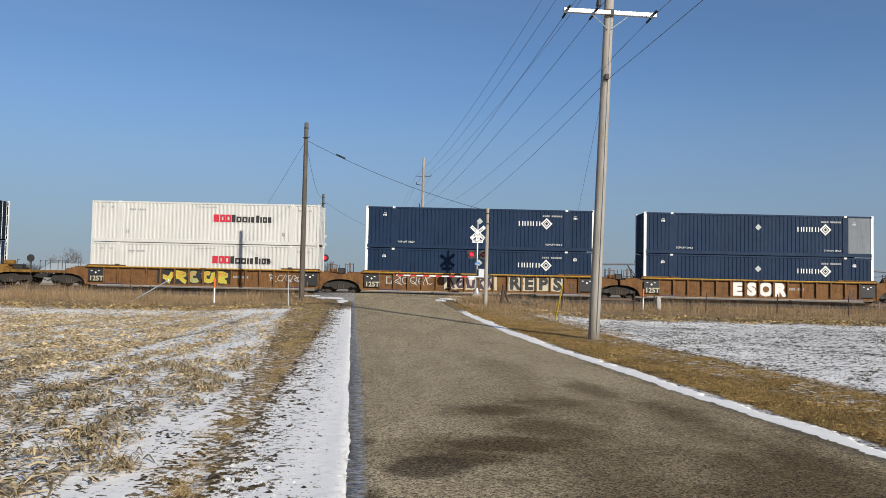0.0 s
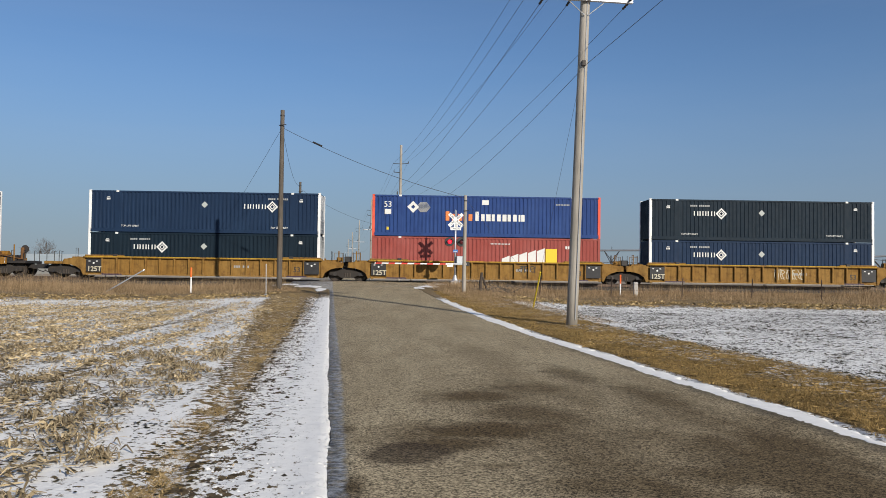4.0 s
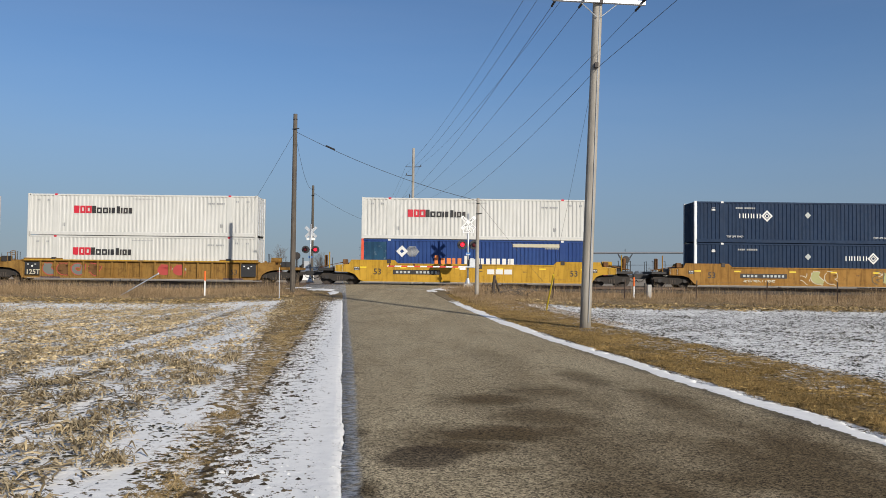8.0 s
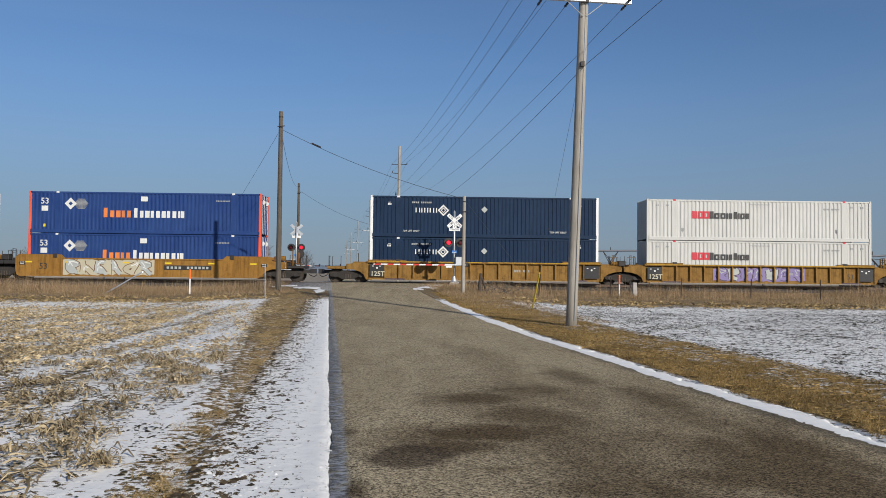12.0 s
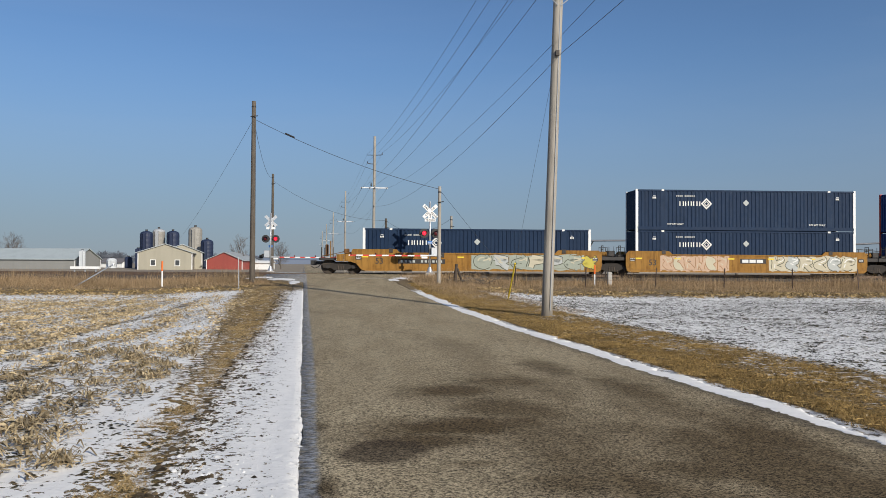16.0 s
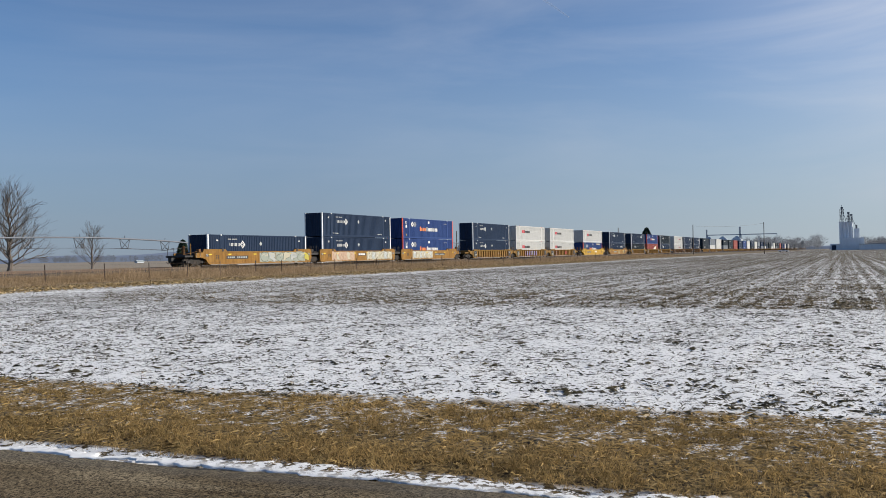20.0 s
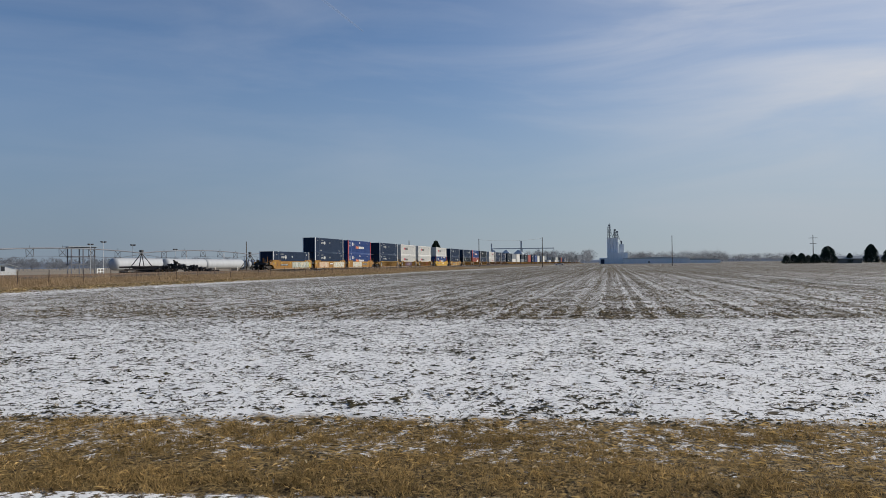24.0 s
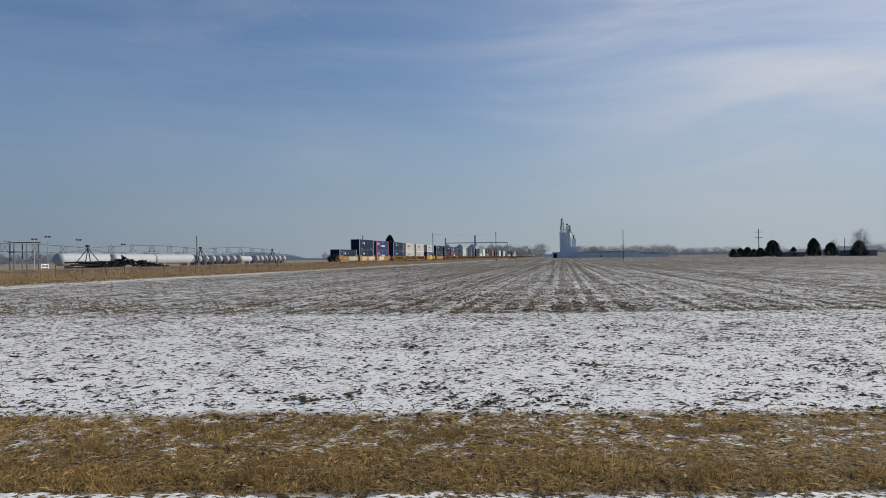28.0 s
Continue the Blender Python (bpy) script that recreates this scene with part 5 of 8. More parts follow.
S, RB = -1.474, -1.354
spray(WAGONS[0], -0.3, 7.4, 0.3, 1.44, ("sage", "silver", "sage", "cream", "silver", "sage"), "olive", 4, S, 6, "sage", "cream")
spray(WAGONS[0], 7.4, 8.5, 0.4, 1.40, "spray_yellow", "olive", 5, S, 1)
spray(WAGONS[1], -6.2, -1.5, 0.28, 1.44, ("pale_pink", "cream", "pale_pink"), "spray_tan", 12, S, 6, "pale_pink", "cream")
spray(WAGONS[1], 1.7, 7.9, 0.3, 1.44, ("cream", "silver", "cream"), "olive", 7, S, 6, "cream", "white_mark")
part("mark_field", bbox(-0.55, 1.35, S - 0.008, S, 0.86, 1.2, bevel=0.002), "steel_dark", WAGONS[1])
part("company_mark", (lambda b: (bars(b, -0.4, 0.92, [0.45, 0.45, 0.45], 0.22, S - 0.014, 0.08), b)[1])(bmesh.new()), "white_mark", WAGONS[1])
spray(WAGONS[2], -5.4, 0.6, 0.3, 1.46, ("silver", "cream", "silver"), "car_brown", 21, S, 6, "cream", "white_mark")
spray(WAGONS[4], -3.2, 3.1, 0.34, 1.36, ("lilac", "silver", "lilac"), "maroon", 31, RB, 7, "lilac", "silver")
spray(WAGONS[5], -6.9, -2.9, 0.36, 1.3, ("faded_teal", "car_brown", "faded_teal", "car_brown"), "spray_red", 41, RB, 4)
spray(WAGONS[5], 1.1, 3.3, 0.4, 1.3, "spray_red", "car_ochre", 43, RB, 2)
part("company_mark", (lambda b: (bars(b, 0.8, 0.8, [0.5, 0.5, 0.55], 0.34, S - 0.006, 0.1), b)[1])(bmesh.new()), "white_mark", WAGONS[6], "white block shapes of a company mark")
spray(WAGONS[7], -0.9, 2.0, 0.3, 1.3, ("car_orange", "moss"), "cream", 51, S, 3)
spray(WAGONS[7], -4.7, -2.4, 0.40, 0.66, "cream", "cream", 52, S, 7, thin=True)
spray(WAGONS[7], 4.4, 7.6, 0.3, 1.36, ("car_orange", "moss", "car_brown"), "olive", 55, S, 4, None, "cream")
spray(WAGONS[9], 2.2, 3.5, 0.7, 1.3, "car_ochre", "black_mark", 61, RB, 3, thin=True)
spray(WAGONS[10], 0.8, 2.9, 0.45, 1.3, "car_ochre", "cream", 65, RB, 5, thin=True)
spray(WAGONS[11], -3.1, 1.8, 0.34, 1.36, ("spray_yellow", "spray_yellow", "moss"), "black_mark", 71, RB, 5, "black", "spray_orange")
def bay_panel(parent, x, paint, seed):
    """A patch of sprayed paint that fills one bay between two ribs."""
    r = random.Random(seed)
    n = 7
    low = [(x - 0.43 + 0.86 * k / n, 0.36 + r.uniform(0, 0.05)) for k in range(n + 1)]
    top = [(x - 0.43 + 0.86 * k / n, 1.36 - r.uniform(0, 0.08)) for k in range(n + 1)]
    part("paint_patch", plate(bmesh.new(), low + top[::-1], RB - 0.004, RB), paint, parent)


for i, ch in enumerate("REPS"):
    bay_panel(WAGONS[12], 2.5 + i, "cream", 90 + i)
    text_on(ch, 0.84, "black_mark", WAGONS[12], 2.5 + i, 0.85, RB - 0.009, "", 0.075)
spray(WAGONS[12], -2.3, 1.1, 0.36, 1.42, "maroon", "cream", 81, RB, 5, "cream")
for i, ch in enumerate("ESOR"):
    text_on(ch, 0.86, "white_mark", WAGONS[13], -1.5 + i, 0.8, RB - 0.006, "", 0.10)
part("repaired_panel", box(bmesh.new(), 6.3, 7.85, -CW / 2 - 0.006, -CW / 2 + 0.03, 0.26, CH - 0.14), "grey_box", LAST_TOP, "dull grey repaired wall panel")
spray(WAGONS[12], -6.6, -3.2, 0.6, 1.25, "car_brown", "silver", 83, RB, 6, thin=True)
spray(WAGONS[11], 4.6, 6.9, 0.6, 1.2, "car_brown", "silver", 85, RB, 4, thin=True)


def build_far_wagon():
    c = thing("well_wagon", "distant ochre well wagon of the freight train", "rail wagon", "well wagons of the freight train")
    bm = box(bmesh.new(), -8.2, 8.2, -1.42, -1.36, 0.24, 1.46)
    part("side_wall", bm, "car_ochre", c)
    bm = bmesh.new()
    for k in range(16):
        x = -7.73 + k * 1.031
        box(bm, x - 0.055, x + 0.055, -1.5, -1.42, 0.3, 1.38)
    tagged(part("rib_row", bm, "car_ochre", c), kind="stuff")
    part("top_chord", box(bmesh.new(), -8.3, 8.3, -1.53, -1.36, 1.38, 1.5), "car_ochre", c)
    part("far_wall", box(bmesh.new(), -8.2, 8.2, 1.36, 1.5, 0.2, 1.5), "car_ochre", c)
    part("end_platform", box(bmesh.new(), -9.7, -8.2, -1.3, 1.3, 0.95, 1.4), "car_ochre", c)
    part("end_platform", box(bmesh.new(), 8.2, 9.7, -1.3, 1.3, 0.95, 1.4), "car_ochre", c)
    bm = bmesh.new()
    for dx in (-0.89, 0.89):
        for y in (-0.79, 0.79):
            tube(bm, [(-9.76 + dx, y - 0.06, 0.47), (-9.76 + dx, y + 0.06, 0.47)], 0.47, 14)
    box(bm, -11.0, -8.5, -1.14, -0.96, 0.36, 0.72)
    part("truck", bm, "truck", c)
    return c


def build_far_container(paint, label):
    c = thing("freight_container", label, "container", "containers of the freight train")
    hl, hw = CL / 2, CW / 2
    for out in (-1, 1):
        bm = bmesh.new()
        corrugated(bm, -hl + 0.1, hl - 0.1, 0.1, CH - 0.1, out * (hw - 0.012), out, 0.55, 0.04)
        part("side_wall", bm, paint, c)
    part("roof", box(bmesh.new(), -hl + 0.05, hl - 0.05, -hw + 0.02, hw - 0.02, CH - 0.1, CH - 0.01), paint, c)
    part("front_wall", box(bmesh.new(), -hl, -hl + 0.1, -hw, hw, 0, CH), paint, c)
    part("door", box(bmesh.new(), hl - 0.1, hl, -hw, hw, 0, CH), paint, c)
    part("bottom_rail", box(bmesh.new(), -hl, hl, -hw, -hw + 0.1, 0, 0.16), paint, c)
    if paint in ("umax", "umax_dark", "pacer"):
        bm = rhomb(bmesh.new(), -2.0, 1.96, 0.42, 0.28, -hw - 0.004)
        bars(bm, -4.0, 1.8, [0.3, 0.3, 0.3, 0.3], 0.32, -hw - 0.004)
        part("company_mark", bm, "white_mark", c)
    return c


FAR_ORDER = [("umax_dark", "umax_dark"), ("xpo", "grey_box"), ("xpo", "xpo"), ("grey_box", "umax_dark"), ("umax_dark", "umax_dark"), ("coral", "coral"), ("umax", "umax"), ("pacer", "pacer"), ("xpo", "xpo"), ("umax_dark", "umax"), ("xpo", "xpo"), ("umax", "grey_box"), ("grey_box", "umax"), ("xpo", "umax"), ("umax", "umax_dark")]
FAR_LABEL = {"umax": "distant navy blue freight container", "umax_dark": "distant dark slate freight container", "xpo": "distant white freight container", "grey_box": "distant grey freight container", "coral": "distant faded red freight container", "pacer": "distant royal blue freight container"}


def build_far_train():
    off, boxes, wagon = UNITS[-1][0], {}, None
    for i in range(42):
        off += 23.5 if i % 3 == 0 else 19.5
        wagon = copy_thing(wagon, Matrix.Identity(4)) if wagon else build_far_wagon()
        MOVERS.append((wagon, off, 0.0, 0.0))
        for k, paint in enumerate(FAR_ORDER[i % len(FAR_ORDER)]):
            if paint in boxes:
                ob = copy_thing(boxes[paint], Matrix.Identity(4))
            else:
                ob = boxes[paint] = build_far_container(paint, FAR_LABEL[paint])
            MOVERS.append((ob, off, 0.0, 0.3 + k * CH))


build_far_train()

# ---- poles, wires, signals ----
def polar(az, d):
    a = radians(az)
    return d * math.sin(a), d * math.cos(a)


def stem(bm, h, r0, r1, lean=(0, 0), sides=14, crook=0.0):
    n = 9
    pts = [(lean[0] * h * k / n + crook * math.sin(k * 1.3), lean[1] * h * k / n, -0.4 + (h + 0.4) * k / n) for k in range(n + 1)]
    return tube(bm, pts, [r0 + (r1 - r0) * k / n for k in range(n + 1)], sides)


def insulator(parent, a, b):
    """A chain of discs between two points."""
    a, b = Vector(a), Vector(b)
    pts, rad = [], []
    for k in range(9):
        pts.append(a.lerp(b, k / 8))
        rad.append(0.045 if k % 2 else 0.02)
    return part("insulator", tube(bmesh.new(), pts, rad, 8), "steel_dark", parent)


def line_pole(x, y, h, arm_z, lean=(0, 0), arm_turn=-R_AZ, full=True):
    z = ht(x, y)
    g = thing("utility_pole", "tall weathered grey wooden power pole beside the road", "utility pole", "power poles along the road", pose(x, y, z))
    part("pole", stem(bmesh.new(), h, 0.176, 0.138, lean), "pole", g, smooth=True)
    ca, sa = math.cos(arm_turn), math.sin(arm_turn)

    def pt(s, zz, f=0.0):
        return (lean[0] * zz + s * ca - f * sa, lean[1] * zz + s * sa + f * ca, zz)
    arm = part("crossarm", bbox(-1.52, 1.52, -0.06, 0.06, -0.07, 0.07, bevel=0.012), "galv", g, "pale grey crossarm")
    arm.matrix_basis = pose(lean[0] * arm_z - 0.16 * -sa, lean[1] * arm_z - 0.18, arm_z, 0, 0, math.degrees(arm_turn))
    ends = []
    for s in (-1.4, -0.5, 1.4):
        insulator(g, pt(s, arm_z + 0.03, -0.55), pt(s, arm_z + 0.02, -0.16))
        insulator(g, pt(s, arm_z - 0.02, -0.16), pt(s, arm_z - 0.06, 0.4))
        ends.append(pt(s, arm_z - 0.04))
    part("bolt_plate", bbox(-0.13, 0.13, -0.24, -0.2, -0.1, 0.1, bevel=0.01), "steel_dark", g).matrix_basis = pose(lean[0] * arm_z, lean[1] * arm_z, arm_z)
    if full:
        for zz, s in ((h - 2.1, 0.85), (h - 3.1, -0.75)):
            bm = tube(bmesh.new(), [pt(0, zz), pt(s * 0.6, zz + 0.03), pt(s, zz + 0.06)], 0.04, 8)
            part("standoff_arm", bm, "steel_dark", g)
            bm = tube(bmesh.new(), [pt(s, zz + 0.06), pt(s, zz + 0.3)], [0.05, 0.03], 8)
            part("post_insulator", bm, "steel_dark", g)
            ends.append(pt(s, zz + 0.3))
        bm = tube(bmesh.new(), [pt(-0.85, h - 2.1), pt(0, h - 2.1)], 0.035, 8)
        part("standoff_arm", bm, "steel_dark", g)
        ends.append(pt(-0.85, h - 2.05))
    # cutout standing on the arm beside the pole
    bm = tube(bmesh.new(), [pt(-0.34, arm_z + 0.07), pt(-0.34, arm_z + 0.2), pt(-0.34, arm_z + 0.26), pt(-0.34, arm_z + 0.42), pt(-0.34, arm_z + 0.62)], [0.03, 0.03, 0.085, 0.07, 0.03], 10)
    part("arrester", bm, "steel_dark", g)
    for s in (-1, 1):
        part("arm_brace", tube(bmesh.new(), [pt(s * 0.62, arm_z - 0.05, -0.17), pt(s * 0.05, arm_z - 0.52, -0.17)], 0.016, 6), "galv", g)
    # neutral clamp lower down
    part("neutral_clamp", bbox(-0.06, 0.06, -0.26, -0.14, -0.05, 0.12, bevel=0.01), "steel_dark", g).matrix_basis = pose(lean[0] * (arm_z - 2.09), lean[1] * (arm_z - 2.09), arm_z - 2.09)
    ends.append(pt(0.12, arm_z - 2.04, -0.2))
    bm = tube(bmesh.new(), [pt(0.05, 0.2, -0.21), pt(0.04, arm_z * 0.5, -0.18), pt(0.03, arm_z, -0.15)], 0.012, 5)
    part("ground_wire", bm, "galv", g)
    return [(x + a, y + b, z + c) for a, b, c in ends]


def wire(a, b, sag, r=0.012, label="thin dark overhead wire", name="overhead_wire", n=18, group="overhead wires"):
    a, b = Vector(a), Vector(b)
    pts = [a.lerp(b, k / n) - Vector((0, 0, 4 * sag * (k / n) * (1 - k / n))) for k in range(n + 1)]
    ob = part(name, tube(bmesh.new(), pts, r, 5), "wire")
    return tagged(ob, label, "wire", group)


RUN = []
bx, by = 4.89, 25.45
RUN.append(line_pole(bx, by, 15.2, 10.36, (0.032, -0.01)))
for q in (89.5, 153.0, 217.0, 281.0, 345.0):
    x, y = at(7.62, q)
    RUN.append(line_pole(x, y, 15.45, 9.7, (0.004, 0.0)))
back = at(7.6, -38.0)
tail = [(back[0] + p[0] - bx, back[1] + p[1] - by, p[2] + 2.2) for p in RUN[0]]
for a, b in zip([tail] + RUN, RUN):
    for k, (s, e) in enumerate(zip(a, b)):
        wire(s, e, 0.4 if a is tail else (0.9 if k < 6 else 1.3), 0.008 if b is not RUN[-1] else 0.014)


def plain_pole(az, d, h, material="pole_dark", r=0.14, label="slim dark wooden pole", lean=(0, 0), name="wooden_pole", base=None):
    x, y = polar(az, d)
    z = ht(x, y) if base is None else base
    g = thing(name, label, "pole", "", pose(x, y, z))
    part("pole", stem(bmesh.new(), h, r, r * 0.72, lean), material, g, smooth=True)
    part("top_band", tube(bmesh.new(), [(lean[0] * h, lean[1] * h, h - 0.35), (lean[0] * h, lean[1] * h, h - 0.28)], r * 0.8, 10), "steel_dark", g)
    bm = tube(bmesh.new(), [(lean[0] * h - r, -r, h - 0.9), (lean[0] * h + r + 0.1, -r - 0.05, h - 0.86)], 0.025, 6)
    part("hook_bolt", bm, "steel_dark", g)
    return Vector((x + lean[0] * h, y + lean[1] * h, z + h))


LP = plain_pole(-9.67, 46.8, 10.28, label="tall dark wooden pole beside the crossing", r=0.16)
SP = plain_pole(3.30, 45.3, 5.5, "pole", 0.12, "short grey wooden pole near the crossing signal", (0.006, 0))
WP = plain_pole(-8.35, 72.5, 8.7, label="dark wooden pole beyond the tracks")
K1 = plain_pole(-0.45, 76.0, 5.2, label="short dark wooden pole beyond the tracks")
K2 = plain_pole(4.18, 66.5, 5.0, "pole", 0.13, "short grey wooden pole beside the cabinet")
wire(LP - Vector((0, 0, 1.0)), SP - Vector((0, 0, 0.15)), 0.35, 0.013)
part("wire_splice", tube(bmesh.new(), [(LP - Vector((0, 0, 1.0))).lerp(SP, 0.17) - Vector((0, 0, 0.18)), (LP - Vector((0, 0, 1.0))).lerp(SP, 0.22) - Vector((0, 0, 0.22))], 0.05, 6), "black")
tagged(bpy.data.objects["wire_splice"], "black splice sleeve hanging on a thin overhead wire", "wire splice")
wire(LP - Vector((0, 0, 1.0)), WP - Vector((0, 0, 0.3)), 1.0, 0.010)
wire(WP - Vector((0, 0, 0.6)), K1 - Vector((0, 0, 0.2)), 0.9, 0.011)
wire(Vector(RUN[1][-1]) - Vector((0, 0, 2.6)), K1 - Vector((0, 0, 0.2)), 0.4, 0.011)
wire(K1 - Vector((0, 0, 0.2)), K2 - Vector((0, 0, 0.2)), 1.1, 0.011)
sx, sy = polar(-15.4, 212)
wire(LP - Vector((0, 0, 1.0)), (sx, sy, 5.0), 1.6, 0.010)
gx, gy = polar(8.6, 57)
wire(SP - Vector((0, 0, 0.2)), (gx, gy, 0.6), 0.05, 0.008, "taut guy wire from the short pole to the ground", "guy_wire")
# guy of the big pole with its yellow guard
ax, ay = polar(8.2, 34.6)
top = Vector((bx + 0.033 * 8.2, by - 0.08, 8.3))
foot = Vector((ax, ay, ht(ax, ay)))
wire(top, foot, 0.0, 0.0045, "guy wire of the tall power pole", "guy_wire", 2)
way = (top - foot).normalized()
g = thing("guy_guard", "bright yellow plastic guy-wire guard leaning in dry grass", "guy guard")
part("sleeve", tube(bmesh.new(), [foot + way * 0.1, foot + way * 2.3], 0.034, 8), "yellow", g)
part("anchor_rod", tube(bmesh.new(), [foot - way * 0.3, foot + way * 0.15], 0.02, 6), "galv", g)


def blade_sign(parent, y, turn, word_a, word_b):
    """One arm of a crossbuck with its letters split about the middle."""
    arm = part("crossbuck_blade", bbox(-0.61, 0.61, y - 0.008, y + 0.008, -0.115, 0.115, bevel=0.004), "white", parent)
    arm.matrix_basis = pose(0, 0, 4.17) @ Matrix.Rotation(radians(turn), 4, "Y")
    part("blade_back", box(bmesh.new(), -0.61, 0.61, y + 0.008, y + 0.012, -0.115, 0.115), "galv", arm)
    if word_a == word_b:
        share("lettering", letters(word_a, 0.13, "black_mark"), arm, "", pose(0, y - 0.012, 0))
    else:
        share("lettering", letters(word_a, 0.13, "black_mark"), arm, "", pose(-0.34, y - 0.012, 0))
        share("lettering", letters(word_b, 0.13, "black_mark"), arm, "", pose(0.34, y - 0.012, 0))


def crossing_signal(x, y, z, turn, lit):
    g = thing("crossing_signal", "railway crossing signal with crossbuck, red lamps and lowered gate", "crossing signal", "crossing signals", pose(x, y, z, 0, 0, turn))
    part("foundation", bbox(-0.3, 0.3, -0.3, 0.3, -0.4, 0.12, bevel=0.03), "concrete", g)
    part("base_cone", tube(bmesh.new(), [(0, 0, 0.1), (0, 0, 0.16), (0, 0, 0.5)], [0.24, 0.2, 0.085], 14), "galv", g)
    part("mast", tube(bmesh.new(), [(0, 0, 0.3), (0, 0, 4.75)], 0.062, 12), "galv", g, smooth=True)
    part("mast_cap", tube(bmesh.new(), [(0, 0, 4.75), (0, 0, 4.86)], [0.075, 0.02], 12), "galv", g)
    blade_sign(g, -0.085, -42, "CROSSING", "CROSSING")
    blade_sign(g, -0.105, 42, "RAIL", "ROAD")
    tr = part("track_count_sign", bbox(-0.36, 0.36, -0.1, -0.085, 3.50, 3.70, bevel=0.004), "white", g)
    share("lettering", letters("TRACKS", 0.12, "black_mark"), tr, "", pose(0, -0.104, 3.6))
    tn = part("track_number_sign", bbox(-0.13, 0.13, -0.1, -0.085, 3.70, 3.95, bevel=0.004), "white", g)
    share("lettering", letters("2", 0.18, "black_mark"), tn, "", pose(0, -0.104, 3.82))
    part("lamp_bar", tube(bmesh.new(), [(-0.42, 0, 2.72), (0.42, 0, 2.72)], 0.035, 8), "steel_dark", g)
    for s, lamp in ((-1, "lamp_red"), (1, "lamp_dim")):
        for f in (-1, 1):
            u = part("lamp_unit", tube(bmesh.new(), [(s * 0.40, f * 0.04, 2.72), (s * 0.40, f * 0.20, 2.72)], 0.15, 18), "black", g)
            part("backing_disc", tube(bmesh.new(), [(s * 0.40, f * 0.12, 2.72), (s * 0.40, f * 0.135, 2.72)], 0.31, 28), "black", u)
            part("lens", tube(bmesh.new(), [(s * 0.40, f * 0.20, 2.72), (s * 0.40, f * 0.225, 2.72), (s * 0.40, f * 0.235, 2.72)], [0.145, 0.12, 0.04], 18), lamp, u, "red lamp lens")
            bm = bmesh.new()
            a = [(0.165 * math.cos(t), 0.165 * math.sin(t)) for t in np.linspace(-0.2, math.pi + 0.2, 14)]
            vs = [[bm.verts.new((s * 0.40 + r * c, f * d, 2.72 + r * n)) for c, n in ((p / 0.165, q / 0.165) for p, q in a)] for d, r in ((0.14, 0.165), (0.40, 0.175))]
            for k in range(13):
                bm.faces.new((vs[0][k], vs[0][k + 1], vs[1][k + 1], vs[1][k]))
            part("hood", bm, "black", u)
    part("blue_id_sign", bbox(-0.16, 0.16, -0.085, -0.07, 2.02, 2.20, bevel=0.003), "blue_sign", g)
    part("id_marking", (lambda b: (bars(b, -0.12, 2.06, [0.05] * 4, 0.05, -0.088, 0.012), b)[1])(bmesh.new()), "white_mark", g)
    part("gate_mechanism", bbox(0.06, 0.52, -0.30, 0.28, 1.18, 1.78, bevel=0.03), "galv", g, "grey gate machine housing")
    part("junction_box", bbox(0.5, 0.7, -0.2, 0.2, 1.25, 1.5, bevel=0.02), "steel_dark", g)
    part("counterweight", bbox(0.62, 0.92, -0.36, -0.26, 1.12, 1.42, bevel=0.03), "steel_dark", g)
    part("support_arm", bbox(-0.7, 0.72, -0.38, -0.34, 1.2, 1.3, bevel=0.01), "galv", g)
    arm = part("gate_arm", bbox(-5.35, -0.2, -0.40, -0.36, 1.185, 1.275, bevel=0.01), "white", g, "red and white striped gate arm")
    for k in range(6):
        x0 = -5.3 + k * 0.84
        part("red_stripe", plate(bmesh.new(), [(x0, 1.182), (x0 + 0.4, 1.182), (x0 + 0.45, 1.278), (x0 + 0.05, 1.278)], -0.405, -0.355), "red", arm)
    for x0 in (-5.2, -3.6, -1.9):
        part("arm_lamp", tube(bmesh.new(), [(x0, -0.38, 1.275), (x0, -0.38, 1.40)], [0.05, 0.045], 10), "lamp_dim", arm)
    part("gate_skirt", bbox(-0.6, -0.2, -0.40, -0.36, 1.05, 1.17, bevel=0.01), "white", g)
    return g


nx, ny = polar(2.66, 53.5)
crossing_signal(nx, ny, 1.0, 5, 0)
fx, fy = polar(-8.46, 67.0)
crossing_signal(fx, fy, 0.95, 184, 1)


# ---- small things by the track ----
def marker(az, d, h=1.45):
    x, y = polar(az, d)
    g = thing("marker_post", "slim white marker post with an orange top in dry grass", "marker post", "marker posts", pose(x, y, ht(x, y)))
    part("post", tube(bmesh.new(), [(0, 0, -0.3), (0, 0, h - 0.55)], 0.045, 10), "white", g)
    part("orange_cap", tube(bmesh.new(), [(0, 0, h - 0.55), (0, 0, h - 0.02), (0, 0, h)], [0.052, 0.052, 0.03], 10), "orange", g)


marker(-15.55, 48.5)
marker(14.23, 50.5, 1.3)
x, y = polar(15.25, 50.8)
g = thing("concrete_stub", "pale square concrete stub post in dry grass", "post", "", pose(x, y, ht(x, y)))
part("stub", bbox(-0.13, 0.13, -0.13, 0.13, -0.3, 0.85, bevel=0.03), "concrete", g)
part("iron_rod", tube(bmesh.new(), [(-0.26, 0, -0.2), (-0.26, 0, 0.95)], 0.04, 6), "steel_dark", g)
x, y = polar(-10.55, 42.5)
g = thing("thin_rod", "thin pale metal rod standing in grass", "rod", "", pose(x, y, ht(x, y)))
part("rod", tube(bmesh.new(), [(0, 0, -0.2), (-0.03, 0, 1.6)], 0.022, 6), "galv", g)
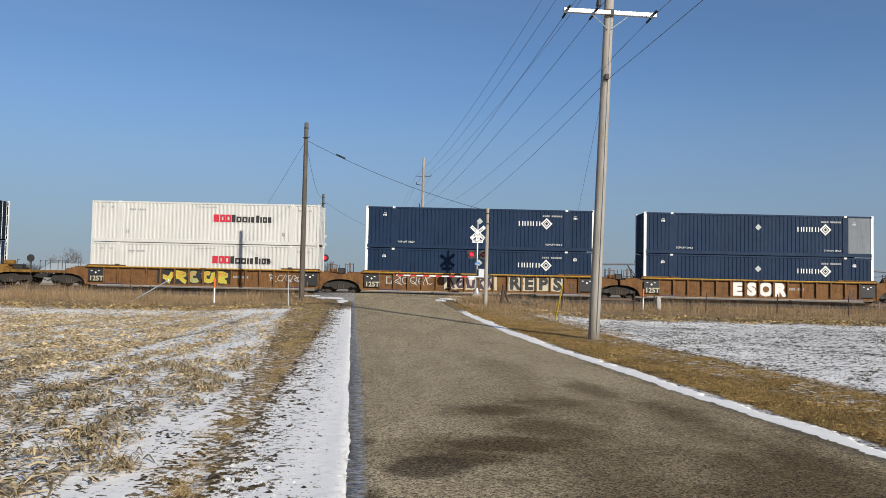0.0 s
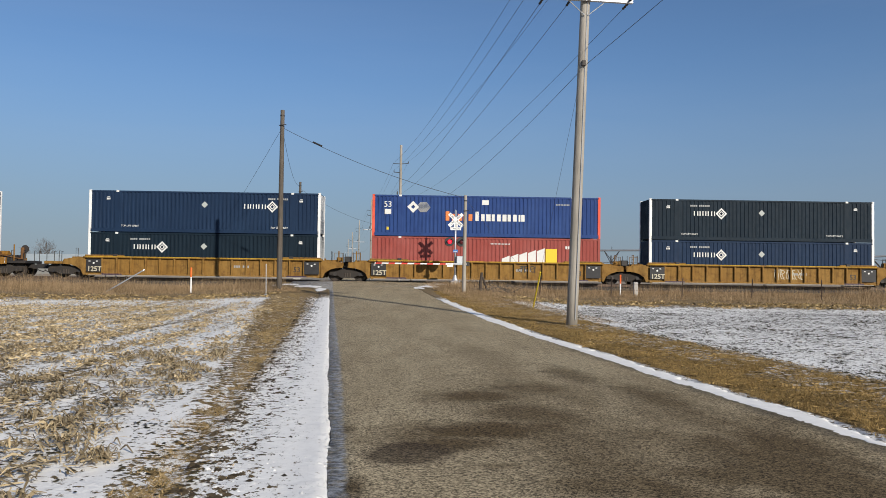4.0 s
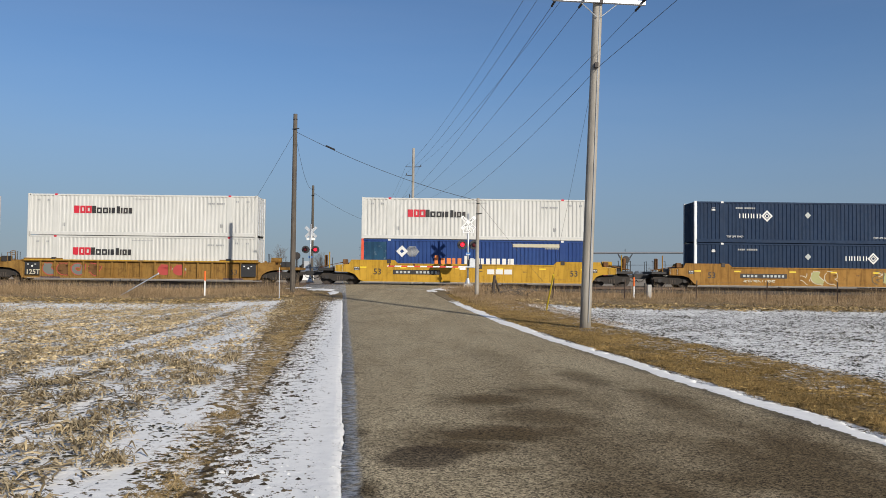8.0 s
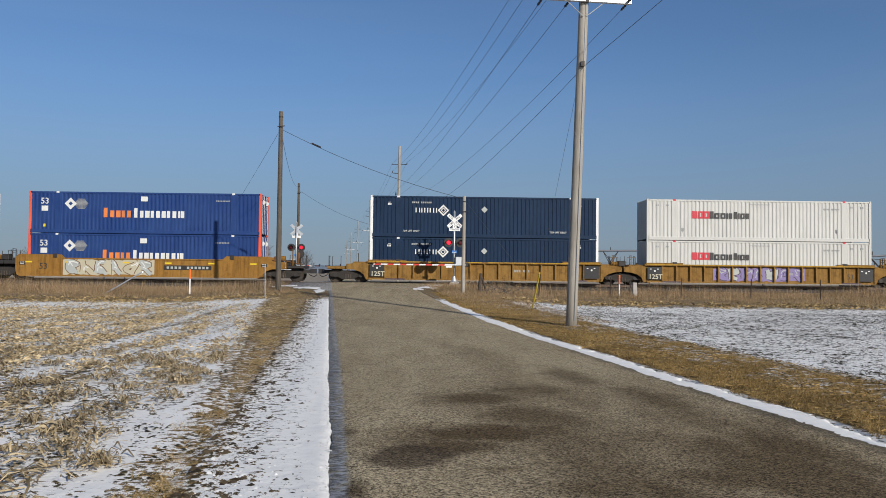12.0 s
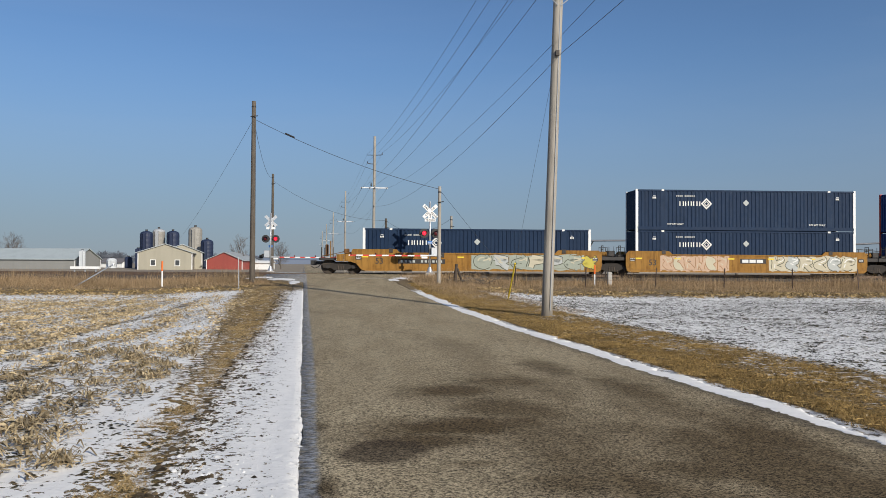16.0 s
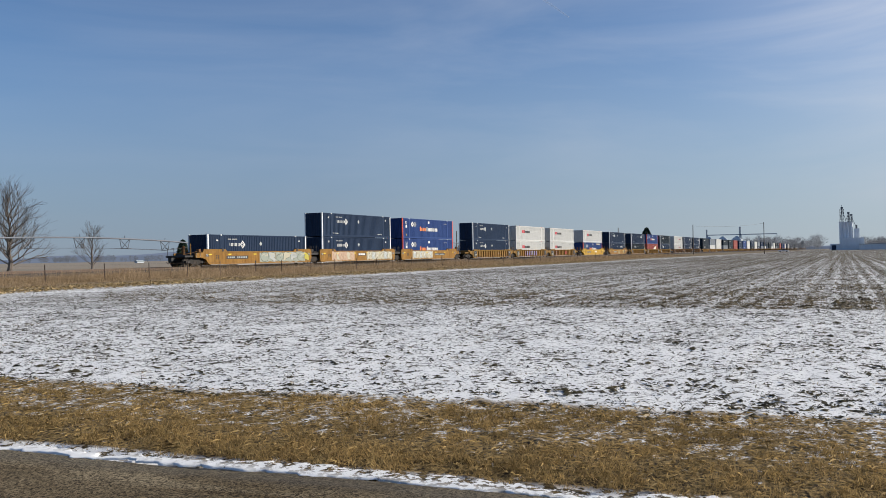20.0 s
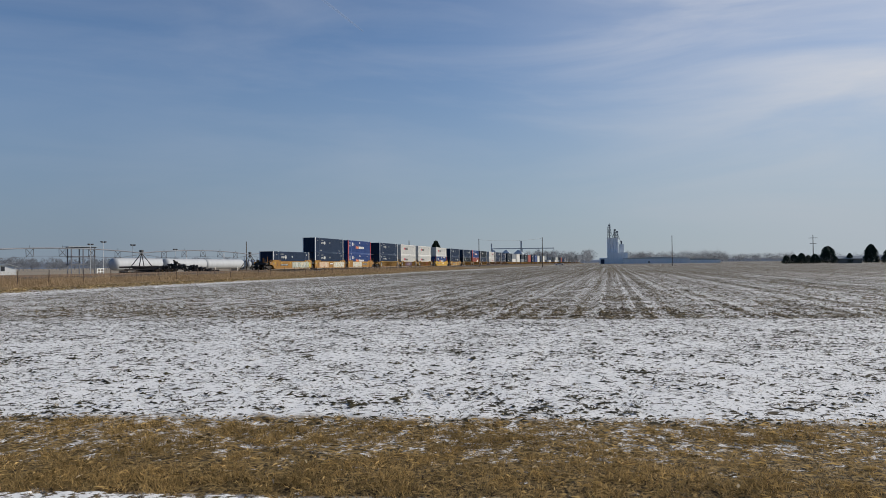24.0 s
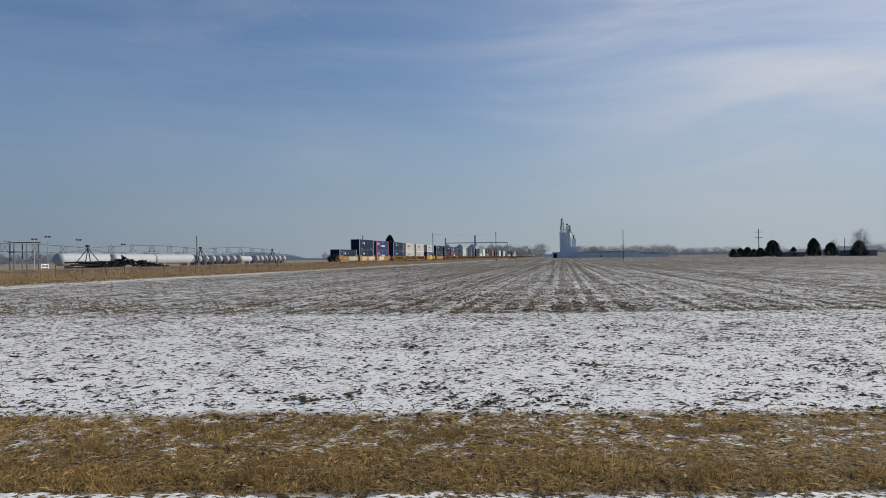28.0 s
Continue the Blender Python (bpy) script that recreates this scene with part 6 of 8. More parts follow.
part("foot_plate", bbox(-0.08, 0.08, -0.08, 0.08, 0.0, 0.03, bevel=0.005), "galv", g)
# old leaning post and a heap of cut brush
x, y = polar(4.45, 46.5)
g = thing("old_fence_post", "dark weathered wooden post leaning in tall grass", "post", "", pose(x, y, ht(x, y)))
part("post", tube(bmesh.new(), [(0, 0, -0.3), (0.04, 0, 0.6), (0.1, 0, 1.15)], [0.1, 0.09, 0.075], 8), "tie", g)
part("brace_post", tube(bmesh.new(), [(0.5, 0.1, -0.1), (0.14, 0, 0.9)], 0.06, 8), "tie", g)
x, y = polar(5.65, 46.8)
bm = bmesh.new()
r = random.Random(8)
for _ in range(90):
    a = Vector((r.gauss(0, 0.55), r.gauss(0, 0.3), abs(r.gauss(0.15, 0.18))))
    b = a + Vector((r.uniform(-0.7, 0.7), r.uniform(-0.3, 0.3), r.uniform(-0.12, 0.3)))
    tube(bm, [a, a.lerp(b, 0.5) + Vector((0, 0, 0.05)), b], [0.022, 0.016, 0.006], 4)
ob = part("brush_heap", bm, "bark")
ob.matrix_basis = pose(x, y, ht(x, y))
tagged(ob, "low heap of dark cut brush in dry grass", "brush heap", kind="stuff")
# leaning guy strut left of the crossing
a, b = polar(-21.3, 49.5), polar(-18.6, 52.5)
g = thing("leaning_strut", "pale steel strut leaning up from the grass", "strut")
part("strut", tube(bmesh.new(), [(*a, ht(*a) - 0.2), (*b, 1.55)], 0.04, 8), "galv", g)
part("strut_cap", tube(bmesh.new(), [(*b, 1.5), (b[0] + 0.04, b[1] + 0.04, 1.62)], 0.05, 8), "galv", g)

# low white board beyond the rails
g = thing("low_board", "low white-painted board on short posts beside the railway", "board", "", pose(-22.2, 60.0, 0, 0, 0, 0))
part("board", bbox(-1.04, 1.04, -0.03, 0.03, 1.16, 1.38, bevel=0.008), "white", g)
part("lower_edge", bbox(-1.04, 1.04, -0.042, -0.031, 1.16, 1.185, bevel=0.003), "steel_dark", g)
for px in (-0.75, 0.0, 0.75):
    part("board_post", box(bmesh.new(), px - 0.04, px + 0.04, 0.031, 0.1, ht(-22.2, 60.0) - 0.2, 1.3), "galv", g)


def fence():
    g = tagged(new("wire_fence"), "old field fence of rusty steel posts along tall grass", "fence")
    r = random.Random(14)
    me = None
    tops = []
    for i in range(46):
        x = 7.5 + i * 4.1 + r.uniform(-0.4, 0.4)
        y = 47.2 - 0.01016 * x + r.uniform(-0.2, 0.2)
        if me is None:
            bm = box(bmesh.new(), -0.03, 0.03, -0.012, 0.012, -0.3, 1.22)
            box(bm, -0.008, 0.008, -0.045, 0.012, -0.3, 1.22)
            first = part("fence_post", bm, "rail", g)
            me = first.data
            ob = first
        else:
            ob = share("fence_post", me, g)
        ob.matrix_basis = pose(x, y, ht(x, y), r.uniform(-3, 3), r.uniform(-5, 5), r.uniform(0, 180))
        tops.append(Vector((x, y, ht(x, y))))
    for z in (0.45, 0.8, 1.12):
        bm = tube(bmesh.new(), [t + Vector((0, -0.03, z)) for t in tops], 0.004, 4)
        part("fence_wire", bm, "rail", g)


fence()


def cabinet():
    x, y = polar(6.05, 65.0)
    g = thing("relay_cabinet", "pale grey metal signal cabinet beside the far track", "cabinet", "", pose(x, y, 0.75))
    part("foundation", bbox(-0.9, 0.9, -0.55, 0.55, -0.5, 0.32, bevel=0.03), "concrete", g)
    part("body", bbox(-0.88, 0.88, -0.55, 0.55, 0.32, 2.08, bevel=0.02), "cabinet_grey", g)
    part("roof", bbox(-0.97, 0.97, -0.64, 0.64, 2.08, 2.18, bevel=0.03), "cabinet_grey", g)
    for s in (-1, 1):
        d = part("door", bbox(*sorted((s * 0.02, s * 0.82)), -0.575, -0.55, 0.42, 1.98, bevel=0.006), "cabinet_grey", g)
        part("door_handle", bbox(s * 0.12 - 0.02, s * 0.12 + 0.02, -0.61, -0.575, 1.1, 1.3, bevel=0.006), "galv", d)
    part("conduit", tube(bmesh.new(), [(-0.95, 0, -0.3), (-0.95, 0, 1.2)], 0.05, 8), "galv", g)


cabinet()


# ---- centre-pivot irrigation rig ----
def pivot():
    g = thing("irrigation_rig", "long galvanised irrigation rig with arched truss spans", "irrigation rig")
    stops = [(5.6, 72.0, 3.5), (41.2, 72.0, 3.65), (77.2, 72.0, 3.65), (114.8, 72.0, 3.95), (154.0, 72.0, 4.1), (195.0, 72.0, 4.1)]
    for i, ((x0, y0, z0), (x1, y1, z1)) in enumerate(zip(stops, stops[1:])):
        a, b = Vector((x0, y0, z0)), Vector((x1, y1, z1))
        n = 18
        pts = [a.lerp(b, k / n) + Vector((0, 0, (0.38 if i == 0 else 0.6) * 4 * (k / n) * (1 - k / n))) for k in range(n + 1)]
        sp = part("span_pipe", tube(bmesh.new(), pts, 0.085, 8), "galv_dull", g)
        for k in (3, 6, 9, 12, 15):
            top = pts[k]
            low = top + Vector((0, 0, -1.1))
            bm = bmesh.new()
            for dx in (-0.72, 0.72):
                tube(bm, [top + Vector((dx, 0, 0)), low + Vector((0, -0.5, 0))], 0.03, 5)
                tube(bm, [top + Vector((dx, 0, 0)), low + Vector((0, 0.5, 0))], 0.03, 5)
            tube(bm, [low + Vector((-0.0, -0.5, 0)), low + Vector((0, 0.5, 0))], 0.03, 5)
            tube(bm, [top + Vector((0.0, 0, 0)), top + Vector((0, 0, 0.35))], 0.025, 5)
            part("truss_bracket", bm, "steel_dark", sp)
        for yy in (-0.5, 0.5):
            low = [a + Vector((0, 0, -0.2))] + [pts[k] + Vector((0, yy, -1.1)) for k in (3, 6, 9, 12, 15)] + [b + Vector((0, 0, -0.2))]
            part("truss_rod", tube(bmesh.new(), low, 0.018, 5), "steel_dark", sp)
    for x, y, z in stops[1:]:
        zb = ht(x, y)
        tw = part("tower_leg", tube(bmesh.new(), [(x, y, z), (x - 1.6, y - 1.6, zb + 0.6)], 0.07, 6), "steel_dark", g)
        for dx, dy in ((1.6, -1.6), (-1.6, 1.6), (1.6, 1.6)):
            part("tower_leg", tube(bmesh.new(), [(x, y, z), (x + dx, y + dy, zb + 0.6)], 0.07, 6), "steel_dark", g)
        for dy in (-1.6, 1.6):
            part("base_beam", tube(bmesh.new(), [(x - 1.9, y + dy, zb + 0.62), (x + 1.9, y + dy, zb + 0.62)], 0.09, 6), "steel_dark", g)
        for dx in (-1.8, 1.8):
            bm = tube(bmesh.new(), [(x + dx, y - 1.6 - 0.14, zb + 0.55), (x + dx, y - 1.6 + 0.14, zb + 0.55)], 0.55, 18)
            part("wheel", bm, "black", g)
        part("control_box", bbox(x - 0.35, x + 0.25, y - 0.2, y + 0.2, z + 0.1, z + 0.45, bevel=0.02), "steel_dark", g)
    # pivot point: tripod and riser beside the grey pole
    x, y, z = stops[0]
    zb = ht(x, y)
    part("riser_pipe", tube(bmesh.new(), [(x, y, zb - 0.2), (x, y, z)], 0.1, 8), "galv", g)
    for dx, dy in ((-1.1, -0.9), (1.1, -0.9), (-1.1, 0.9), (1.1, 0.9)):
        part("tripod_leg", tube(bmesh.new(), [(x, y, z - 0.6), (x + dx, y + dy, zb - 0.1)], 0.05, 6), "steel_dark", g)
    part("pivot_elbow", tube(bmesh.new(), [(x, y, z), (x + 0.3, y, z + 0.25), (x + 0.7, y, z + 0.2)], 0.12, 8), "steel_dark", g)


pivot()

# ---- trees ----
def branch(bm, r, p, d, length, rad, level, most, spread):
    """Grows one limb and its shoots as tapered tubes."""
    n = 2 if level >= most else (4 if level < 2 else 3)
    pts, rads = [p.copy()], [rad]
    q, v = p.copy(), d.copy()
    for k in range(n):
        v = (v + Vector((r.gauss(0, 0.13), r.gauss(0, 0.13), 0.06 + r.gauss(0, 0.06)))).normalized()
        q = q + v * length / n
        pts.append(q.copy())
        rads.append(max(rad * (1 - 0.62 * (k + 1) / n), 0.012))
    tube(bm, pts, rads, 6 if level < 2 else 3, cap=False)
    if level >= most:
        return
    for k in range(6 if level < most - 1 else 5):
        f = 0.3 + 0.7 * (k + r.random()) / 5
        i = min(int(f * n), n - 1)
        o = pts[i].lerp(pts[i + 1], f * n - i)
        ax = v.orthogonal().normalized()
        ax.rotate(Matrix.Rotation(r.uniform(0, 2 * math.pi), 3, v))
        w = (v * math.cos(spread) + ax * math.sin(spread) * r.uniform(0.7, 1.25)).normalized()
        branch(bm, r, o, w, length * r.uniform(0.5, 0.72), rads[i + 1] * 0.72, level + 1, most, spread)


def bare_tree(az, d, h, seed, label="leafless deciduous tree in a winter field", limbs=15, most=4, wide=0.62):
    x, y = polar(az, d)
    g = thing("bare_tree", label, "tree", "leafless trees", pose(x, y, ht(x, y)))
    r = random.Random(seed)
    bm = bmesh.new()
    tops = [Vector((0.018 * h * math.sin(1.7 * k + seed), 0.018 * h * math.cos(2.3 * k), -0.3 + (h * 0.72 + 0.3) * k / 8)) for k in range(9)]
    tube(bm, tops, [h * (0.032 - 0.0034 * k) for k in range(9)], 8)
    part("trunk", bm, "bark", g)
    for k in range(limbs):
        f = 0.16 + 0.84 * k / (limbs - 1)
        t = 2.4 * k + r.uniform(-0.4, 0.4)
        limb = bmesh.new()
        out = wide * (2.6 - 1.9 * f)
        dirn = Vector((math.cos(t) * out, math.sin(t) * out, 1)).normalized()
        i = min(int(f * 8), 7)
        branch(limb, r, tops[i].lerp(tops[i + 1], f * 8 - i), dirn, h * (0.36 - 0.10 * f), h * (0.0105 - 0.0045 * f), 0, most - 2, 0.55)
        part("limb", limb, "bark", g)
    return g


def copy_tree(src, az, d, s=1.0, turn=0):
    x, y = polar(az, d)
    src_scale = src.scale[0]
    ob = copy_thing(src, pose(x, y, ht(x, y), 0, 0, turn))
    ob.scale = (src_scale * s,) * 3
    return ob


def evergreen(az, d, h, w, seed, label="dark rounded evergreen tree", leaf="needles"):
    x, y = polar(az, d)
    g = thing("evergreen_tree", label, "tree", "evergreen trees", pose(x, y, ht(x, y)))
    part("trunk", tube(bmesh.new(), [(0, 0, -0.3), (0, 0, h * 0.5)], [h * 0.03, h * 0.015], 7), "bark", g)
    r = random.Random(seed)
    bm = bmesh.new()
    for _ in range(4200):
        f = r.random() ** 0.8
        z = h * (0.03 + 0.97 * f)
        t0 = r.uniform(0, 2 * math.pi)
        rad = w / 2 * (1 - f) ** (0.5 if w > 0.85 * h else 0.68) * (0.92 + 0.06 * math.sin(11 * f + seed) + 0.10 * math.sin(5 * t0 + 9 * f + seed)) * (1 if f > 0.1 else 0.85)
        t = t0
        rr = rad * (0.55 + 0.5 * r.random())
        c = Vector((rr * math.cos(t), rr * math.sin(t), z))
        s = h * r.uniform(0.022, 0.055)
        o = Vector((math.cos(t), math.sin(t), r.uniform(-0.35, 0.5)))
        a = o.cross(Vector((0, 0, 1))).normalized() * s * 0.6
        vs = [bm.verts.new(c - a), bm.verts.new(c + o * s * 1.3 - Vector((0, 0, s * 0.35))), bm.verts.new(c + a), bm.verts.new(c + Vector((0, 0, s * 0.7)) - o * s * 0.2)]
        bm.faces.new(vs[:3])
        bm.faces.new((vs[0], vs[1], vs[3]))
        bm.faces.new((vs[1], vs[2], vs[3]))
    part("crown", bm, leaf, g)
    return g


T1 = bare_tree(23.65, 114, 8.4, 3, limbs=26, wide=0.7)
bare_tree(35.4, 130, 12.2, 17, "tall spreading leafless tree beyond the tracks", limbs=34, most=4, wide=0.8)
T3 = bare_tree(40.15, 152, 7.6, 29, wide=0.5)
evergreen(29.1, 150, 4.4, 4.6, 2)
E1 = evergreen(45.8, 170, 5.7, 4.0, 5)
evergreen(48.4, 172, 6.6, 7.2, 9, "dense round cedar with winter-brown foliage", "needles_brown")
copy_tree(T1, 47.2, 176, 0.75, 70)
copy_tree(T3, -10.57, 235, 1.15, 40)
copy_tree(T1, -7.8, 240, 0.85, 130)
copy_tree(T3, -25.6, 290, 1.0, 200)
copy_tree(T1, -24.5, 285, 1.15, 10)
copy_tree(T1, 109.1, 420, 1.35, 60)
copy_tree(T3, 15.35, 150, 0.42, 20)
copy_tree(T3, 16.9, 155, 0.46, 140)
copy_tree(T3, 16.3, 150, 0.30, 250)
copy_tree(T3, 107.6, 440, 1.0, 90)
E3 = evergreen(103.95, 420, 8.0, 10.0, 11)
E4 = evergreen(106.4, 420, 8.6, 8.0, 13)
copy_tree(E3, 107.4, 420, 0.8, 40)
copy_tree(E4, 105.2, 430, 0.55, 80)
copy_tree(E3, 109.0, 430, 0.9, 160)
copy_tree(E1, 77.9, 400, 2.3, 20)
for i, az in enumerate((101.5, 101.95, 102.4, 102.8, 103.2)):
    copy_tree(E3, az, 418 + (i % 2) * 5, 0.5 + 0.06 * (i % 3), i * 50)


# ---- farm and works in the distance ----
for key, col in {"siding_tan": (0.33, 0.305, 0.235), "barn_red": (0.32, 0.07, 0.055), "roof_grey": (0.36, 0.385, 0.39), "roof_pale": (0.40, 0.45, 0.455), "shed_wall": (0.26, 0.26, 0.245), "roof_dark": (0.16, 0.15, 0.15), "silo_blue": (0.014, 0.024, 0.06), "silo_grey": (0.28, 0.265, 0.235), "bin_steel": (0.55, 0.58, 0.60), "tarp": (0.62, 0.59, 0.49), "tank_white": (0.38, 0.395, 0.41), "elevator_white": (0.82, 0.83, 0.84), "glass_dark": (0.03, 0.035, 0.04), "log_end": (0.05, 0.04, 0.033)}.items():
    M[key] = worn(key, col, 0.6, 0.0, tuple(x * 0.55 for x in col), 0.35, 0.5, True)


def barn(az, d, w, deep, eave, ridge, wall, roof, turn=0, windows=2, label="barn with a gabled metal roof", name="barn", gable=True):
    """Gable towards -y before the turn; w across the gable."""
    x, y = polar(az, d)
    g = thing(name, label, name.replace("_", " "), "", pose(x, y, 0.0, 0, 0, turn))
    h = w / 2
    for y0, y1 in ((-deep / 2, -deep / 2 + 0.2), (deep / 2 - 0.2, deep / 2)):
        part("gable_wall", plate(bmesh.new(), [(-h, 0), (h, 0), (h, eave), (0, ridge), (-h, eave)], y0, y1), wall, g)
    for s in (-1, 1):
        part("side_wall", box(bmesh.new(), *sorted((s * h, s * (h - 0.2))), -deep / 2 + 0.2, deep / 2 - 0.2, 0, eave), wall, g)
        sl = (ridge - eave) / h
        bm = plate(bmesh.new(), [(s * (h + 0.5), eave - 0.5 * sl + 0.02), (s * (h + 0.5), eave - 0.5 * sl + 0.2), (0, ridge + 0.2), (0, ridge + 0.02)][:: (1 if s < 0 else -1)], -deep / 2 - 0.4, deep / 2 + 0.4)
        part("roof_slope", bm, roof, g)
    for k in range(windows):
        wx = -h * 0.45 + k * h * 0.9 / max(windows - 1, 1)
        win = part("window", box(bmesh.new(), wx - 0.65, wx + 0.65, -deep / 2 - 0.06, -deep / 2, 0.9, 2.5), "white", g)
        part("pane", box(bmesh.new(), wx - 0.5, wx + 0.5, -deep / 2 - 0.08, -deep / 2 - 0.06, 1.05, 2.35), "glass_dark", win)
    part("corner_trim", box(bmesh.new(), -h - 0.03, -h + 0.16, -deep / 2 - 0.03, -deep / 2 + 0.03, 0, eave), "white", g)
    part("corner_trim", box(bmesh.new(), h - 0.16, h + 0.03, -deep / 2 - 0.03, -deep / 2 + 0.03, 0, eave), "white", g)
    return g


def silo(az, d, h, dia, material, dome, label):
    x, y = polar(az, d)
    g = thing("silo", label, "silo", "farm silos", pose(x, y, 0))
    bm = bmesh.new()
    pts, rad = [], []
    n = 14
    for k in range(n + 1):
        pts.append((0, 0, h * 0.9 * k / n))
        rad.append(dia / 2 + (0.05 if k % 2 else 0))
    part("barrel", tube(bm, pts, rad, 24), material, g)
    part("dome", tube(bmesh.new(), [(0, 0, h * 0.9 + dia * 0.26 * math.sin(t)) for t in (0, 0.5, 1.0, 1.4)], [dia / 2 * math.cos(t) + 0.03 for t in (0, 0.5, 1.0, 1.4)], 24), dome, g)
    part("chute", box(bmesh.new(), -0.4, 0.4, -dia / 2 - 0.5, -dia / 2, 0.5, h * 0.92), dome, g)
    part("vent_cap", tube(bmesh.new(), [(0, 0, h * 0.9 + dia * 0.24), (0, 0, h * 0.9 + dia * 0.38)], 0.35, 10), "steel_dark", g)


barn(-15.25, 222, 12.8, 22, 4.2, 6.3, "siding_tan", "roof_grey", 12, 2, "tan sided farm barn with white trim and gabled roof")
barn(-14.25, 240, 10.5, 18, 4.6, 6.7, "siding_tan", "roof_grey", 12, 0, "tan sided farm barn with a pale metal roof")
barn(-11.0, 232, 10, 14, 2.5, 4.6, "barn_red", "roof_grey", -8, 0, "low red farm barn with a pale roof")
barn(-23.0, 228, 12, 26, 2.5, 5.0, "shed_wall", "roof_pale", 80, 0, "long grey open barn with a pale metal roof", "machine_shed")
barn(-8.9, 230, 2.6, 5.0, 1.9, 2.3, "white", "white", 82, 0, "white camping trailer parked by the farm", "trailer")
barn(-9.7, 240, 2.4, 3, 1.6, 2.2, "white", "roof_dark", 20, 1, "small white farm shed", "shed")
silo(-16.62, 246, 11.0, 3.5, "silo_blue", "silo_blue", "dark blue glass-lined farm silo")
silo(-15.84, 250, 12.0, 3.5, "silo_grey", "tank_white", "pale concrete silo with a white dome")
silo(-14.94, 246, 11.2, 3.5, "silo_blue", "silo_blue", "dark blue glass-lined farm silo")
silo(-13.5, 250, 12.7, 3.9, "silo_grey", "silo_grey", "grey concrete stave silo")
silo(-12.73, 244, 8.6, 3.5, "silo_blue", "silo_blue", "small dark blue farm silo")
silo(-17.12, 244, 6.0, 1.6, "silo_blue", "silo_blue", "low dark blue farm silo")
silo(-20.5, 214, 4.8, 1.3, "bin_steel", "bin_steel", "slim corrugated steel feed bin")
silo(-18.75, 262, 2.6, 2.9, "bin_steel", "bin_steel", "low corrugated grain bin")
silo(-17.72, 262, 3.3, 2.2, "silo_blue", "silo_blue", "low dark blue farm silo")
barn(-18.5, 300, 5, 9, 1.8, 3.0, "white", "roof_dark", 70, 0, "small white farmhouse with a dark roof", "house")


def bullet_tank(az, d, length, dia, turn, z=0.9):
    x, y = polar(az, d)
    g = thing("gas_tank", "long white steel gas storage tank on saddles", "tank", "gas storage tanks", pose(x, y, 0, 0, 0, turn))
    n = 5
    cap = [(-length / 2 - dia * 0.4 * math.cos(t), dia / 2 * max(math.sin(t), 0.05)) for t in np.linspace(0.05, math.pi / 2, n)]
    prof = cap + [(-a, b) for a, b in cap[::-1]]
    part("shell", tube(bmesh.new(), [(a, 0, z + dia / 2) for a, _ in prof], [b for _, b in prof], 22), "tank_white", g, smooth=True)
    for s in (-0.33, 0.33):
        part("saddle", box(bmesh.new(), s * length - 0.3, s * length + 0.3, -dia * 0.36, dia * 0.36, 0, z + dia * 0.2), "concrete", g)
    bm = tube(bmesh.new(), [(0, 0, z + dia), (0, 0, z + dia + 2.2)], 0.09, 6)
    tube(bm, [(0.6, 0, z + dia), (0.6, 0, z + dia + 2.0)], 0.09, 6)
    part("vent_stack", bm, "galv", g)
    return g


bullet_tank(57.75, 236, 29, 3.3, 8)
bullet_tank(60.7, 262, 31, 3.3, 8)
bullet_tank(63.15, 290, 31, 3.3, 5)
TK = bullet_tank(64.55, 400, 16, 3.5, 36)
for i in range(1, 7):
    copy_thing(TK, pose(*polar(64.55 + 0.45 * i, 402 + 4 * i), 0, 0, 0, 36))
bullet_tank(67.75, 440, 20, 3.3, 5)
for i in range(7):
    copy_thing(TK, pose(*polar(68.4 + 0.3 * i, 462 + 5 * i), 0, 0, 0, 33))


def log_heap():
    r = random.Random(33)
    g = tagged(new("log_heap"), "dark heap of stacked logs and old ties", "log heap")
    x0, y0 = polar(59.8, 131)
    g.matrix_basis = pose(x0, y0, ht(x0, y0), 0, 0, -62)
    me = None
    for i in range(300):
        px = r.uniform(-3.4, 8.2)
        top = 7.6 * min((px + 4.2) / 4.2, (8.6 - px) / 7.8)
        row = int(r.triangular(0, max(top, 1), max(top, 1) * 0.7))
        if me is None:
            me = part("log", tube(bmesh.new(), [(0, -1.2, 0), (0, 1.2, 0)], [0.135, 0.12], 8), "log_end", g).data
            continue
        share("log", me, g, "", pose(px, r.uniform(-0.9, 0.5) + row * 0.07, 0.14 + row * 0.26, r.uniform(-9, 9), r.uniform(-5, 5), r.uniform(-12, 12)))
    for i in range(26):
        share("log", me, g, "", pose(r.uniform(-6.5, -3.0), r.uniform(-1, 0.5), 0.2 + 0.2 * r.randrange(6), r.uniform(-5, 5), r.uniform(-6, 6), 90 + r.uniform(-12, 12)))


log_heap()


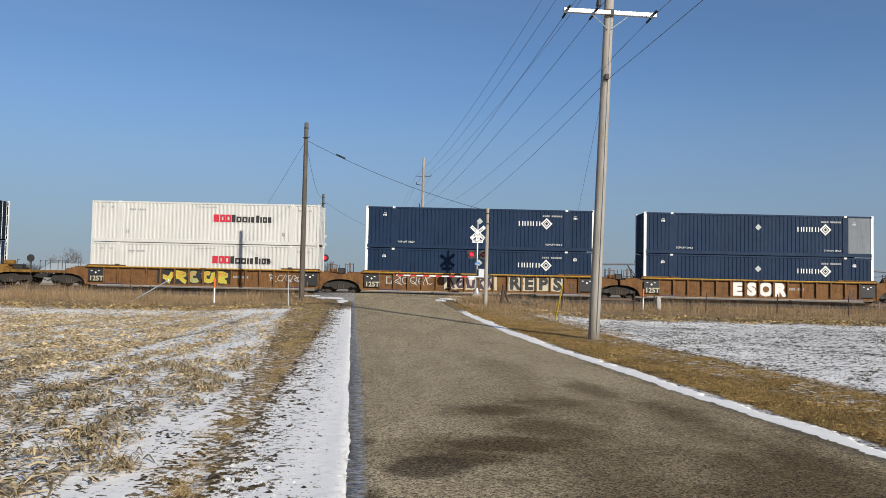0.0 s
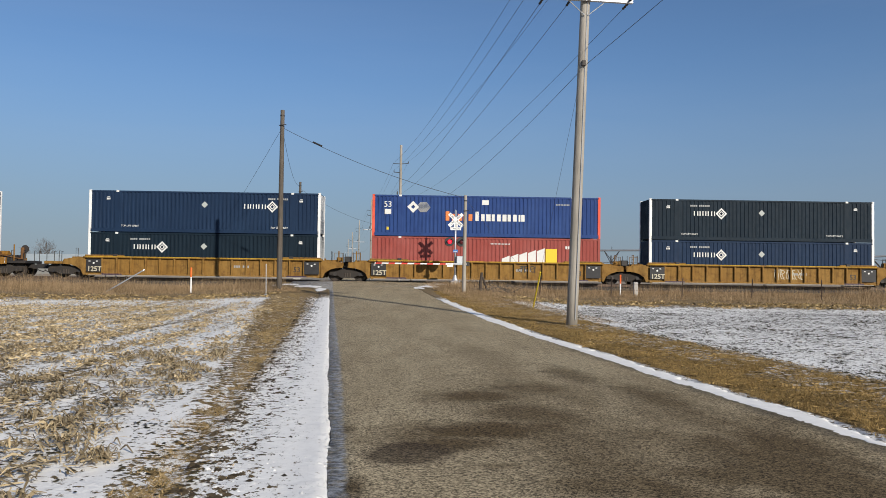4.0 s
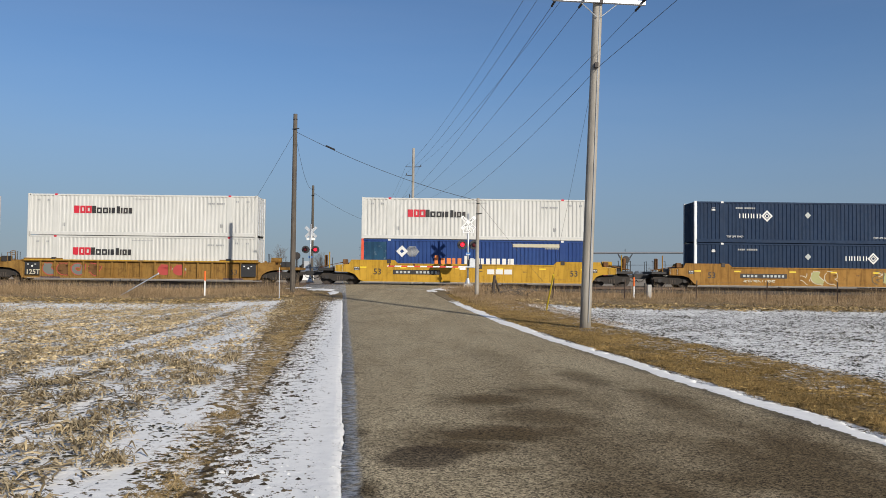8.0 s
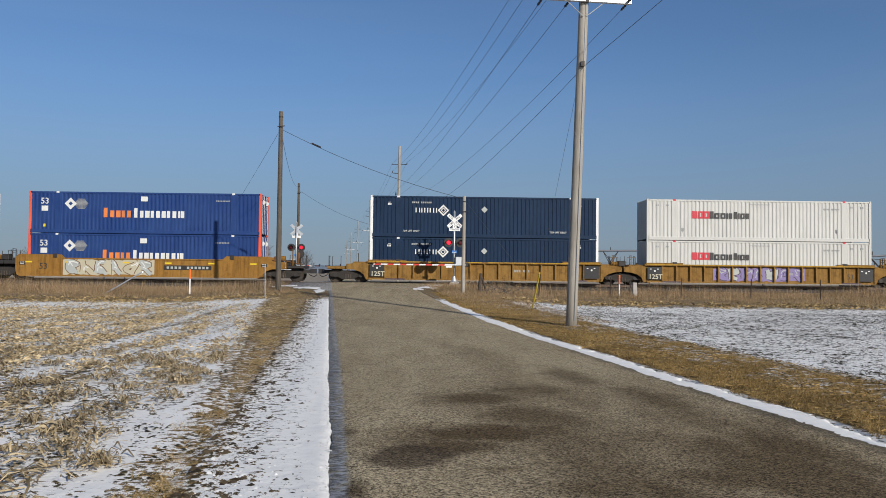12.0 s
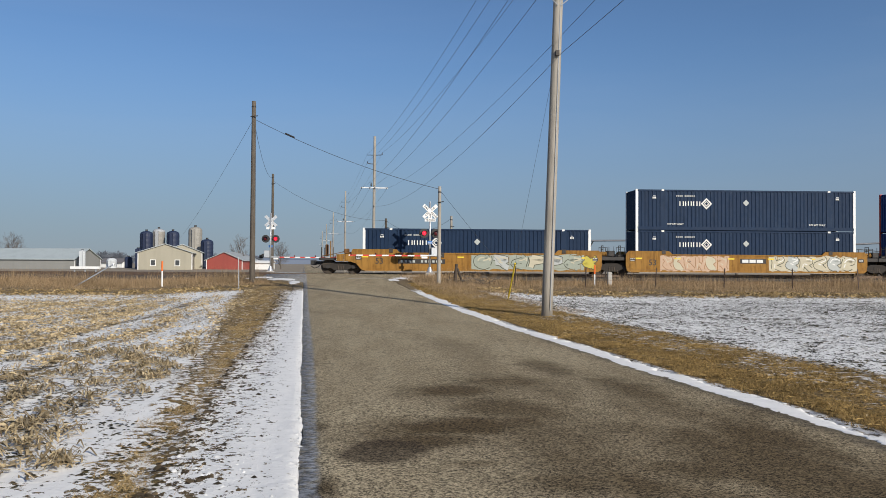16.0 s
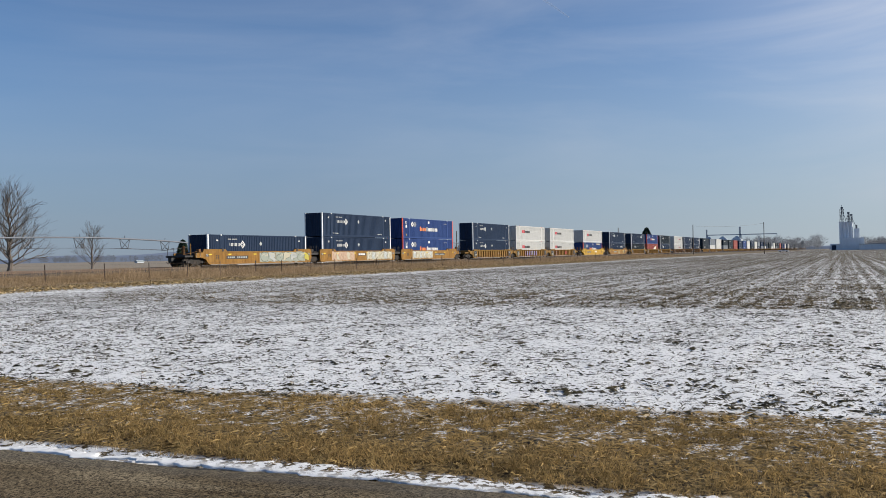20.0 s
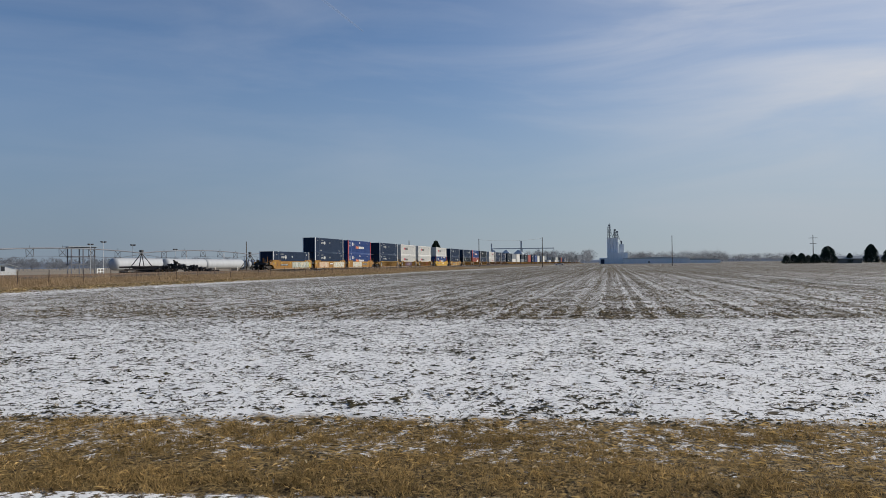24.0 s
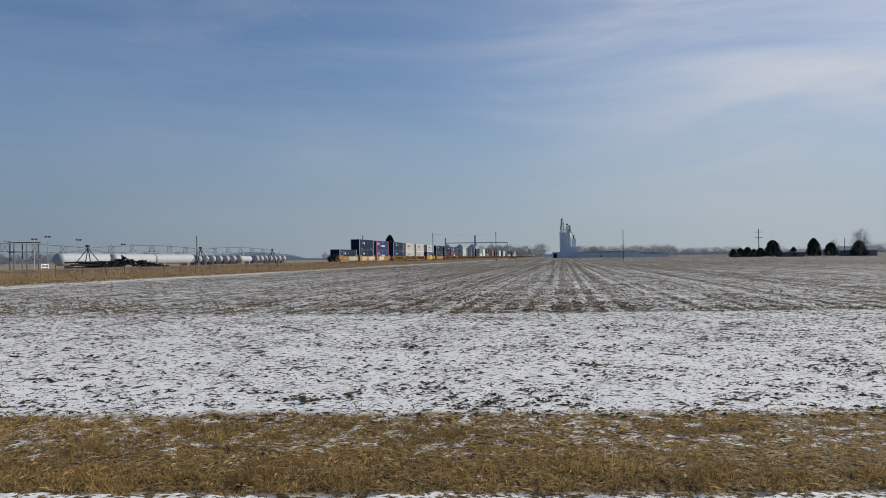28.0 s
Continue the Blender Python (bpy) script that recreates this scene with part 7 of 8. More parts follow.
def steel_works():
    x, y = polar(54.2, 242)
    g = thing("loading_rack", "open steel loading rack with a roofed platform", "loading rack", "", pose(x, y, 0, 0, 0, -30))
    for px in (-3.2, 0, 3.2):
        for py in (-1.2, 1.2):
            part("column", box(bmesh.new(), px - 0.12, px + 0.12, py - 0.12, py + 0.12, 0, 7.2), "galv_dull", g)
    for z in (2.6, 4.6, 7.2):
        part("deck_beam", box(bmesh.new(), -3.6, 3.6, -1.4, -1.2, z, z + 0.2), "galv_dull", g)
        part("deck_beam", box(bmesh.new(), -3.6, 3.6, 1.2, 1.4, z, z + 0.2), "galv_dull", g)
    part("deck", box(bmesh.new(), -3.5, 3.5, -1.3, 1.3, 4.8, 4.9), "galv_dull", g)
    part("rack_roof", box(bmesh.new(), -4.2, 4.2, -1.8, 1.8, 7.4, 7.55), "roof_grey", g)
    for s in range(8):
        part("stair_tread", box(bmesh.new(), 3.4 + s * 0.25, 3.65 + s * 0.25, -0.5, 0.5, 4.4 - s * 0.5, 4.46 - s * 0.5), "galv_dull", g)


steel_works()
for az, d, h in ((54.75, 236, 7.9), (55.52, 238, 8.6), (57.33, 240, 7.8), (60.0, 262, 7.0)):
    x, y = polar(az, d)
    g = thing("yard_light", "tall yard light mast", "light mast", "yard lights", pose(x, y, 0))
    part("mast", tube(bmesh.new(), [(0, 0, 0), (0, 0, h)], [0.12, 0.07], 8), "galv", g)
    part("lamp_bar", box(bmesh.new(), -0.9, 0.9, -0.06, 0.06, h - 0.1, h), "steel_dark", g)
    for s in (-0.75, 0.75):
        part("lamp_head", box(bmesh.new(), s - 0.3, s + 0.3, -0.3, 0.15, h, h + 0.3), "steel_dark", g)
x, y = polar(55.35, 190)
g = thing("pallet_crate", "white crate frame standing at the yard", "crate", "", pose(x, y, ht(x, y)))
for s in (-1.1, 0, 1.1):
    part("upright", box(bmesh.new(), s - 0.08, s + 0.08, -0.08, 0.08, 0, 1.5), "white", g)
for z in (0.1, 0.75, 1.4):
    part("rail_board", box(bmesh.new(), -1.2, 1.2, -0.1, -0.02, z, z + 0.14), "white", g)
barn(49.85, 250, 4.5, 5, 2.2, 2.9, "white", "roof_grey", -40, 1, "small white flat building beyond the tracks", "shed")
barn(12.0, 520, 9, 9, 2.6, 4.2, "barn_red", "roof_grey", 20, 0, "distant red barn beyond the fields")
for az, w in ((17.3, 9), (18.9, 11), (13.2, 10), (21.2, 8), (43.0, 6)):
    barn(az, 700, 4, w * 1.0, 1.3, 2.0, "bin_steel", "roof_pale", 80, 0, "distant low pale building", "farm_building")
x, y = polar(16.05, 300)
g = thing("covered_heap", "pale cream tarpaulin-covered heap in a field", "covered heap", "", pose(x, y, 0))
bm = tube(bmesh.new(), [(0.3, 0, -0.2), (0.2, 0, 0.6), (0.05, 0, 1.6), (-0.35, 0, 2.8), (-0.8, 0, 3.9), (-1.0, 0, 4.6), (-1.05, 0, 4.85)], [2.5, 2.6, 2.5, 2.1, 1.5, 0.8, 0.1], 13)
r = random.Random(6)
for v in bm.verts:
    v.co += Vector((r.uniform(-0.16, 0.16), r.uniform(-0.16, 0.16), r.uniform(-0.1, 0.1)))
part("tarpaulin", bm, "tarp", g)
part("tarp_edge", tube(bmesh.new(), [(0.3, 0, -0.1), (0.3, 0, 0.18)], 2.95, 13), "tarp", g)


def elevator():
    x, y = polar(90.3, 850)
    g = thing("grain_elevator", "tall pale concrete grain elevator with headhouse", "grain elevator", "", pose(x, y, 0, 0, 0, -90))
    for px in (-4.2, -1.4, 1.4, 4.2):
        for py in (-2, 2):
            part("silo_tube", tube(bmesh.new(), [(px, py, 0), (px, py, 25.6)], 1.55, 18), "elevator_white", g)
    part("roof_slab", box(bmesh.new(), -5.9, 5.9, -3.8, 3.8, 25.6, 26.4), "elevator_white", g)
    part("annex", box(bmesh.new(), 6.6, 11.2, -3, 3, 0, 20), "elevator_white", g)
    part("annex_vent", box(bmesh.new(), 8.0, 9.6, -1, 1, 20, 23.5), "galv_dull", g)
    part("lower_house", box(bmesh.new(), -5.6, 15.0, -9, -4, 0, 11.5), "elevator_white", g)
    part("door_house", box(bmesh.new(), -13.5, -5.6, -7, 0, 0, 6.0), "elevator_white", g)
    part("roll_door", box(bmesh.new(), -12.3, -8.6, -7.2, -7, 0, 4.8), "silo_blue", g)
    # open steel head towers on the roof
    for x0, x1, top in ((-4.9, -1.6, 38.5), (1.2, 3.2, 33.5), (3.6, 5.6, 31.5)):
        for px in (x0, x1):
            for py in (-1.3, 1.3):
                part("tower_post", tube(bmesh.new(), [(px, py, 26.4), (px, py, top)], 0.2, 6), "galv_dull", g)
        z, step = 26.4, 3.0
        while z + step <= top:
            for a, b in (((x0, z), (x1, z + step)), ((x1, z), (x0, z + step))):
                part("tower_brace", tube(bmesh.new(), [(a[0], -1.3, a[1]), (b[0], -1.3, b[1])], 0.13, 5), "galv_dull", g)
            part("tower_deck", box(bmesh.new(), x0 - 0.3, x1 + 0.3, -1.6, 1.6, z + step - 0.15, z + step), "galv_dull", g)
            z += step
        part("bucket_leg", box(bmesh.new(), (x0 + x1) / 2 - 0.35, (x0 + x1) / 2 + 0.35, -0.4, 0.4, 26.4, top + 1.2), "galv_dull", g)
        part("leg_head", box(bmesh.new(), (x0 + x1) / 2 - 1.0, (x0 + x1) / 2 + 1.1, -0.9, 0.9, top + 0.6, top + 2.2), "galv_dull", g)
    part("leg_mast", tube(bmesh.new(), [(-3.2, 0, 40.5), (-3.2, 0, 42.5)], 0.2, 6), "galv_dull", g)
    for a, b in (((-3.2, 0, 38.6), (0.4, 0, 27)), ((2.2, 0, 33.5), (-0.4, 0, 27)), ((4.6, 0, 31.8), (8.8, 0, 21)), ((-3.2, 0, 38.2), (-5.2, 0, 27))):
        part("spout", tube(bmesh.new(), [a, b], 0.22, 6), "galv_dull", g)
    wx, wy = polar(93.2, 842)
    w = thing("warehouse", "long low pale warehouse beside the grain elevator", "warehouse", "", pose(wx, wy, 0, 0, 0, -90))
    part("wall_block", box(bmesh.new(), -32, 32, -9, 9, 0, 5.0), "elevator_white", w)
    part("roof", plate(bmesh.new(), [(-32.5, 5.0), (32.5, 5.0), (32.5, 5.3), (0, 6.4), (-32.5, 5.3)], -9.5, 9.5), "roof_grey", w)
    part("loading_door", box(bmesh.new(), -8, -6.6, -9.15, -9, 0.3, 2.4), "roof_dark", w)
    wx, wy = polar(96.1, 880)
    w = thing("machine_shed", "low pale metal shed on the horizon", "shed", "", pose(wx, wy, 0, 0, 0, -96))
    part("wall_block", box(bmesh.new(), -20, 20, -6, 6, 0, 3.2), "elevator_white", w)
    part("roof", plate(bmesh.new(), [(-20.5, 3.2), (20.5, 3.2), (20.5, 3.5), (0, 4.6), (-20.5, 3.5)], -6.5, 6.5), "roof_grey", w)


elevator()


def conveyor():
    x, y = polar(83.3, 780)
    g = thing("grain_plant", "distant grain plant with overhead conveyor and bins", "grain plant", "", pose(x, y, 0, 0, 0, -83))
    for px in (-18, -6, 6):
        part("bin", tube(bmesh.new(), [(px, 0, 0), (px, 0, 11), (px, 0, 14.5)], [5, 5, 0.8], 20), "bin_steel", g)
    part("conveyor_bridge", box(bmesh.new(), -20, 40, -0.8, 0.8, 15.5, 16.3), "bin_steel", g)
    for px in (-19, 10, 25, 40):
        part("bridge_leg", box(bmesh.new(), px - 0.25, px + 0.25, -0.4, 0.4, 0, 15.5), "bin_steel", g)
    part("bucket_leg", box(bmesh.new(), 8, 9.6, -0.8, 0.8, 0, 23), "galv", g)
    part("bucket_leg", box(bmesh.new(), -20.5, -19.2, -0.6, 0.6, 0, 21), "galv", g)


conveyor()
for az, d, h in ((85.45, 335, 12.3), (80.97, 300, 11.0), (94.3, 340, 12.2), (64.68, 262, 9.5), (76.0, 280, 10.0), (108.2, 425, 8.5)):
    plain_pole(az, d, h, label="distant dark wooden pole", r=0.17, base=0.0)
x, y = polar(103.1, 425)
g = thing("utility_pole", "distant wooden power pole with two crossarms", "utility pole", "", pose(x, y, 0))
part("pole", stem(bmesh.new(), 13.8, 0.24, 0.16), "pole_dark", g)
for z, w in ((12.3, 2.0), (9.6, 1.5)):
    part("crossarm", box(bmesh.new(), -w, w, -0.1, 0.1, z - 0.1, z + 0.1, Matrix.Rotation(radians(-100), 4, "Z")), "pole_dark", g)
wire((*polar(80.97, 300), 10.6), (*polar(85.45, 335), 11.9), 0.7, 0.03)
barn(105.0, 432, 7, 13, 2.2, 3.4, "silo_grey", "roof_grey", -10, 2, "distant low grey house among evergreens", "house")
barn(108.9, 436, 9, 16, 2.8, 4.6, "silo_grey", "roof_grey", -12, 0, "distant grey outbuilding among trees", "outbuilding")
# a parked pickup far down the track road
x, y = polar(86.6, 520)
g = thing("parked_pickup", "distant white pickup truck parked by the field", "pickup truck", "", pose(x, y, 0, 0, 0, -86))
part("body", bbox(-2.9, 2.9, -0.95, 0.95, 0.5, 1.1, bevel=0.1), "white", g)
part("cabin", bbox(-0.9, 1.2, -0.85, 0.85, 1.1, 1.8, bevel=0.2), "glass_dark", g)
for px in (-1.8, 1.9):
    for py in (-0.9, 0.9):
        part("wheel", tube(bmesh.new(), [(px, py - 0.12, 0.38), (px, py + 0.12, 0.38)], 0.38, 14), "black", g)


# ---- far woods and hills ----
def woods():
    r = random.Random(77)
    verts, faces = [], []

    def twig(a, b, w):
        d = (b - a).normalized()
        s = d.cross(Vector((0.3, 0.9, 0.2))).normalized() * w
        i = len(verts)
        verts.extend([a - s, a + s, b])
        faces.append((i, i + 1, i + 2))
    bands = [(84.2, 88.9, 900, 13, 110), (91.2, 97.8, 1000, 12, 190), (97.5, 101.8, 1250, 11, 120), (100.5, 113, 1300, 10, 170), (73, 80, 950, 9, 70), (108.5, 114, 620, 8, 60), (-30, -18, 700, 9, 190), (-19.5, -9, 900, 10, 120), (-5.5, 12, 1500, 9, 130), (11, 27, 1150, 10, 270), (20, 60, 1500, 10, 190), (47, 64, 760, 9, 170)]
    for a0, a1, d, h, n in bands:
        for _ in range(n):
            az = r.uniform(a0, a1)
            x, y = polar(az, d * r.uniform(0.95, 1.15))
            hh = h * r.uniform(0.7, 1.5)
            base = Vector((x, y, -0.3))
            twig(base, base + Vector((0, 0, hh * 0.5)), hh * 0.025)
            wide = hh * r.uniform(0.26, 0.42)
            for _ in range(120):
                t, f = r.uniform(0, 2 * math.pi), r.random() ** 0.5
                up = r.uniform(-1, 1)
                ring = wide * f * math.sqrt(max(1 - up * up, 0))
                p = base + Vector((ring * math.cos(t), ring * math.sin(t), hh * (0.5 + 0.36 * up * r.uniform(0.6, 1))))
                q = p + Vector((r.gauss(0, hh * 0.06) + 0.3 * ring * math.cos(t), r.gauss(0, hh * 0.06) + 0.3 * ring * math.sin(t), hh * r.uniform(0.06, 0.17)))
                twig(p, q, hh * 0.015)
    # Twig colour carries the blue-grey of distance haze, not that of bark.
    M["far_twigs"] = blade_material("haze_painted_twigs", (0.105, 0.118, 0.14), (0.17, 0.182, 0.21))
    loose("far_woods", verts, [faces], "far_twigs", "distant leafless woods along the horizon, greyed by painted haze", "woods")


woods()


def hills():
    n = Net("haze_tinted_hills")
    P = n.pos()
    # Blue-grey base colour and a weak glow stand in for haze over the hills.
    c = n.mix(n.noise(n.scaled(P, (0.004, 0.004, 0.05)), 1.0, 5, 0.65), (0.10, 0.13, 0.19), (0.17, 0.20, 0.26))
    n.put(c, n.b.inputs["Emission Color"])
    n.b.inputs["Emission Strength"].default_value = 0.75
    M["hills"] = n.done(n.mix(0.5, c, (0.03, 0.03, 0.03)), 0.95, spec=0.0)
    r = random.Random(4)
    bm = bmesh.new()
    prev = None
    for k in range(0, 361):
        az = k
        lift = 34 if -45 < (az if az < 180 else az - 360) < 72 else 17
        h = lift * (0.75 + 0.22 * math.sin(az * 0.31) + 0.14 * math.sin(az * 0.83 + 1)) + r.uniform(-2, 2)
        x, y = polar(az, 3300)
        cur = [bm.verts.new((x, y, -8)), bm.verts.new((x, y, h * 0.75)), bm.verts.new((x * 1.03, y * 1.03, h))]
        if prev:
            bm.faces.new((prev[0], cur[0], cur[1], prev[1]))
            bm.faces.new((prev[1], cur[1], cur[2], prev[2]))
        prev = cur
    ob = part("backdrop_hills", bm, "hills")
    tagged(ob, "low wooded hills on the horizon with painted blue-grey haze", "hills", kind="structure")


hills()


# ---- a short vapour trail high over the field ----
def vapour_trail():
    ends = []
    for az, el in TRAIL:
        x, y = polar(az, 4200 * math.cos(radians(el)))
        ends.append(Vector((x, y, 4200 * math.sin(radians(el)))))
    pts = [ends[0].lerp(ends[1], k / 6) for k in range(7)]
    ob = part("vapour_trail", tube(bmesh.new(), pts, [6, 6, 6, 6, 5.5, 5, 3], 8), "vapour")
    tagged(ob, "thin white vapour trail in the blue sky", "vapour trail", kind="structure")


M["vapour"] = worn("thin_vapour", (0.9, 0.9, 0.9), 0.9)
M["vapour"].node_tree.nodes["Principled BSDF"].inputs["Alpha"].default_value = 0.09
TRAIL = ((69.4, 18.63), (72.9, 16.18))
vapour_trail()

# ---- grass, stubble and clods ----
def scatter(n, p0, p1, q0, q1, rng):
    p, q = rng.uniform(p0, p1, n), rng.uniform(q0, q1, n)
    return p, q, p * RIGHT[0] + q * ALONG[0], p * RIGHT[1] + q * ALONG[1]


def patchy(x, y, size, seed):
    """Smooth random values between 0 and 1 over the plan, with patches of about that size."""
    table = np.random.default_rng(seed).random((256, 256))
    u, v = np.asarray(x) / size, np.asarray(y) / size
    i, j = np.floor(u).astype(int), np.floor(v).astype(int)
    a, b = ease(u - i), ease(v - j)
    t = lambda di, dj: table[(i + di) % 256, (j + dj) % 256]
    return (t(0, 0) * (1 - a) + t(1, 0) * a) * (1 - b) + (t(0, 1) * (1 - a) + t(1, 1) * a) * b


def blades(name, x, y, z, h, w, bend, rng, material, label, category, simple=False):
    """Two-part bent blades, each a loose piece."""
    n = len(x)
    t = rng.uniform(0, 2 * np.pi, n)
    tx, ty = np.cos(t), np.sin(t)
    u = rng.uniform(0, 2 * np.pi, n)
    bx_, by_ = np.cos(u) * bend, np.sin(u) * bend
    base = np.stack([x, y, z - 0.02], -1)
    side = np.stack([tx * w, ty * w, 0 * w], -1)
    mid = base + np.stack([bx_ * h * 0.35, by_ * h * 0.35, h * 0.6], -1)
    tip = base + np.stack([bx_ * h, by_ * h, h * (1 - 0.25 * bend)], -1)
    i = np.arange(n)[:, None]
    if simple:
        v = np.stack([base - side, base + side, tip], 1).reshape(-1, 3)
        loose(name, v, [i * 3 + np.array([0, 1, 2])], material, label, category)
        return
    v = np.stack([base - side, base + side, mid + side * 0.7, mid - side * 0.7, tip], 1).reshape(-1, 3)
    loose(name, v, [i * 5 + np.array([0, 1, 2, 3]), i * 5 + np.array([3, 2, 4])], material, label, category)


def flakes(name, x, y, z, ln, w, lift, rng, material, label, category, heading=None, simple=False):
    """Curled strips lying on the ground: husks, leaves, broken stalks."""
    n = len(x)
    t = rng.uniform(0, 2 * np.pi, n) if heading is None else heading
    d = np.stack([np.cos(t), np.sin(t), 0 * t], -1)
    s = np.stack([-np.sin(t), np.cos(t), rng.normal(0, 0.35, n)], -1) * w[:, None]
    a = np.stack([x, y, z + 0.004], -1)
    m = a + d * (ln * 0.5)[:, None] + np.stack([0 * x, 0 * x, lift], -1)
    b = a + d * ln[:, None] + np.stack([0 * x, 0 * x, lift * rng.uniform(-0.3, 1.0, n)], -1)
    v = np.stack([a - s * 0.5, a + s * 0.5, m + s, m - s, b + s * 0.35, b - s * 0.35], 1).reshape(-1, 3)
    if simple:
        v = np.stack([a - s * 0.5, a + s * 0.5, m + s, b - s * 0.35], 1).reshape(-1, 3)
        loose(name, v, [np.arange(n)[:, None] * 4 + np.array([0, 1, 2, 3])], material, label, category)
        return
    i = np.arange(n)[:, None] * 6
    loose(name, v, [i + np.array([0, 1, 2, 3]), i + np.array([3, 2, 4, 5])], material, label, category)


def lumps(name, x, y, z, size, rng, material, label, category, flat=0.35, small=False):
    """Low uneven clods: a squashed pyramid each, with shifted corners; small ones have three sides."""
    n = len(x)
    c = np.stack([x, y, z], -1)[:, None, :]
    corners = np.array([[1, 0, 0], [0.3, 0.9, 0], [-0.8, 0.5, 0], [-0.8, -0.5, 0], [0.3, -0.9, 0], [0.1, 0.1, 1]], float)
    if small:
        corners = np.array([[1, 0, 0], [-0.5, 0.8, 0], [-0.5, -0.8, 0], [0.1, 0.1, 1]], float)
    e = len(corners)
    t = rng.uniform(0, 2 * np.pi, n)
    rot = np.stack([np.stack([np.cos(t), -np.sin(t)], -1), np.stack([np.sin(t), np.cos(t)], -1)], -2)
    k = np.repeat(corners[None], n, 0) * rng.uniform(0.6, 1.3, (n, e, 1))
    k[:, :, 0] *= rng.uniform(0.8, 2.2, (n, 1))
    k[:, :, :2] = np.einsum("nij,nkj->nki", rot, k[:, :, :2])
    k[:, :, 2] *= flat
    k[:, :e - 1, 2] -= 0.12
    v = (c + k * size[:, None, None]).reshape(-1, 3)
    i = np.arange(n)[:, None] * e
    tri = np.array([[j, (j + 1) % (e - 1), e - 1] for j in range(e - 1)])
    f = (i[:, None] + tri[None]).reshape(-1, 3)
    loose(name, v, [f], material, label, category)


def vegetation():
    rng = np.random.default_rng(21)
    # tall dry grass between the field edge and the track, and a little beyond it
    n = 560000
    x = np.concatenate([rng.uniform(-45, 60, int(n * 0.62)), 60 + 190 * rng.random(n - int(n * 0.62)) ** 1.3])
    yt = 42.0 + 11.6 * rng.beta(1.6, 1.3, n)
    y = yt - 0.01016 * x
    p = x * RIGHT[0] + y * RIGHT[1]
    q = x * ALONG[0] + y * ALONG[1]
    keep = (p < -1.3 - flare_l(q) - 0.5 * (q > 45)) | (p > 6.6 + flare_r(q))
    clump = patchy(x, y, 2.6, 13)
    tuft = patchy(x, y, 0.45, 14)
    keep &= rng.random(n) < 0.12 + 0.45 * clump + 0.6 * tuft
    x, y, yt, clump, tuft = x[keep], y[keep], yt[keep], clump[keep], tuft[keep]
    tall = np.interp(yt, [42, 44, 47, 52, 54], [0.14, 0.36, 0.74, 0.92, 0.72])
    m = len(x)
    tall = tall * np.where((x > 4) & (x < 38), 0.8, 1.0)
    h = tall * (0.10 + 0.22 * clump + 0.34 * tuft * rng.random(m) + (rng.random(m) < 0.22) * rng.random(m) * (0.35 + 0.75 * clump))
    blades("tall_grass", x, y, terrain(x, y), h, 0.004 + 0.006 * rng.random(m) + np.maximum(x, 0) * 0.00007, 0.05 + 1.5 * rng.random(m) ** 1.6, rng, "grass_tall", "tall dry tan grass along the railway", "grass", True)
    # broken stalks and leaves washed up at the foot of the tall grass
    n = 60000
    x = np.concatenate([rng.uniform(-40, 50, n // 2), rng.uniform(50, 150, n - n // 2)])
    yt = 38.6 + 5.2 * rng.beta(2.0, 1.6, n)
    y = yt - 0.01016 * x
    p, q = x * RIGHT[0] + y * RIGHT[1], x * ALONG[0] + y * ALONG[1]
    k = ((p < -2.6) | (p > 8.8)) & (rng.random(n) < np.where(patchy(x, yt, 0.7, 31) + 0.6 * patchy(x, yt, 0.25, 32) > 0.78, 0.8, 0.08))
    x, y = x[k], y[k]
    m = len(x)
    flakes("grass_litter", x, y, terrain(x, y) + 0.02, rng.uniform(0.06, 0.28, m), rng.uniform(0.008, 0.03, m), rng.uniform(0.0, 0.09, m), rng, "grass_mat", "brown litter of stalks and leaves along the tall grass", "crop residue", simple=True)
    # seed heads above the tallest grass
    n = 9000
    x = rng.uniform(-45, 110, n)
    yt = rng.uniform(46, 53.4, n)
    y = yt - 0.01016 * x
    p = x * RIGHT[0] + y * RIGHT[1]
    k = ((p < -2.8) | (p > 8.2)) & (np.sin(x * 0.45) + np.sin(x * 1.3 + yt) > -0.4)
    x, y = x[k], y[k]
    m = len(x)
    blades("seed_stalks", x, y, terrain(x, y), rng.uniform(0.6, 1.15, m), np.full(m, 0.007), rng.uniform(0.0, 0.3, m), rng, "grass_tall", "thin dry seed stalks above the trackside grass", "grass", True)
    # verge grass around the near signal and road mouth
    n = 30000
    p, q, x, y = scatter(n, 6.2, 9.8, 26, 53, rng)
    blades("verge_grass", x, y, terrain(x, y), 0.05 + 0.4 * rng.random(n) ** 1.5 * np.clip((q - 32) / 16, 0.1, 1), rng.uniform(0.004, 0.01, n), rng.uniform(0.2, 1.1, n), rng, "grass_tall", "dry grass on the road verge near the crossing", "grass", True)
    # tufted grass on the right verge: a dense mat by the road, loose tufts with gaps towards the field
    n = 820000
    q = -14 + 60 * rng.random(n) ** 1.6
    p = 5.72 + 3.2 * rng.random(n)
    crown = 0.55 * patchy(p, q, 0.26, 21) + 0.45 * patchy(p, q, 0.11, 22) + 0.3 * (patchy(p, q, 0.9, 23) - 0.5)
    rise = np.clip((crown - np.interp(p, [5.75, 5.95, 6.5, 7.0, 8.4, 8.9], [0.55, 0.28, 0.22, 0.33, 0.37, 0.66])) / 0.35, 0, 1)
    k = rng.random(n) < 0.05 + 0.85 * rise
    p, q, rise = p[k], q[k], rise[k]
    m = len(p)
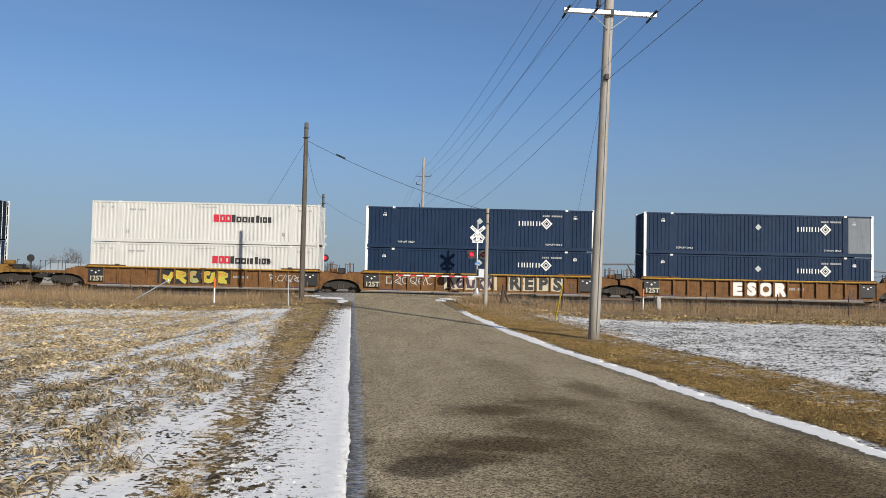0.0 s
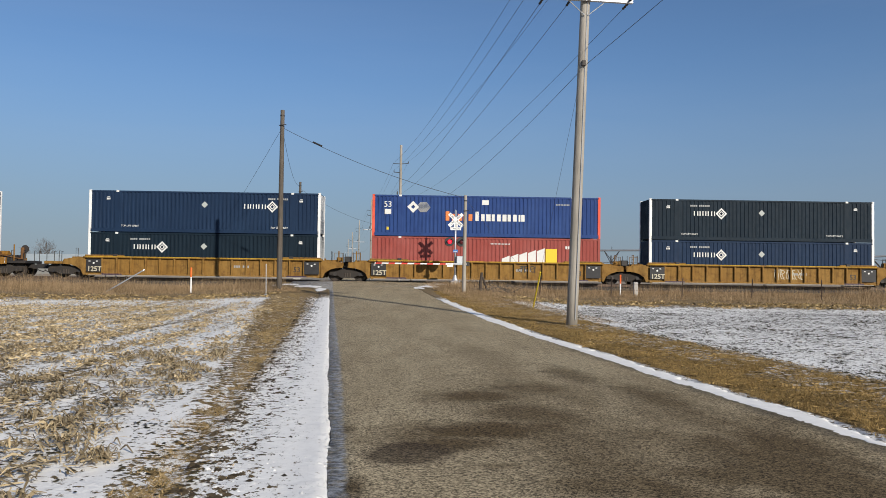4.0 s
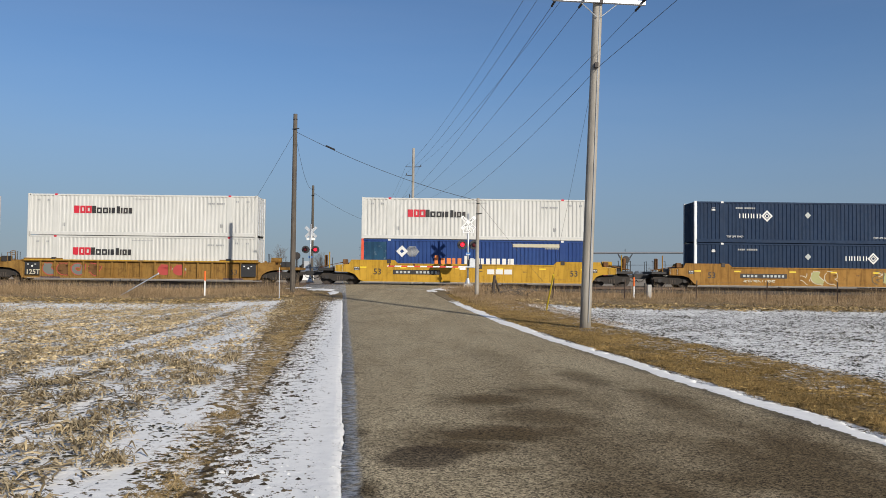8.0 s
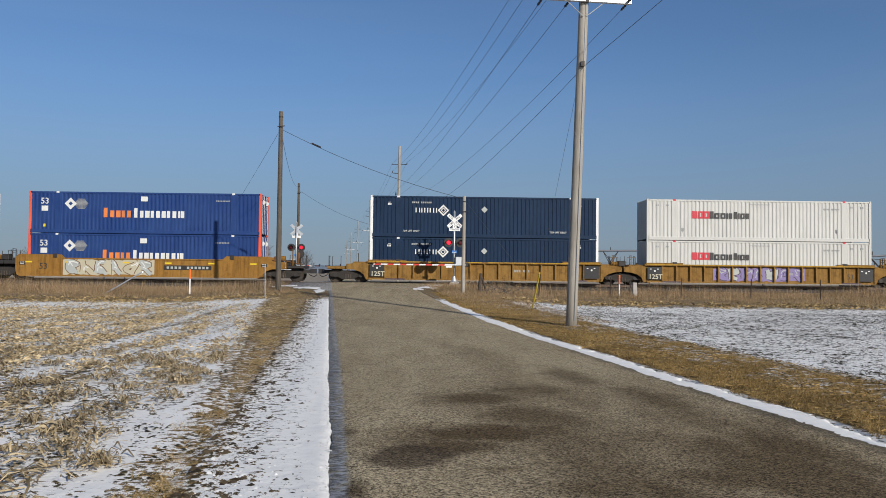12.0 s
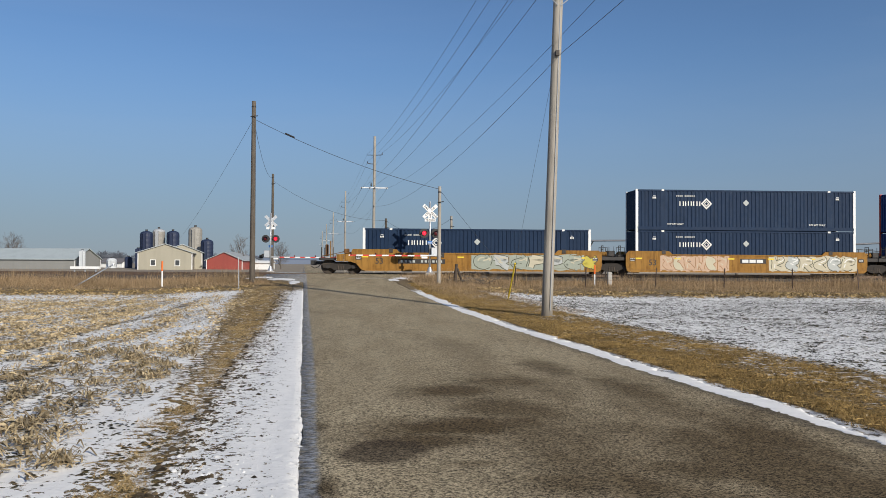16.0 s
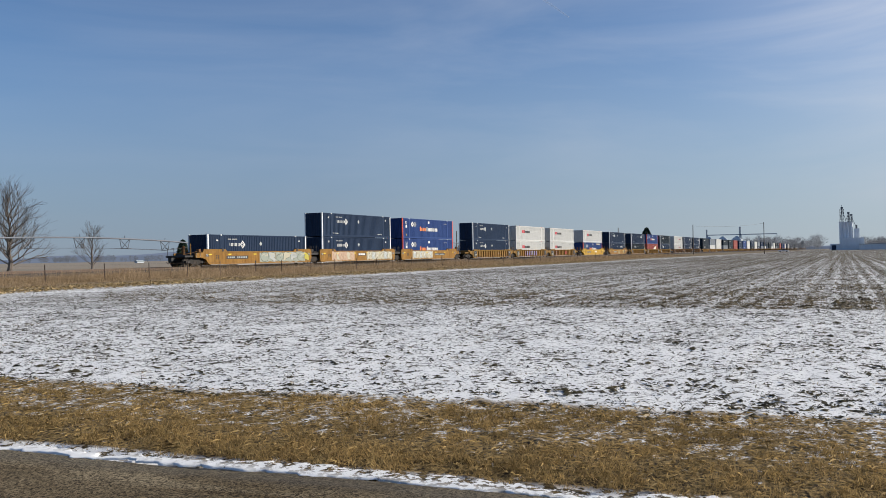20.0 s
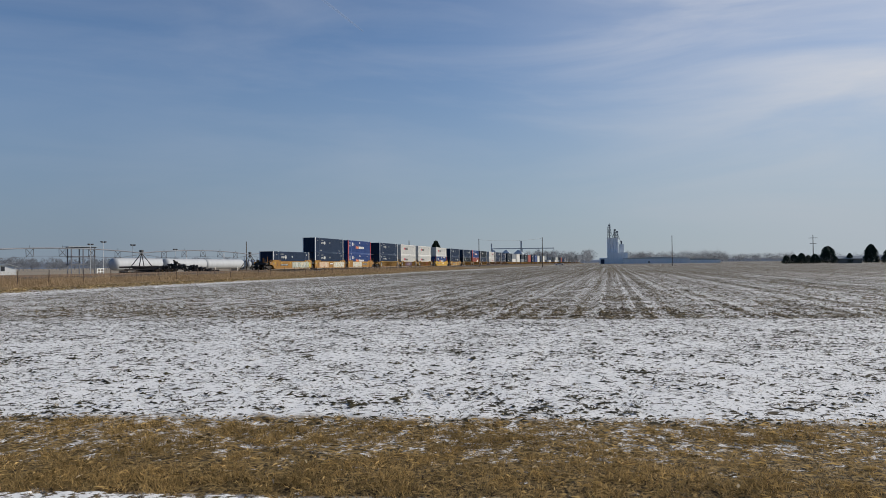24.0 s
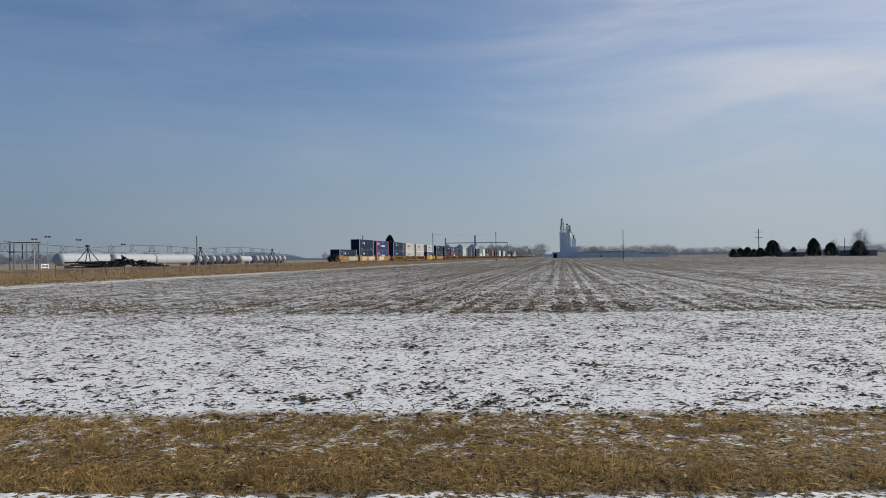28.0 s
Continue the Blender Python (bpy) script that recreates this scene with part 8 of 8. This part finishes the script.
    x, y = p * RIGHT[0] + q * ALONG[0], p * RIGHT[1] + q * ALONG[1]
    blades("verge_tufts", x, y, terrain(x, y) + 0.008, (0.016 + 0.075 * rise) * rng.uniform(0.35, 1.1, m), 0.0016 + 0.0026 * rng.random(m) + np.clip(q, 0, 40) * 0.00014, rng.uniform(0.2, 1.5, m), rng, "grass_short", "tufts of matted tan grass on the road verge", "grass", True)
    n = 30000
    q = -14 + 46 * rng.random(n) ** 1.4
    p = rng.uniform(5.85, 8.8, n)
    x, y = p * RIGHT[0] + q * ALONG[0], p * RIGHT[1] + q * ALONG[1]
    flakes("flattened_straw", x, y, terrain(x, y) + 0.012, rng.uniform(0.03, 0.12, n), rng.uniform(0.002, 0.004, n), rng.uniform(0.0, 0.02, n), rng, "grass_short", "flattened dead straw on the road verge", "grass", simple=True)
    n = 420
    p, q, x, y = scatter(n, 5.95, 9.0, -10, 26, rng)
    flakes("verge_husks", x, y, terrain(x, y) + 0.03, rng.uniform(0.04, 0.12, n), rng.uniform(0.005, 0.013, n), rng.uniform(0.005, 0.02, n), rng, "husk", "pale corn husks scattered on the verge", "corn husks")
    # brown strip on the left
    n = 78000
    q = 3.5 + 45 * rng.random(n) ** 1.6
    mid_line = np.interp(q, [4, 16, 24, 40], [-1.2, -1.24, -1.5, -1.9]) + 0.07 * np.sin(q * 1.1)
    p = mid_line + rng.normal(0, 1, n) * np.interp(q, [4, 16, 24, 40], [0.17, 0.2, 0.36, 0.6])
    hole = np.sin(p * 7 + 2 * np.sin(q * 1.4)) * np.sin(q * 3.3 + p * 2) + 0.5 * np.sin(q * 9 + p * 11)
    k = rng.random(n) < np.where(hole > 0.15 - 0.03 * q, 1.0, 0.12)
    p, q = p[k], q[k]
    n = len(p)
    x, y = p * RIGHT[0] + q * ALONG[0], p * RIGHT[1] + q * ALONG[1]
    blades("strip_grass", x, y, terrain(x, y) + 0.012, 0.015 + 0.06 * rng.random(n) ** 1.5, 0.0025 + 0.004 * rng.random(n) + q * 0.00008, rng.uniform(0.6, 2.2, n), rng, "grass_mat", "thin strip of matted brown grass beside the snow", "grass", True)
    n = 26000
    q = 3.5 + 40 * rng.random(n) ** 1.7
    p = -0.12 - 1.0 * rng.random(n) ** 0.7
    spots = patchy(p, q * 0.7, 0.11, 1) + 0.6 * patchy(p, q, 0.5, 2)
    k = rng.random(n) < np.where(spots > 1.02, 0.9, 0.03) * np.clip((-p - 0.1) / 0.5, 0.06, 1)
    p, q = p[k], q[k]
    x, y = p * RIGHT[0] + q * ALONG[0], p * RIGHT[1] + q * ALONG[1]
    lumps("turf_crumbs", x, y, terrain(x, y) + 0.026, np.exp(rng.normal(-4.2, 0.45, len(x))), rng, "crumb", "brown turf crumbs lying in the roadside snow", "turf crumbs", 0.5)
    n = 5000
    q = 3.5 + 26 * rng.random(n) ** 1.7
    p = -1.0 * rng.random(n)
    x, y = p * RIGHT[0] + q * ALONG[0], p * RIGHT[1] + q * ALONG[1]
    lumps("snow_crumbs", x, y, terrain(x, y) + 0.026, np.exp(rng.normal(-4.6, 0.45, n)), rng, "snow_lump", "small crumbs of crusted snow beside the pavement", "snow", 0.6)
    # corn residue on the left field, in loose rows along the road
    n = 620000
    q = 3.6 + 38 * rng.random(n) ** 1.5
    p = -1.9 - 28 * rng.random(n) ** 1.05
    lane = 0.5 + 0.5 * np.sin((p + 0.2 * np.sin(q * 0.5) + 1.26) * 2 * np.pi / 1.52)
    patch = np.clip(1.6 * patchy(p, q * 0.5, 0.9, 33) - 0.3, 0, 1)
    heap = 2.6 * (patchy(p, q * 0.6, 0.3, 3) + 0.7 * patchy(p, q, 0.11, 4) - 0.85)
    dens = np.clip((-p - 1.95) / 0.6, 0.03, 1) * (0.12 + 0.88 * np.where(p < -5, 0.62 + 0.38 * lane, lane ** 1.3)) * (0.4 + 0.6 * patch) * np.where(heap > 0.05, 1.0, 0.1) * np.where(p < -5, 1.2, 1.0)
    dens *= np.interp(q, [6, 15, 34, 37.5], [0.5, 0.9, 1, 0.3])
    k = rng.random(n) < dens
    p, q, heap = p[k], q[k], heap[k]
    x, y = p * RIGHT[0] + q * ALONG[0], p * RIGHT[1] + q * ALONG[1]
    m = len(x)
    z = terrain(x, y) + 0.012 + 0.05 * np.clip(heap, 0, 1) * rng.random(m)
    far = (q > 14) | (p < -14)
    for sel in (far, ~far):
        k = int(sel.sum())
        fine = 0.6 if sel is far else 1.0
        flakes("corn_residue", x[sel], y[sel], z[sel], fine * rng.uniform(0.04, 0.22, k), fine * rng.uniform(0.005, 0.019, k), rng.uniform(0.0, 0.045, k), rng, "husk", "tan corn husks and broken stalks scattered on snow", "corn residue", simple=sel is far)
    # thicker heaps of residue left by the machine near the headland
    n = 170
    hp, hq = -1.95 - 7.5 * rng.random(n) ** 1.3, 3.8 + 14 * rng.random(n) ** 1.2
    each = 60
    m = n * each
    size = np.repeat(rng.uniform(0.5, 1.4, n), each)
    a, b = rng.normal(0, 0.1, m) * size, rng.normal(0, 0.16, m) * size
    p, q = np.repeat(hp, each) + a, np.repeat(hq, each) + b
    x, y = p * RIGHT[0] + q * ALONG[0], p * RIGHT[1] + q * ALONG[1]
    lift = 0.05 * size * np.exp(-(a ** 2 / 0.02 + b ** 2 / 0.05)) * rng.random(m)
    flakes("residue_heaps", x, y, terrain(x, y) + 0.012 + lift, rng.uniform(0.05, 0.22, m), rng.uniform(0.004, 0.015, m), rng.uniform(0.01, 0.08, m), rng, "husk", "low heaps of broken corn stalks and husks on snow", "corn residue")
    # stubble clumps
    n = 420
    p, q, x, y = scatter(n, -20, -3.2, 4.5, 36, rng)
    cx, cy = np.repeat(x, 12), np.repeat(y, 12)
    m = len(cx)
    blades("corn_stubble", cx + rng.normal(0, 0.05, m), cy + rng.normal(0, 0.05, m), terrain(cx, cy), rng.uniform(0.05, 0.17, m), rng.uniform(0.004, 0.01, m), rng.uniform(0.2, 1.3, m), rng, "husk", "clumps of cut corn stubble standing in snow", "corn stubble")
    # dark clods: in the left wheel tracks and all over the ploughed field
    n = 30000
    q = 3.6 + 34 * rng.random(n) ** 1.5
    p = -0.35 - 8 * rng.random(n) ** 1.3
    group = patchy(p, q * 0.4, 0.16, 5) + 0.6 * patchy(p, q * 0.3, 0.6, 6)
    k = rng.random(n) < np.where(group > 1.0, 0.95, 0.06)
    p, q = p[k], q[k]
    x, y = p * RIGHT[0] + q * ALONG[0], p * RIGHT[1] + q * ALONG[1]
    lumps("soil_clods", x, y, terrain(x, y) + np.where(p > -1.1, 0.022, 0.006), rng.uniform(0.006, 0.026, len(x)), rng, "clod", "small dark soil clods and weeds lying in snow", "soil clods")
    n = 360000
    q = -30 + 72 * rng.random(n)
    p = 8.5 + 70 * rng.random(n) ** 1.7
    x, y = p * RIGHT[0] + q * ALONG[0], p * RIGHT[1] + q * ALONG[1]
    group = patchy(p, q * 0.6, 0.17, 7) + 0.5 * patchy(p, q, 1.1, 8)
    k = (rng.random(n) < np.where(group > 0.9, 0.6, 0.05) * np.interp(p, [20, 34], [1, 0.6])) & (y + 0.01 * x < 42)
    p, q, x, y = p[k], q[k], x[k], y[k]
    m = len(x)
    size = np.exp(rng.normal(-4.3, 0.45, m)) * (1 + p * 0.02)
    lumps("ploughed_clods", x, y, terrain(x, y) + 0.004, size, rng, "clod", "dark clods of a ploughed field in thin snow", "soil clods", 0.42, True)
    n = 125000
    q = -28 + 68 * rng.random(n)
    p = 8.3 + 17 * rng.random(n) ** 1.25
    x, y = p * RIGHT[0] + q * ALONG[0], p * RIGHT[1] + q * ALONG[1]
    group = patchy(p, q * 0.55, 0.14, 9) + 0.45 * patchy(p, q, 0.9, 10)
    k = (rng.random(n) < np.where(group > 0.96, 0.62, 0.03)) & (y + 0.01 * x < 41)
    p, x, y = p[k], x[k], y[k]
    m = len(x)
    lumps("turned_clumps", x, y, terrain(x, y) + 0.004, np.minimum(np.exp(rng.normal(-3.7, 0.4, m)), 0.042), rng, "clod", "dark turned-up clumps of earth and stubble in thin snow", "soil clods", 0.42)
    sprout = rng.choice(m, 2600, replace=False)
    cx, cy = np.repeat(x[sprout], 8), np.repeat(y[sprout], 8)
    m = len(cx)
    blades("clump_stalks", cx + rng.normal(0, 0.05, m), cy + rng.normal(0, 0.05, m), terrain(cx, cy) + 0.006, rng.uniform(0.015, 0.075, m), rng.uniform(0.002, 0.005, m), rng.uniform(0.5, 2.2, m), rng, "weed", "dark stalks and weeds in turned-up earth", "weeds", True)
    n = 190000
    x = 24.3 / (1 - 0.86 * rng.random(n))
    y = x * rng.uniform(-0.5, 1.15, n)
    row = np.round(y / 0.76) * 0.76
    y = np.where(rng.random(n) < 0.6, row + rng.normal(0, 0.13, n), y)
    p = x * RIGHT[0] + y * RIGHT[1]
    k = (rng.random(n) < np.interp(y / x, [0.1, 0.8], [1, 0.5]) * (0.12 + 0.5 * (patchy(x, y, 0.5, 15) + 0.6 * patchy(x, row, 4.0, 16) > 0.8))) & (p > 24.3) & (y + 0.01 * x < 40.5)
    x, y = x[k], y[k]
    m = len(x)
    lumps("row_clods", x, y, terrain(x, y) + 0.004, np.exp(rng.normal(-3.85, 0.4, m)) * (1 + 0.008 * x), rng, "row_earth", "brown clods and stubble in rows across a snowy field", "soil clods", 0.75, True)
    n = 60000
    q = -20 + 50 * rng.random(n)
    p = 8.5 + 22 * rng.random(n) ** 1.3
    x, y = p * RIGHT[0] + q * ALONG[0], p * RIGHT[1] + q * ALONG[1]
    group = patchy(p, q * 0.6, 0.2, 11) + 0.5 * patchy(p, q, 1.2, 12)
    k = rng.random(n) < np.where(group > 0.92, 0.8, 0.12)
    x, y = x[k], y[k]
    n = len(x)
    flakes("field_trash", x, y, terrain(x, y) + 0.012, rng.uniform(0.04, 0.2, n), rng.uniform(0.003, 0.010, n), rng.uniform(0.0, 0.03, n), rng, "clod", "dark stalks and leaves lying on the snowy field", "crop residue")
    n = 1300
    p, q, x, y = scatter(n, 8.6, 22, -14, 26, rng)
    cx, cy = np.repeat(x, 9), np.repeat(y, 9)
    m = len(cx)
    blades("field_weeds", cx + rng.normal(0, 0.07, m), cy + rng.normal(0, 0.04, m), terrain(cx, cy) + 0.01, rng.uniform(0.02, 0.07, m), rng.uniform(0.002, 0.005, m), rng.uniform(0.6, 1.9, m), rng, "grass_mat", "small dry weed tufts in the snowy field", "weeds", True)


vegetation()


# ---- motion: the train rolls to the right at about 16 m/s ----
TRAIN = [(0, -232.18), (2, -200.1), (3, -183.95), (6, -135.19), (6.5, -127.2), (7, -119.28), (7.5, -110.7), (8, -102.55), (11, -54.55), (14, -6.28), (15, 9.65), (17, 41.0), (18, 56.73), (19, 72.88), (20, 88.54), (22, 121.4), (26, 189.19), (28, 223.4)]


def motions():
    for ob, off, dy, z in MOVERS:
        walk(ob, [(t, pose(*along_track(d + off, dy), RAIL + z, 0, 0, TRACK_TURN)) for t, d in TRAIN])


motions()
